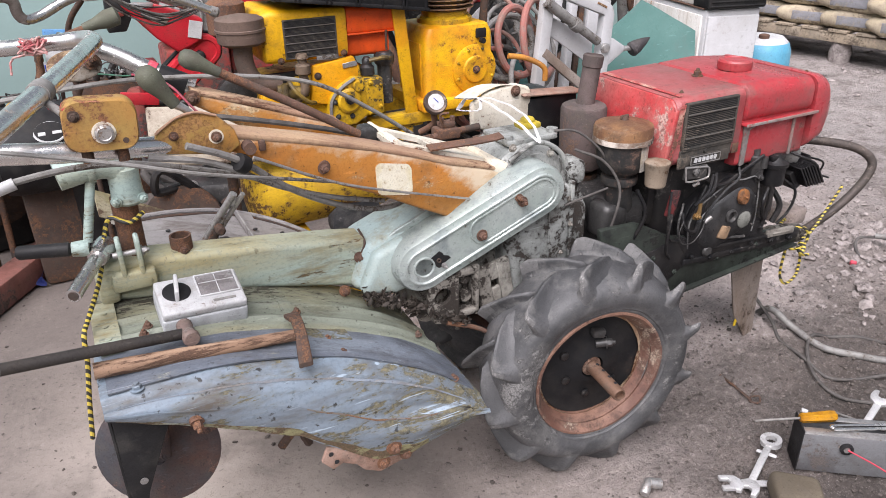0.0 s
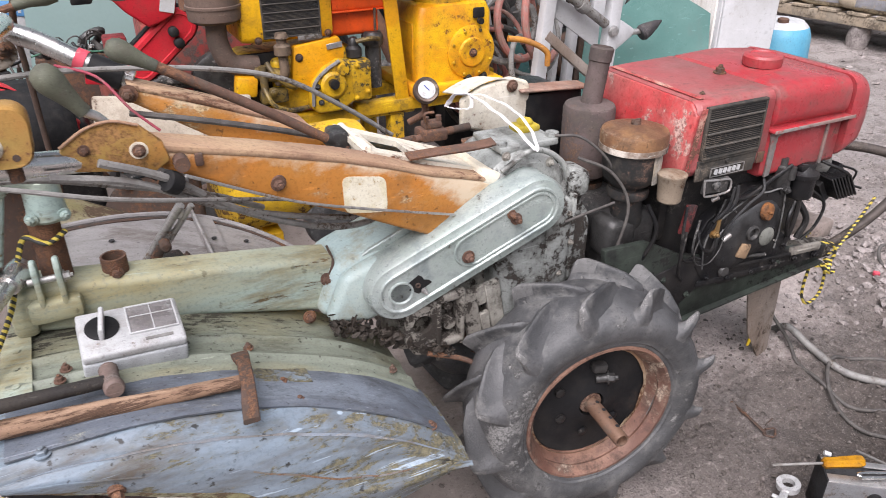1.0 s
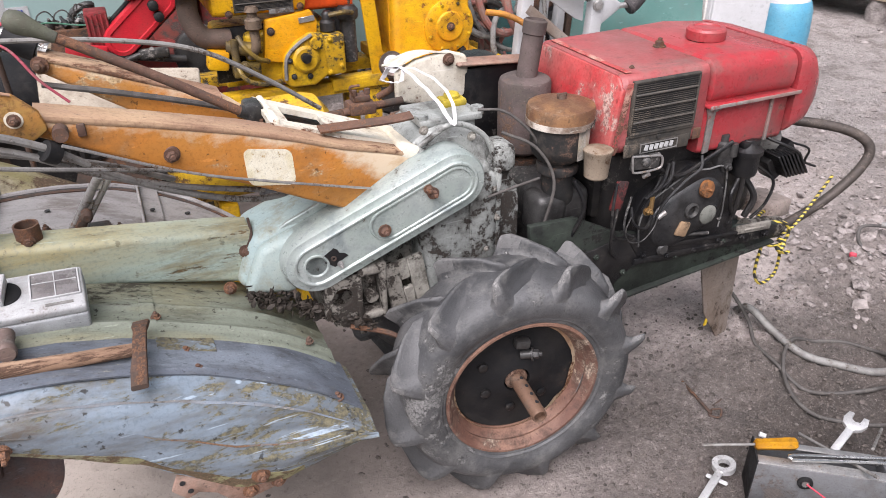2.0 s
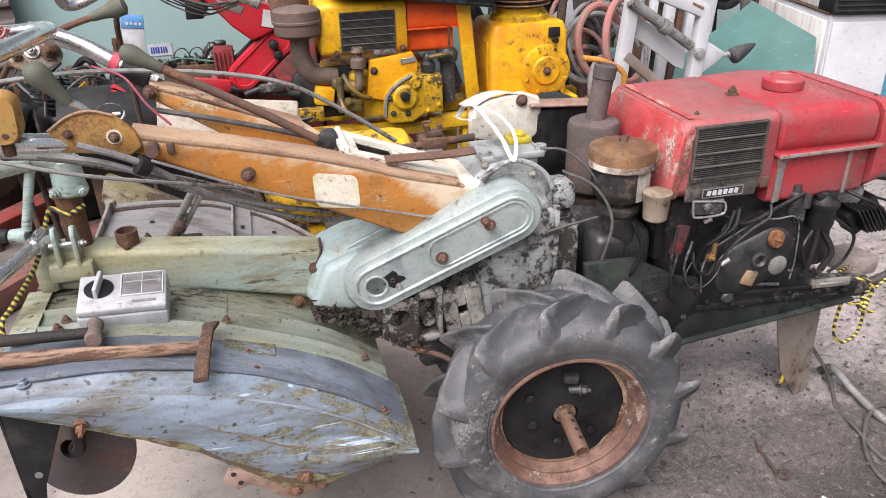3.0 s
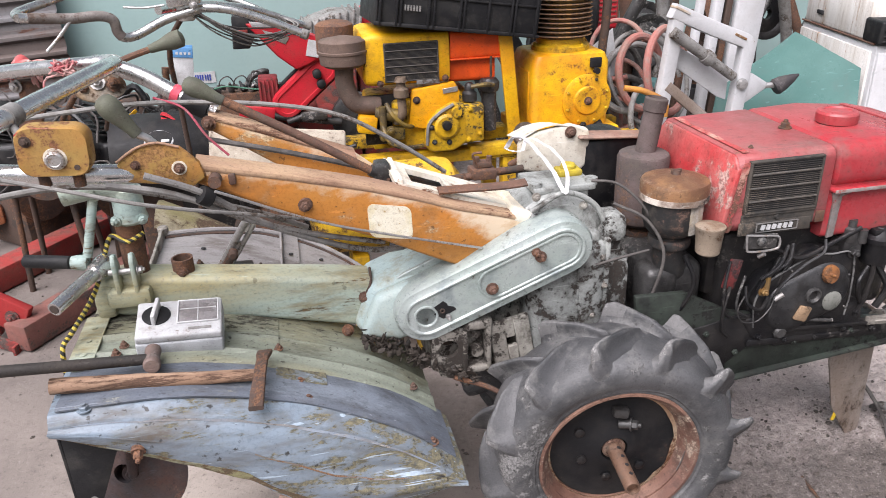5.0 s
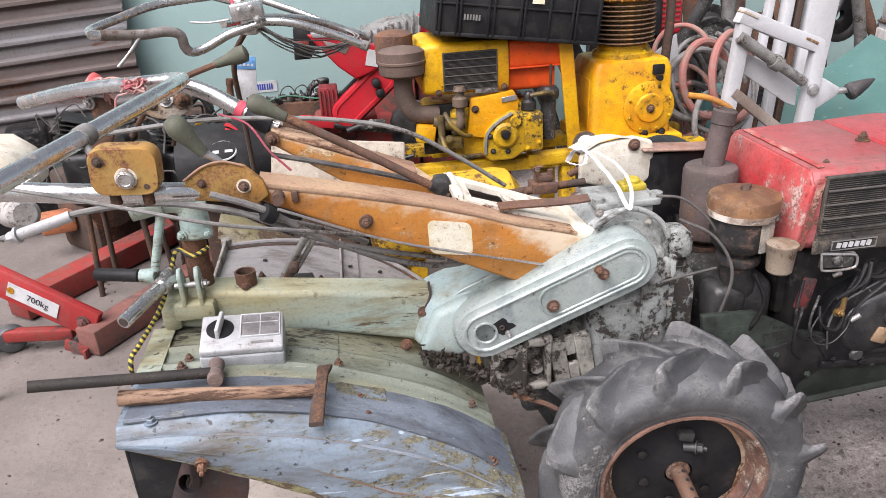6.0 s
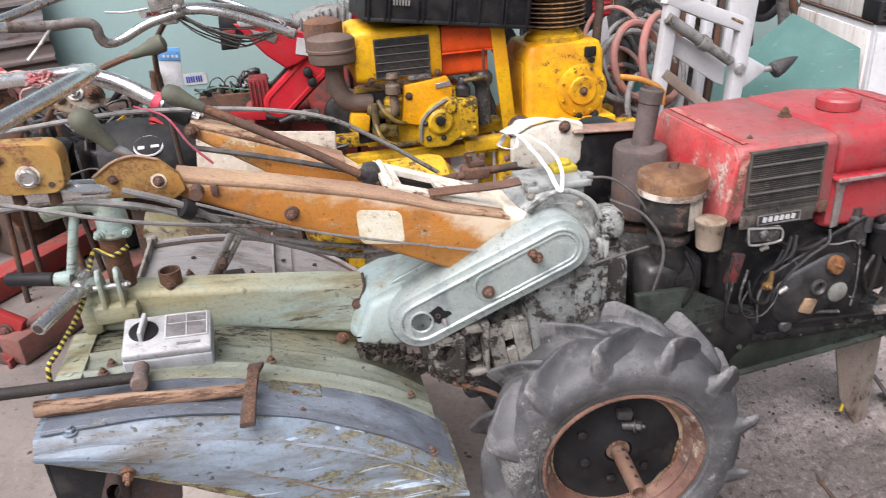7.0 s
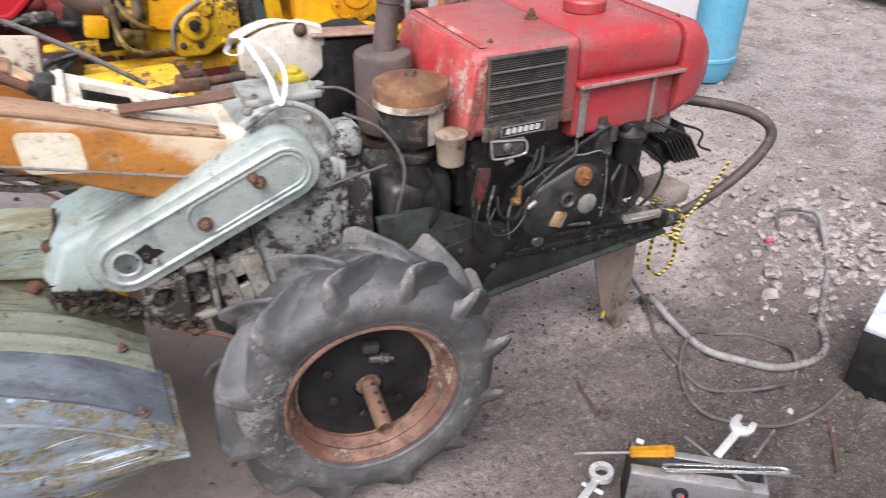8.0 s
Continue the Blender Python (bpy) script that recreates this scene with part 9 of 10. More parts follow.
part("foot", box((0.0, 0.1, 0.21), (0.3, 0.2, 0.42), 0.02), RUST_DARK, cone_drum)

cream = thing("broken_seeder", "broken cream sheet-metal seeder on a rusty post", "seeder", at=Matrix.Translation((-0.70, 0.88, 0)))
part("sheet", rough(box((0.03, 0, 0.755), (0.38, 0.02, 0.16), 0.008, 3, (-25, 8, 4)), 0.004, 6), worn("dull_beige_paint", (0.40, 0.35, 0.28), (0.33, 0.28, 0.22), (0.16, 0.10, 0.07), 0.36, 0.5, 0.5, 0.0, 9, 0.35, (0.2, 0.16, 0.12)), cream)
part("post", rod((0.05, 0.05, 0.0), (0.05, 0.03, 0.72), 0.015), RUST_DARK, cream)
single("olive_hood", rough(sheet(lambda u, v: (-1.02 + 0.38 * u, 0.78 + 0.2 * v, 0.62 - 0.22 * u + 0.03 * math.sin(v * 3)), 14, 8, 0.004), 0.004, 8), worn("olive_cream_paint", (0.20, 0.175, 0.085), (0.28, 0.25, 0.17), (0.11, 0.07, 0.045), 0.5), "olive and cream sheet-metal guard", "guard")
single("hood_support", box((-0.84, 0.92, 0.24), (0.25, 0.12, 0.46), 0.01), RUST_DARK, "rusty bracket under the olive guard", "bracket")

for k in range(14):
    rnd = random.Random(40 + k)
    x, y, z = 0.80 + rnd.uniform(-0.05, 0.18), 1.85 + rnd.uniform(-0.1, 0.25), 0.62 + rnd.uniform(-0.25, 0.22)
    r = rnd.uniform(0.10, 0.20)
    tilt = Euler((rnd.uniform(0.9, 1.5), rnd.uniform(-0.4, 0.4), rnd.uniform(-0.6, 0.6))).to_matrix()
    single("hose_coil", tube([Vector((x, y, z)) + tilt @ Vector((r * math.cos(a), r * math.sin(a) * 1.2, 0.008 * a)) for a in np.arange(0, rnd.uniform(5, 8), 0.4)], rnd.uniform(0.010, 0.017), 9, 3), (HOSE_RED, CABLE, CABLE_GREY, HOSE_RED)[k % 4], "dusty rubber hose looped over the scrap", "hose", "hoses by the wall")
single("orange_pipe", tube([(0.70, 1.56, 0.70), (0.78, 1.54, 0.685), (0.86, 1.52, 0.64), (0.87, 1.52, 0.58)], 0.012, 10), worn("rusty_orange_pipe", (0.45, 0.19, 0.03), None, (0.2, 0.1, 0.05), 0.4), "rusty orange bent pipe beside the compressor", "pipe")
trim = thing("engine_trimmer", "small red and white engine on the scrap heap", "engine", at=Matrix.Translation((0.86, 2.25, 0)))
part("red_cover", box((0.03, 0, 0.93), (0.12, 0.12, 0.20), 0.02, 3), RED, trim)
for i in range(6):
    part("cover_slot", box((0.03, -0.062, 0.87 + 0.022 * i), (0.09, 0.006, 0.008), 0.001), RED_DULL, trim)
part("white_tank", lathe([(0.09, 0), (0.11, 0.02), (0.11, 0.08), (0.08, 0.12)], 24, Matrix.Translation((-0.12, 0.02, 1.0))), WHITE_PLASTIC, trim)
part("black_motor", join(lathe([(0.04, 0), (0.045, 0.02), (0.045, 0.16), (0.02, 0.20)], 18, Matrix.Translation((-0.06, -0.06, 0.84))), box((-0.02, 0.05, 0.42), (0.2, 0.2, 0.84), 0.02)), BLACK, trim)
sgn = single("triangle_sign", prism([(0.70, 0.60), (0.84, 0.66), (0.80, 0.88), (0.70, 0.80)], "y", 1.92, 1.925, 0.001), WHITE_PLASTIC, "white metal sign with red marks", "sign")
part("red_mark", join(box((0.755, 1.918, 0.74), (0.05, 0.003, 0.012), 0, 1, (0, -20, 0)), box((0.75, 1.918, 0.70), (0.012, 0.003, 0.06), 0), box((0.775, 1.918, 0.70), (0.012, 0.003, 0.05), 0)), PINK, sgn)
single("blue_can", lathe([(0.06, 0), (0.065, 0.01), (0.065, 0.60), (0.055, 0.62)], 22, Matrix.Translation((1.05, 2.0, 0))), worn("teal_can_paint", (0.06, 0.16, 0.16), None, (0.3, 0.3, 0.3), 0.3), "dull teal gas cylinder among the scrap", "gas cylinder")
for k in range(10):
    rnd = random.Random(90 + k)
    x = 1.0 + 0.16 * k
    single("scrap_pipe", tube([(x, 2.45 + rnd.uniform(-0.1, 0.2), 0.0), (x + rnd.uniform(-0.2, 0.2), 2.5, 0.5), (x + rnd.uniform(-0.3, 0.3), 2.5 + rnd.uniform(-0.2, 0.2), 0.95 + rnd.uniform(-0.1, 0.25))], rnd.uniform(0.014, 0.035), 10), (RUST_DARK, ENGINE_GREY, CABLE_GREY, RUST)[k % 4], "old steel pipe standing in the scrap", "pipe", "scrap pipes")
for k in range(46):
    rnd = random.Random(300 + k)
    x, y = 0.62 + 1.7 * rnd.random(), 2.55 + 0.55 * rnd.random()
    top = (x + rnd.uniform(-0.5, 0.5), y + rnd.uniform(-0.15, 0.15), rnd.uniform(0.75, 1.25))
    if k % 3 == 0:
        shape = tube([(x, y, 0.0), (x * 0.5 + top[0] * 0.5 + rnd.uniform(-0.1, 0.1), y, top[2] * 0.5), top], rnd.uniform(0.022, 0.05), 10)
        single("scrap_pipe", shape, (RUST_DARK, ENGINE_GREY, ENGINE, RUST)[k // 3 % 4], "old steel pipe standing in the scrap", "pipe", "scrap pipes")
    elif k % 3 == 1:
        d = Vector(top) - Vector((x, y, 0.0))
        bar_ = moved(join(box((0, 0.018, d.length / 2), (0.05, 0.006, d.length), 0.001), box((0.022, 0, d.length / 2), (0.006, 0.04, d.length), 0.001)), along((x, y, 0.0), top))
        single("angle_iron", bar_, (RUST_DARK, RUST, ENGINE_GREY)[k // 3 % 3], "rusty angle iron leaning in the scrap heap", "steel bar", "angle irons in the scrap")
    else:
        z = rnd.uniform(0.2, 0.95)
        wheel_ = ring_lathe([(0.03, -0.02), (0.05, -0.025), (0.10, -0.008), (0.13, -0.025), (0.14, -0.025), (0.132, 0.0), (0.14, 0.025), (0.13, 0.025), (0.10, 0.008), (0.05, 0.025), (0.03, 0.02)], 26, pose(x, y - 0.1, z, rnd.uniform(60, 110), rnd.uniform(-30, 30), 0))
        single("belt_pulley", join(wheel_, rod((x, y - 0.1, 0.0), (x, y, z), 0.025)), (ENGINE, RUST_DARK, ENGINE_GREY)[k // 3 % 3], "greasy cast belt pulley on a post in the scrap", "pulley", "pulleys in the scrap")
CLOTH = worn("red_checked_cloth", (0.46, 0.10, 0.10), (0.50, 0.30, 0.27), (0.58, 0.50, 0.46), 0.42, 0.6, 0.9, 0.0, 26, 0.3, (0.3, 0.12, 0.11))


def cloth_fold(k, a, b, c, w):
    """One limp fold of the rag, bent over the bar."""
    a, b, c = Vector(a), Vector(b), Vector(c)
    side = (c - a).cross(Vector((0, -0.4, 1))).normalized()

    def fn(u, v):
        p = a * (1 - u) ** 2 + b * 2 * u * (1 - u) + c * u * u
        q = p + side * w * (v - 0.5)
        return q + noise.noise_vector(q * 42 + Vector((k, 0, 0))) * 0.009 + Vector((0, 0, 0.007 * math.sin(v * 9 + u * 3 + k)))
    return sheet(fn, 16, 12, 0.0015)


single("red_rag", join(cloth_fold(0, (-1.215, 0.61, 1.065), (-1.19, 0.61, 1.125), (-1.155, 0.62, 1.072), 0.045), cloth_fold(3, (-1.20, 0.59, 1.085), (-1.17, 0.59, 1.11), (-1.165, 0.60, 1.055), 0.03), cloth_fold(5, (-1.18, 0.61, 1.09), (-1.13, 0.61, 1.098), (-1.08, 0.64, 1.078), 0.018), cloth_fold(9, (-1.21, 0.60, 1.09), (-1.185, 0.58, 1.07), (-1.17, 0.60, 1.10), 0.025)), CLOTH, "red checked rag tied round the handlebar", "rag", angle=60)
clip_ = thing("handle_bracket", "rusty brown clamp bracket on the handlebar", "bracket", at=Matrix.Translation((-1.19, 0.62, 0)))
part("clamp_plate", prism([(-0.02, 1.06), (0.03, 1.055), (0.035, 1.01), (0.0, 0.94), (-0.045, 0.90), (-0.05, 0.93), (-0.02, 1.0)], "y", -0.01, 0.012, 0.005), RUST, clip_)
part("clamp_screw", bolt((-0.02, -0.01, 1.05), (-0.3, -1, 0), 0.012, 0.012), STEEL, clip_)
heap = thing("carburettor_heap", "dark carburettors and wires heaped on a ledge by the wall", "carburettor", at=Matrix.Translation((-0.86, 2.62, 0)))
part("ledge", box((0.02, 0.05, 0.29), (0.34, 0.2, 0.58), 0.01), RUST_DARK, heap, "rusty ledge")
rnd = random.Random(5)
for k in range(12):
    x, z = rnd.uniform(-0.13, 0.15), 0.585
    part("carburettor_piece", join(lathe([(0.010, 0), (0.016, 0.004), (0.016, 0.03), (0.008, 0.04), (0.006, 0.06)], 12, pose(x, rnd.uniform(-0.03, 0.06), z, rnd.uniform(-60, 60), rnd.uniform(-60, 60))), box((x + 0.02, 0.0, z + 0.02), (0.03, 0.025, 0.02), 0.004, 1, (rnd.uniform(0, 90), 20, 0))), (ENGINE, ENGINE_GREY, CABLE, STEEL)[k % 4 if k != 3 else 0], heap)
for k in range(5):
    x = rnd.uniform(-0.1, 0.1)
    part("wire", tube([(x, -0.02, 0.60), (x + 0.02, -0.04, 0.65 + 0.03 * (k % 2)), (x + 0.06, -0.03, 0.66), (x + 0.09, 0.0, 0.60)], 0.003, 6), CABLE, heap)
part("green_wire", tube([(-0.16, -0.06, 0.60), (-0.05, -0.08, 0.625), (0.10, -0.08, 0.60), (0.2, -0.05, 0.615)], 0.004, 7), worn("green_wire_sheath", (0.06, 0.17, 0.11), None, (0.2, 0.3, 0.25), 0.2), heap, "thin green wire")


# joint of the far handle, and the cream machine beside the pallet jack
joint = thing("handle_joint", "rusty oval joint bracket with nuts on the handlebar", "bracket", at=Matrix.Translation((-1.0, 0.44, 1.065)))
part("oval_plate", lathe([(0.040, 0), (0.044, 0.003), (0.044, 0.010), (0.038, 0.013)], 24, pose(0, 0, 0, 62, 0, 10) @ Matrix.Diagonal((1.15, 0.7, 1, 1))), worn("golden_rusty_steel", (0.24, 0.17, 0.10), (0.32, 0.29, 0.25), (0.12, 0.07, 0.04), 0.4, 0.5, 0.45, 0.5), joint)
for x_, z_ in ((-0.028, 0.004), (0.0, 0.014), (0.03, 0.008)):
    part("joint_nut", bolt((x_, -0.012, z_), (0.1, -1, 0.4), 0.012, 0.016), (RUST, STEEL, RUST_DARK)[int(x_ > -0.01) + int(x_ > 0.01)], joint)
part("joint_rod", join(rod((-0.05, 0.0, -0.01), (-0.10, 0.05, -0.07), 0.006), rod((0.02, 0.0, -0.01), (-0.02, 0.06, -0.10), 0.005)), RUST_DARK, joint)

cream_mc = thing("cream_machine", "cream tank with an oval badge over a grey cylinder", "machine", at=Matrix.Translation((-1.60, 0.94, -0.012)))
part("tank", rough(loft([ring_rect((x_, 0.05, 0.825 + d_), (0, 1, 0), (0, 0, 1), w_, h_, 0.04, 4) for x_, d_, w_, h_ in ((-0.25, 0.02, 0.22, 0.10), (-0.22, 0.02, 0.26, 0.14), (0.0, 0.01, 0.26, 0.13), (0.06, -0.01, 0.22, 0.10), (0.085, -0.025, 0.14, 0.05))]), 0.004, 8), CREAM, cream_mc, "cream painted tank")
part("badge", lathe([(0.022, 0), (0.022, 0.003), (0.016, 0.004)], 22, pose(0.0, -0.05, 0.868, 55, 0, 0) @ Matrix.Diagonal((1.3, 0.8, 1, 1))), CABLE_GREY, cream_mc, "oval metal badge")
part("cylinder", lathe([(0.035, 0), (0.042, 0.006), (0.042, 0.10), (0.03, 0.11)], 22, pose(0.03, -0.06, 0.73, 80, 0, 40)), worn("pale_grey_cylinder", (0.36, 0.345, 0.33), None, (0.2, 0.17, 0.14), 0.25), cream_mc, "pale grey cylinder")
part("leg", join(rod((-0.30, 0.14, 0.0), (-0.24, 0.10, 0.78), 0.012), rod((-0.24, 0.10, 0.77), (0.03, 0.0, 0.75), 0.009)), RUST_DARK, cream_mc, "dark steel leg")


# stripped engine by the sheet-iron wall, string on the handle joint
def stripped_engine(at, seed):
    rnd = random.Random(seed)
    t = thing("stripped_engine", "stripped black engine with loose wires on a stand", "engine", at=at)
    part("crankcase", rough(join(box((0, 0, 0.52), (0.30, 0.20, 0.22), 0.03, 3), box((0.12, -0.06, 0.60), (0.14, 0.12, 0.12), 0.02, 2, (0, 20, 10))), 0.010, 12), ENGINE, t)
    fin = part("cylinder_fin", box((0, 0, 0), (0.13, 0.13, 0.006), 0.002), ENGINE, t)
    for i in range(7):
        m = pose(-0.10 + 0.004 * i, -0.02, 0.645 + 0.018 * i, 0, 14, 6)
        if i == 0:
            fin.matrix_basis = m
        else:
            again(fin, m)
    part("pulley", ring_lathe([(0.02, 0), (0.075, -0.004), (0.085, 0.0), (0.078, 0.015), (0.085, 0.03), (0.02, 0.028)], 26, pose(0.06, -0.12, 0.50, 90, 0, 12)), RUST_DARK, t, "rusty belt pulley")
    part("carburettor", join(box((0.14, -0.10, 0.70), (0.07, 0.06, 0.06), 0.01), lathe([(0.022, 0), (0.026, 0.01), (0.026, 0.05)], 16, pose(0.14, -0.13, 0.69, 90)), rod((0.10, -0.1, 0.73), (0.21, -0.14, 0.76), 0.008)), ENGINE_GREY, t, "grey carburettor")
    part("stand", join(*[rod((x, y, 0.0), (x * 0.8, y * 0.8, 0.42), 0.012) for x in (-0.13, 0.13) for y in (-0.08, 0.08)]), RUST_DARK, t, "rusty angle-iron stand")
    for i in range(9):
        p = Vector((rnd.uniform(-0.18, 0.12), rnd.uniform(-0.16, -0.08), rnd.uniform(0.50, 0.78)))
        pts = [tuple(p)]
        for k in range(4):
            p = p + Vector((rnd.uniform(-0.02, 0.10), rnd.uniform(-0.05, 0.03), rnd.uniform(-0.10, 0.07)))
            pts.append(tuple(p))
        part("loose_wire", tube(pts, rnd.choice((0.003, 0.004, 0.006)), 6, 4), CABLE if i % 3 else BLACK, t)
    part("yellow_tag", box((-0.02, -0.15, 0.73), (0.035, 0.004, 0.014), 0.001, 1, (0, -30, 0)), YELLOW, t, "small yellow tag")


stripped_engine(pose(-1.60, 1.86, 0.0, 0, 0, -8), 5)
stripped_engine(pose(-1.28, 1.98, -0.04, 0, 0, 30), 11)
rnd = random.Random(77)
knot = [(-1.062 + 0.022 * math.sin(2.1 * k) + rnd.uniform(-0.008, 0.008), 0.455 + 0.012 * math.sin(1.7 * k + 1), 1.108 + 0.013 * math.sin(3.3 * k) + rnd.uniform(-0.005, 0.005)) for k in range(44)]
single("string_knot", tube(knot + [(-1.10, 0.46, 1.09), (-1.11, 0.45, 1.06)], 0.0024, 6, 3), worn("faded_red_string", (0.40, 0.10, 0.11), (0.46, 0.32, 0.29), (0.42, 0.36, 0.32), 0.4, 0.65, 0.7, 0.0, 40, 0.4, (0.25, 0.12, 0.11)), "knotted faded red string on the handlebar joint", "string")

# ---- tools and cables on the ground at the front ----
def flat_spanner(name, at, ring, length, label, jaw=0.03):
    t = thing(name, label, "spanner", "spanners", at=at)
    part("shank", box((0, 0, 0), (length, 0.018, 0.007), 0.0025), TOOL_STEEL, t)
    if ring:
        n, vs, fs = 28, [], []
        for z in (-0.007, 0.007):
            for i in range(n):
                a = 2 * math.pi * i / n
                ri = 0.0135 if i % 2 else 0.015
                vs += [(-length / 2 - 0.02 + ri * math.cos(a), ri * math.sin(a), z), (-length / 2 - 0.02 + 0.027 * math.cos(a), 0.027 * math.sin(a), z)]
        for i in range(n):
            j = (i + 1) % n
            a, b, c, d, o = 2 * i, 2 * i + 1, 2 * j + 1, 2 * j, 2 * n
            fs += [(a, b, c, d), (o + a, o + d, o + c, o + b), (a, d, o + d, o + a), (b, o + b, o + c, c)]
        part("ring_end", (vs, fs), TOOL_STEEL, t)
    poly = [(0, -0.009), (0.012, -0.022), (0.03, -jaw * 0.9), (0.052, -0.022), (0.050, -0.010), (0.030, -0.010), (0.026, 0.0), (0.032, 0.010), (0.052, 0.012), (0.050, 0.024), (0.028, jaw * 0.9), (0.010, 0.022), (0, 0.009)]
    part("open_end", prism([(length / 2 + x - 0.003, y) for x, y in poly], "z", -0.0055, 0.0055, 0.0015), TOOL_STEEL, t)
    return t


flat_spanner("ring_spanner", pose(0.345, -0.258, 0.028, 6, 3, 206), True, 0.15, "bright chrome ring spanner on the ground")
flat_spanner("open_spanner", pose(0.690, -0.308, 0.09, 0, -8, 18), False, 0.085, "bright open-ended spanner beside the tool tray")
flat_spanner("dark_spanner", pose(0.285, -0.30, 0.022, 0, 0, 150), False, 0.08, "dull dark spanner on the ground", 0.026)
sd = thing("screwdriver", "screwdriver with a clear amber handle on the tool tray", "screwdriver", at=pose(0.489, -0.287, 0.141, 0, -2, -26))
part("handle", join(loft([[(x, r * math.cos(a) * (1 + 0.10 * math.cos(6 * a)), r * math.sin(a) * (1 + 0.10 * math.cos(6 * a))) for a in [2 * math.pi * i / 24 for i in range(24)]] for x, r in ((-0.046, 0.008), (-0.042, 0.0120), (-0.03, 0.0115), (0.03, 0.0135), (0.043, 0.0125), (0.047, 0.009))])), AMBER, sd)
part("blade", join(rod((-0.04, 0, 0), (-0.148, 0, 0.0), 0.0032), box((-0.152, 0, 0), (0.016, 0.007, 0.0025), 0.001)), CABLE_GREY, sd, "dull steel blade")


def build_tray():
    t = thing("tool_tray", "grey sheet-metal tool tray full of tools", "tool tray", at=pose(0.471, -0.29, 0.0, 0, 0, -37))
    L, W, H, th = 0.27, 0.075, 0.115, 0.004
    part("floor", box((0.105, 0, 0.012), (L, W, th), 0), GREY_STRIP, t)
    side_m = worn("dented_grey_tray", (0.175, 0.178, 0.185), (0.12, 0.12, 0.125), (0.14, 0.12, 0.11), 0.22, 0.5, 0.42, 0.3, 9, 0.25)
    for s in (-1, 1):
        part("long_side", box((0.105, s * W / 2, H / 2 + 0.01), (L, th, H), 0.0015), side_m, t)
    part("end_plate", box((-0.03, 0, H / 2 + 0.012), (th, W + 0.004, H + 0.012), 0.001), BLACK, t, "black end plate")
    part("end_plate", box((0.24, 0, H / 2 + 0.01), (th, W, H), 0.001), side_m, t)
    part("lip", join(box((0.105, -W / 2 + 0.012, H + 0.011), (L, 0.026, 0.003), 0.001), box((0.105, W / 2 - 0.008, H + 0.011), (L, 0.018, 0.003), 0.001)), STEEL, t, "bright folded lip")
    part("grommet", lathe([(0.016, 0), (0.016, 0.006), (0.010, 0.008), (0.008, 0.004)], 20, pose(0.075, -W / 2 - 0.002, 0.092, 90)), BLACK, t)
    part("grommet_eye", lathe([(0.008, 0), (0.008, 0.007)], 12, pose(0.075, -W / 2 - 0.003, 0.092, 90)), STEEL, t)


build_tray()
single("bent_rod", tube([(0.690, -0.425, 0.138), (0.60, -0.378, 0.138), (0.500, -0.326, 0.138), (0.490, -0.335, 0.138), (0.500, -0.342, 0.138), (0.60, -0.394, 0.138), (0.700, -0.446, 0.138), (0.708, -0.438, 0.138), (0.690, -0.425, 0.138)], 0.0035, 8, 4), CHROME_BRIGHT, "bright steel rod bent into a long loop on the tray", "rod")
for k, (a, b, r, mt, lb) in enumerate((((0.49, -0.24, 0.13), (0.50, -0.25, 0.127), 0.006, WHITE_PLASTIC, "small white fitting on the tray"), ((0.655, -0.226, 0.05), (0.601, -0.456, 0.150), 0.004, CABLE_GREY, "thin steel rod across the tray"), ((0.885, -0.280, 0.02), (0.686, -0.381, 0.128), 0.0035, CABLE_GREY, "thin rod leaning on the tray"),
                                       ((0.80, -0.42, 0.05), (0.62, -0.40, 0.134), 0.004, CHROME, "bright steel rod across the tray"), ((1.033, -0.315, 0.012), (0.930, -0.425, 0.014), 0.005, RUST_DARK, "short rusty bar on the ground"))):
    single("tool_rod", rod(a, b, r), mt, lb, "rod", "rods at the tray")
single("red_string", tube([(0.505, -0.374, 0.092), (0.498, -0.46, 0.108), (0.478, -0.55, 0.121)], 0.002, 6), PINK, "thin red string from the tray", "string")
can = thing("spray_can", "old rust-brown spray can with white cap", "spray can", at=Matrix.Translation((0.475, -0.555, 0)))
part("body", lathe([(0.03, 0), (0.033, 0.004), (0.033, 0.075), (0.031, 0.082)], 26), worn("brown_can_paint", (0.16, 0.07, 0.05), None, (0.3, 0.28, 0.26), 0.3), can)
part("shoulder", lathe([(0.034, 0.080), (0.035, 0.084), (0.033, 0.088), (0.022, 0.098), (0.014, 0.10)], 26), STEEL, can)
part("cap", lathe([(0.013, 0.098), (0.013, 0.112), (0.010, 0.118), (0.004, 0.119)], 16), WHITE_PLASTIC, can)
single("cloth_pouch", rough(join(box((0.335, -0.375, 0.03), (0.12, 0.09, 0.055), 0.015, 3, (0, 8, -35))), 0.006, 25), worn("olive_canvas", (0.085, 0.07, 0.05), (0.12, 0.10, 0.072), (0.06, 0.05, 0.04), 0.3, 0.5, 0.85), "olive canvas tool pouch on the ground", "pouch")
single("socket_joint", join(lathe([(0.010, 0), (0.012, 0.003), (0.012, 0.04), (0.009, 0.044)], 16, along((0.055, -0.17, 0.028), (0.0, -0.205, 0.014))), lathe([(0.013, 0), (0.013, 0.03)], 16, along((0.05, -0.176, 0.028), (0.085, -0.19, 0.018)))), STEEL, "chrome socket joint on the ground", "socket")
single("white_chip", box((0.395, -0.235, 0.02), (0.012, 0.05, 0.006), 0.002, 1, (0, 10, 30)), WHITE_PLASTIC, "white plastic chip on the ground", "chip")

bat = thing("battery", "black car battery with a white top", "battery", at=pose(1.282, -0.276, 0, 0, 0, 25))
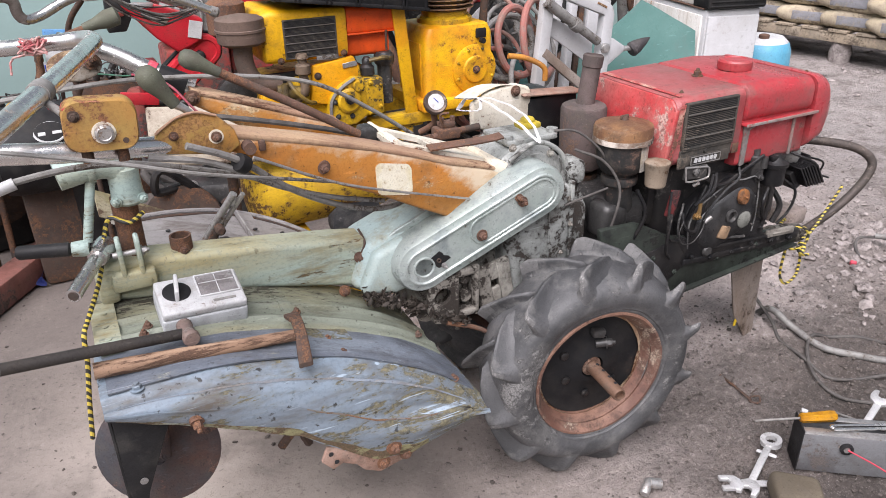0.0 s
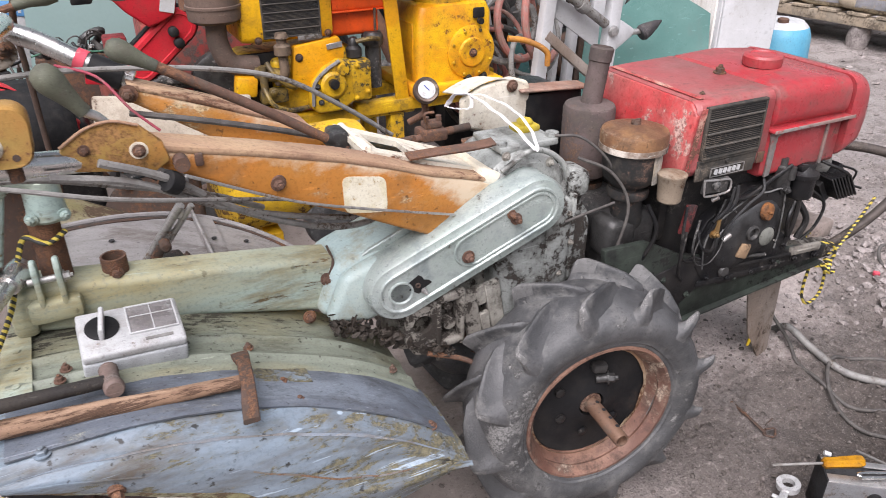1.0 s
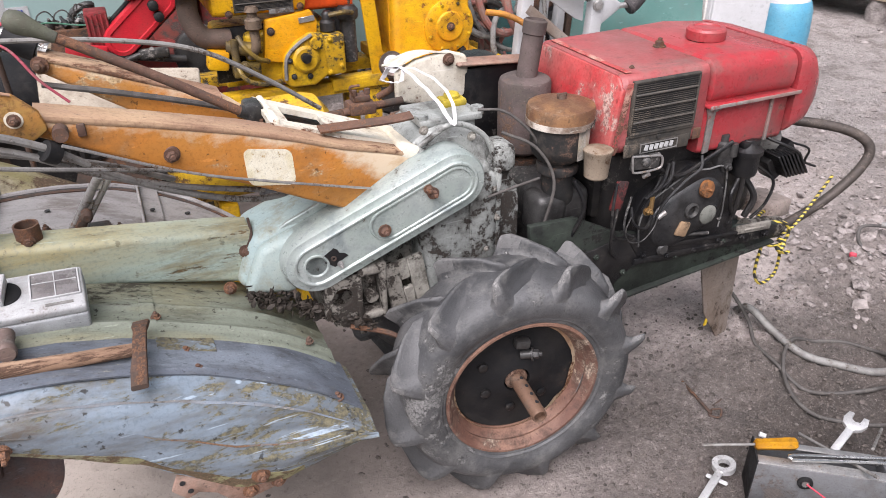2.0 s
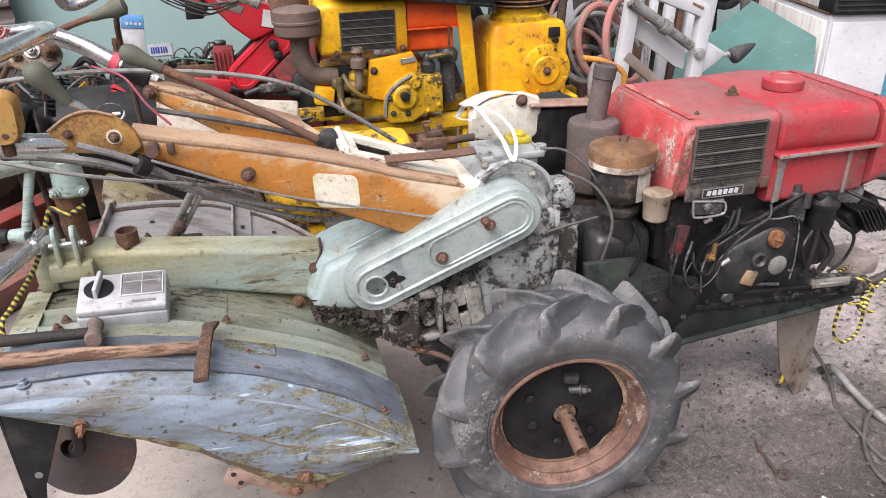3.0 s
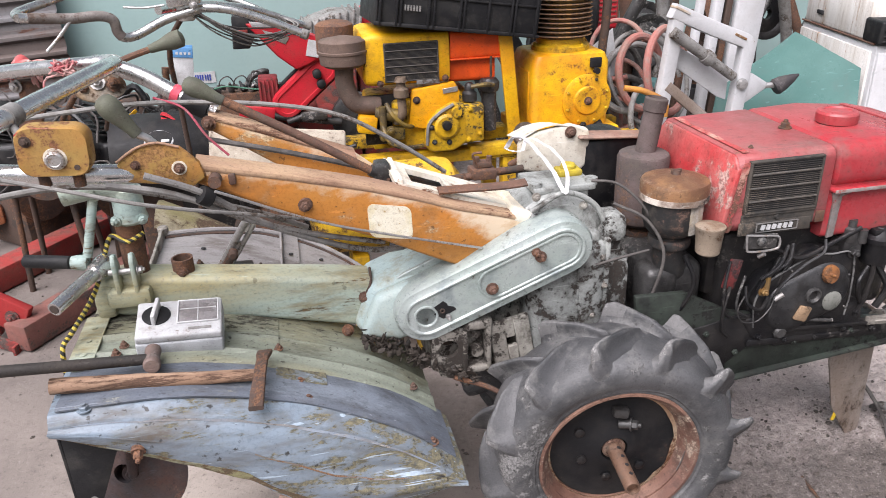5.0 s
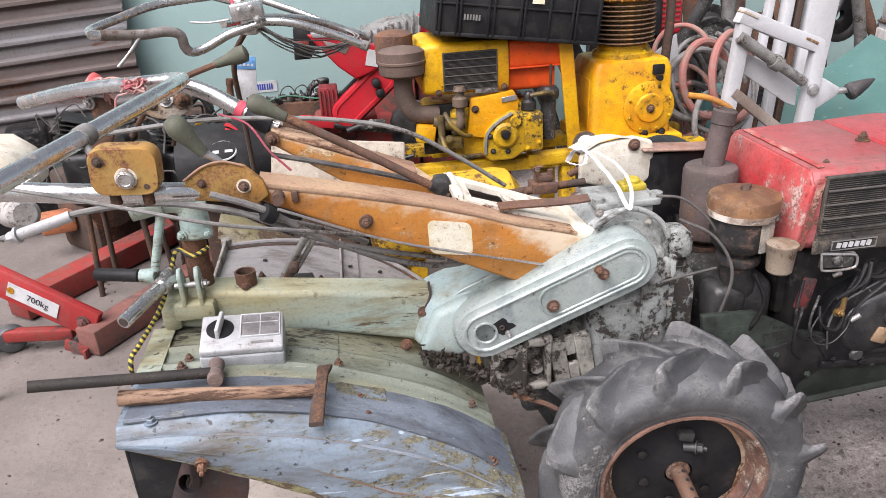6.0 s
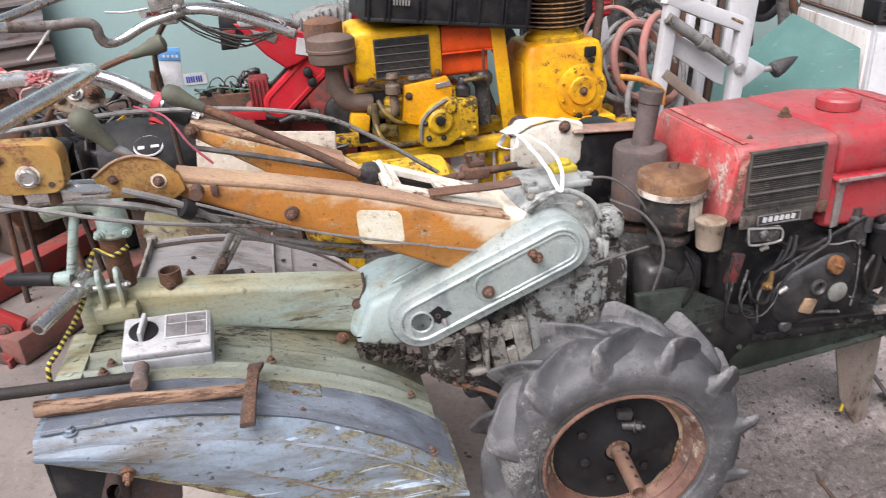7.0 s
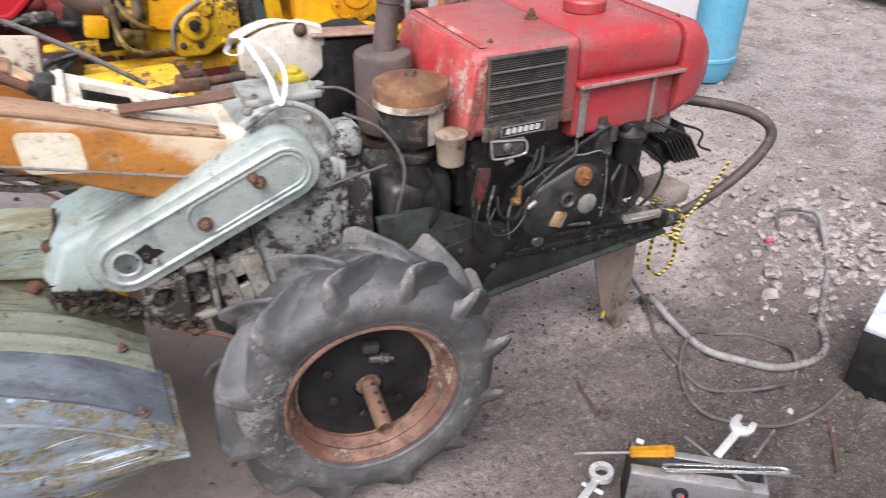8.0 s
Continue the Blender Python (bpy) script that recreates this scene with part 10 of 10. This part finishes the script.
part("case", join(box((0.06, 0, 0.095), (0.28, 0.17, 0.19), 0.006), *[box((-0.08 + 0.07 * i, -0.086, 0.095), (0.006, 0.004, 0.17), 0.001) for i in range(5)]), DISC_BLACK, bat)
part("top_cover", box((0.06, 0, 0.195), (0.278, 0.168, 0.018), 0.004), worn("white_battery_top", (0.40, 0.44, 0.48), None, (0.3, 0.3, 0.3), 0.15), bat)
for x in (-0.04, 0.16):
    part("terminal", lathe([(0.012, 0.2), (0.010, 0.222)], 14, Matrix.Translation((x, -0.05, 0))), CABLE_GREY, bat)


def lay(pts, r):
    return [(x, y, ground_z(x, y) + r + z) for x, y, z in pts]


single("power_cable", tube(lay([(0.80, 0.30, 0.20), (0.89, 0.24, 0.04), (0.875, 0.17, 0.012), (0.85, 0.112, 0.0), (0.832, 0.02, 0.0), (0.851, -0.062, 0.0), (0.882, -0.117, 0.0), (0.943, -0.156, 0.004), (1.02, -0.162, 0.004), (1.103, -0.15, 0.0), (1.15, -0.10, 0.01), (1.158, -0.033, 0.0), (1.108, 0.026, 0.0), (1.038, 0.066, 0.0), (0.956, 0.074, 0.0), (0.876, 0.032, 0.014), (0.82, -0.027, 0.012), (0.79, -0.093, 0.0), (0.793, -0.16, 0.0), (0.834, -0.216, 0.0), (0.898, -0.255, 0.0), (0.967, -0.274, 0.0), (1.049, -0.276, 0.0), (1.16, -0.25, 0.0)], 0.0055), 0.0055, 9, 8), CABLE, "dusty black cable looped on the ground", "cable")
single("rubber_hose", tube(lay([(0.93, 0.27, 0.0), (0.90, 0.20, 0.03), (0.915, 0.12, 0.0), (0.935, 0.02, 0.0), (0.985, -0.06, 0.0), (1.08, -0.115, 0.0), (1.18, -0.14, 0.0), (1.26, -0.11, 0.0), (1.33, -0.03, 0.0), (1.46, 0.07, 0.0), (1.58, 0.16, 0.0), (1.69, 0.27, 0.01), (1.72, 0.34, 0.04), (1.70, 0.39, 0.03)], 0.011), 0.011, 12, 8), CABLE_GREY, "thick dusty rubber hose on the ground", "hose")
single("hose_wire", tube(lay([(1.70, 0.39, 0.03), (1.64, 0.42, 0.03), (1.585, 0.38, 0.0), (1.57, 0.31, 0.0)], 0.006), 0.006, 8, 6), CABLE, "frayed dark wire end of the hose", "wire")
single("twig", join(tube(lay([(0.57, 0.09, 0.0), (0.555, 0.02, 0.0), (0.545, -0.05, 0.0)], 0.004), 0.0042, 6), tube(lay([(0.560, -0.035, 0.004), (0.535, -0.055, 0.008), (0.555, -0.07, 0.004), (0.575, -0.052, 0.01), (0.552, -0.042, 0.006)], 0.003), 0.003, 6), tube(lay([(0.62, -0.01, 0.0), (0.58, -0.02, 0.0)], 0.002), 0.002, 6)), RUST_DARK, "dry dark twig on the ground", "twig")
single("plastic_scrap", rough(sheet(lambda u, v: (-1.355 + 0.10 * u, 1.755 + 0.10 * v, 0.03 + 0.02 * math.sin(6 * u) * math.cos(5 * v)), 10, 10, 0.001), 0.02, 25), BLUE_RAG, "crumpled blue plastic scrap on the floor", "plastic scrap")
single("bottle_top", lathe([(0.012, 0), (0.012, 0.01), (0.008, 0.014)], 12, Matrix.Translation((1.50, 0.33, ground_z(1.50, 0.33)))), PINK, "small red bottle cap on the ground", "cap")
single("yellow_scrap", box((0.735, 0.20, 0.10), (0.010, 0.006, 0.06), 0.002, 1, (0, 12, 0)), worn("yellow_tape", (0.65, 0.45, 0.03), None, (0.3, 0.2, 0.05), 0.2), "strip of yellow tape by the stand", "tape")


# ---- stones and grit ----
def pebble(rnd, r):
    base = [(0, 0, 1), (0.94, 0, 0.33), (0.29, 0.9, 0.33), (-0.76, 0.55, 0.33), (-0.76, -0.55, 0.33), (0.29, -0.9, 0.33), (0.76, 0.55, -0.33), (-0.29, 0.9, -0.33), (-0.94, 0, -0.33), (-0.29, -0.9, -0.33), (0.76, -0.55, -0.33), (0, 0, -1)]
    sx, sy, sz = rnd.uniform(0.7, 1.3), rnd.uniform(0.6, 1.1), rnd.uniform(0.4, 0.8)
    return [Vector((x * sx, y * sy, z * sz)) * r * rnd.uniform(0.75, 1.15) for x, y, z in base], [
        (0, 1, 2), (0, 2, 3), (0, 3, 4), (0, 4, 5), (0, 5, 1), (1, 6, 2), (2, 7, 3), (3, 8, 4), (4, 9, 5), (5, 10, 1), (6, 7, 2), (7, 8, 3), (8, 9, 4), (9, 10, 5), (10, 6, 1), (6, 11, 7), (7, 11, 8), (8, 11, 9), (9, 11, 10), (10, 11, 6)]


def scatter(name, count, seed, region, size, label, mat):
    rnd = random.Random(seed)
    vs, fs = [], []
    for _ in range(count):
        x, y = region(rnd)
        r = size(rnd)
        s = pebble(rnd, r)
        q = Euler((rnd.uniform(-0.4, 0.4), rnd.uniform(-0.4, 0.4), rnd.uniform(0, 6.28))).to_matrix()
        n = len(vs)
        vs += [tuple(q @ p + Vector((x, y, ground_z(x, y) + r * 0.18))) for p in s[0]]
        fs += [tuple(i + n for i in f) for f in s[1]]
    return single(name, (vs, fs), mat, label, "gravel", kind="stuff", angle=25)


GRIT_DARK = worn("dark_crumbs", (0.075, 0.063, 0.056), (0.11, 0.095, 0.086), (0.04, 0.034, 0.03), 0.3, 0.6, 0.9, 0.0, 30, 0.3, bump=0.3)
GRIT_MID = worn("earth_coloured_grit", (0.125, 0.106, 0.097), (0.075, 0.063, 0.057), (0.22, 0.195, 0.18), 0.25, 0.6, 0.9, 0.0, 30, 0.3, bump=0.3)
scatter("gravel", 900, 5, lambda r: (r.gauss(1.72, 0.26), r.gauss(0.22, 0.22)), lambda r: 0.005 + 0.021 * r.random() ** 3, "loose grey stones on the earth", STONE)
scatter("gravel_fine", 8000, 6, lambda r: (r.uniform(0.1, 2.8), r.uniform(-0.9, 1.6)), lambda r: 0.0018 + 0.006 * r.random() ** 4, "fine grit on the earth", GRIT_MID)
scatter("gravel_dark", 8000, 7, lambda r: (r.gauss(0.75, 0.5), r.gauss(-0.30, 0.30)), lambda r: 0.0016 + 0.007 * r.random() ** 6, "fine dark crumbs of earth", GRIT_DARK)
scatter("gravel_far", 2200, 8, lambda r: (r.uniform(1.5, 5.5), r.uniform(-0.5, 3.0)), lambda r: 0.004 + 0.020 * r.random() ** 6, "scattered pale stones on the earth", STONE)
scatter("floor_litter", 900, 9, lambda r: (r.uniform(-2.4, 0.1), r.uniform(-0.6, 2.2)), lambda r: 0.002 + 0.006 * r.random() ** 3, "small crumbs on the floor", GRIT_DARK)
rnd = random.Random(21)
for k in range(26):
    x, y = rnd.gauss(1.68, 0.24), rnd.gauss(0.20, 0.20)
    r = rnd.uniform(0.016, 0.036)
    single("stone", pebble(rnd, r), STONE, "pale angular stone on the earth", "stone", "stones", at=Matrix.Translation((x, y, ground_z(x, y) + r * 0.25)), angle=25)
single("pebble", pebble(random.Random(3), 0.014), STONE, "pale pebble beside the cable", "stone", "stones", at=Matrix.Translation((1.02, 0.265, ground_z(1.02, 0.265) + 0.005)), angle=25)
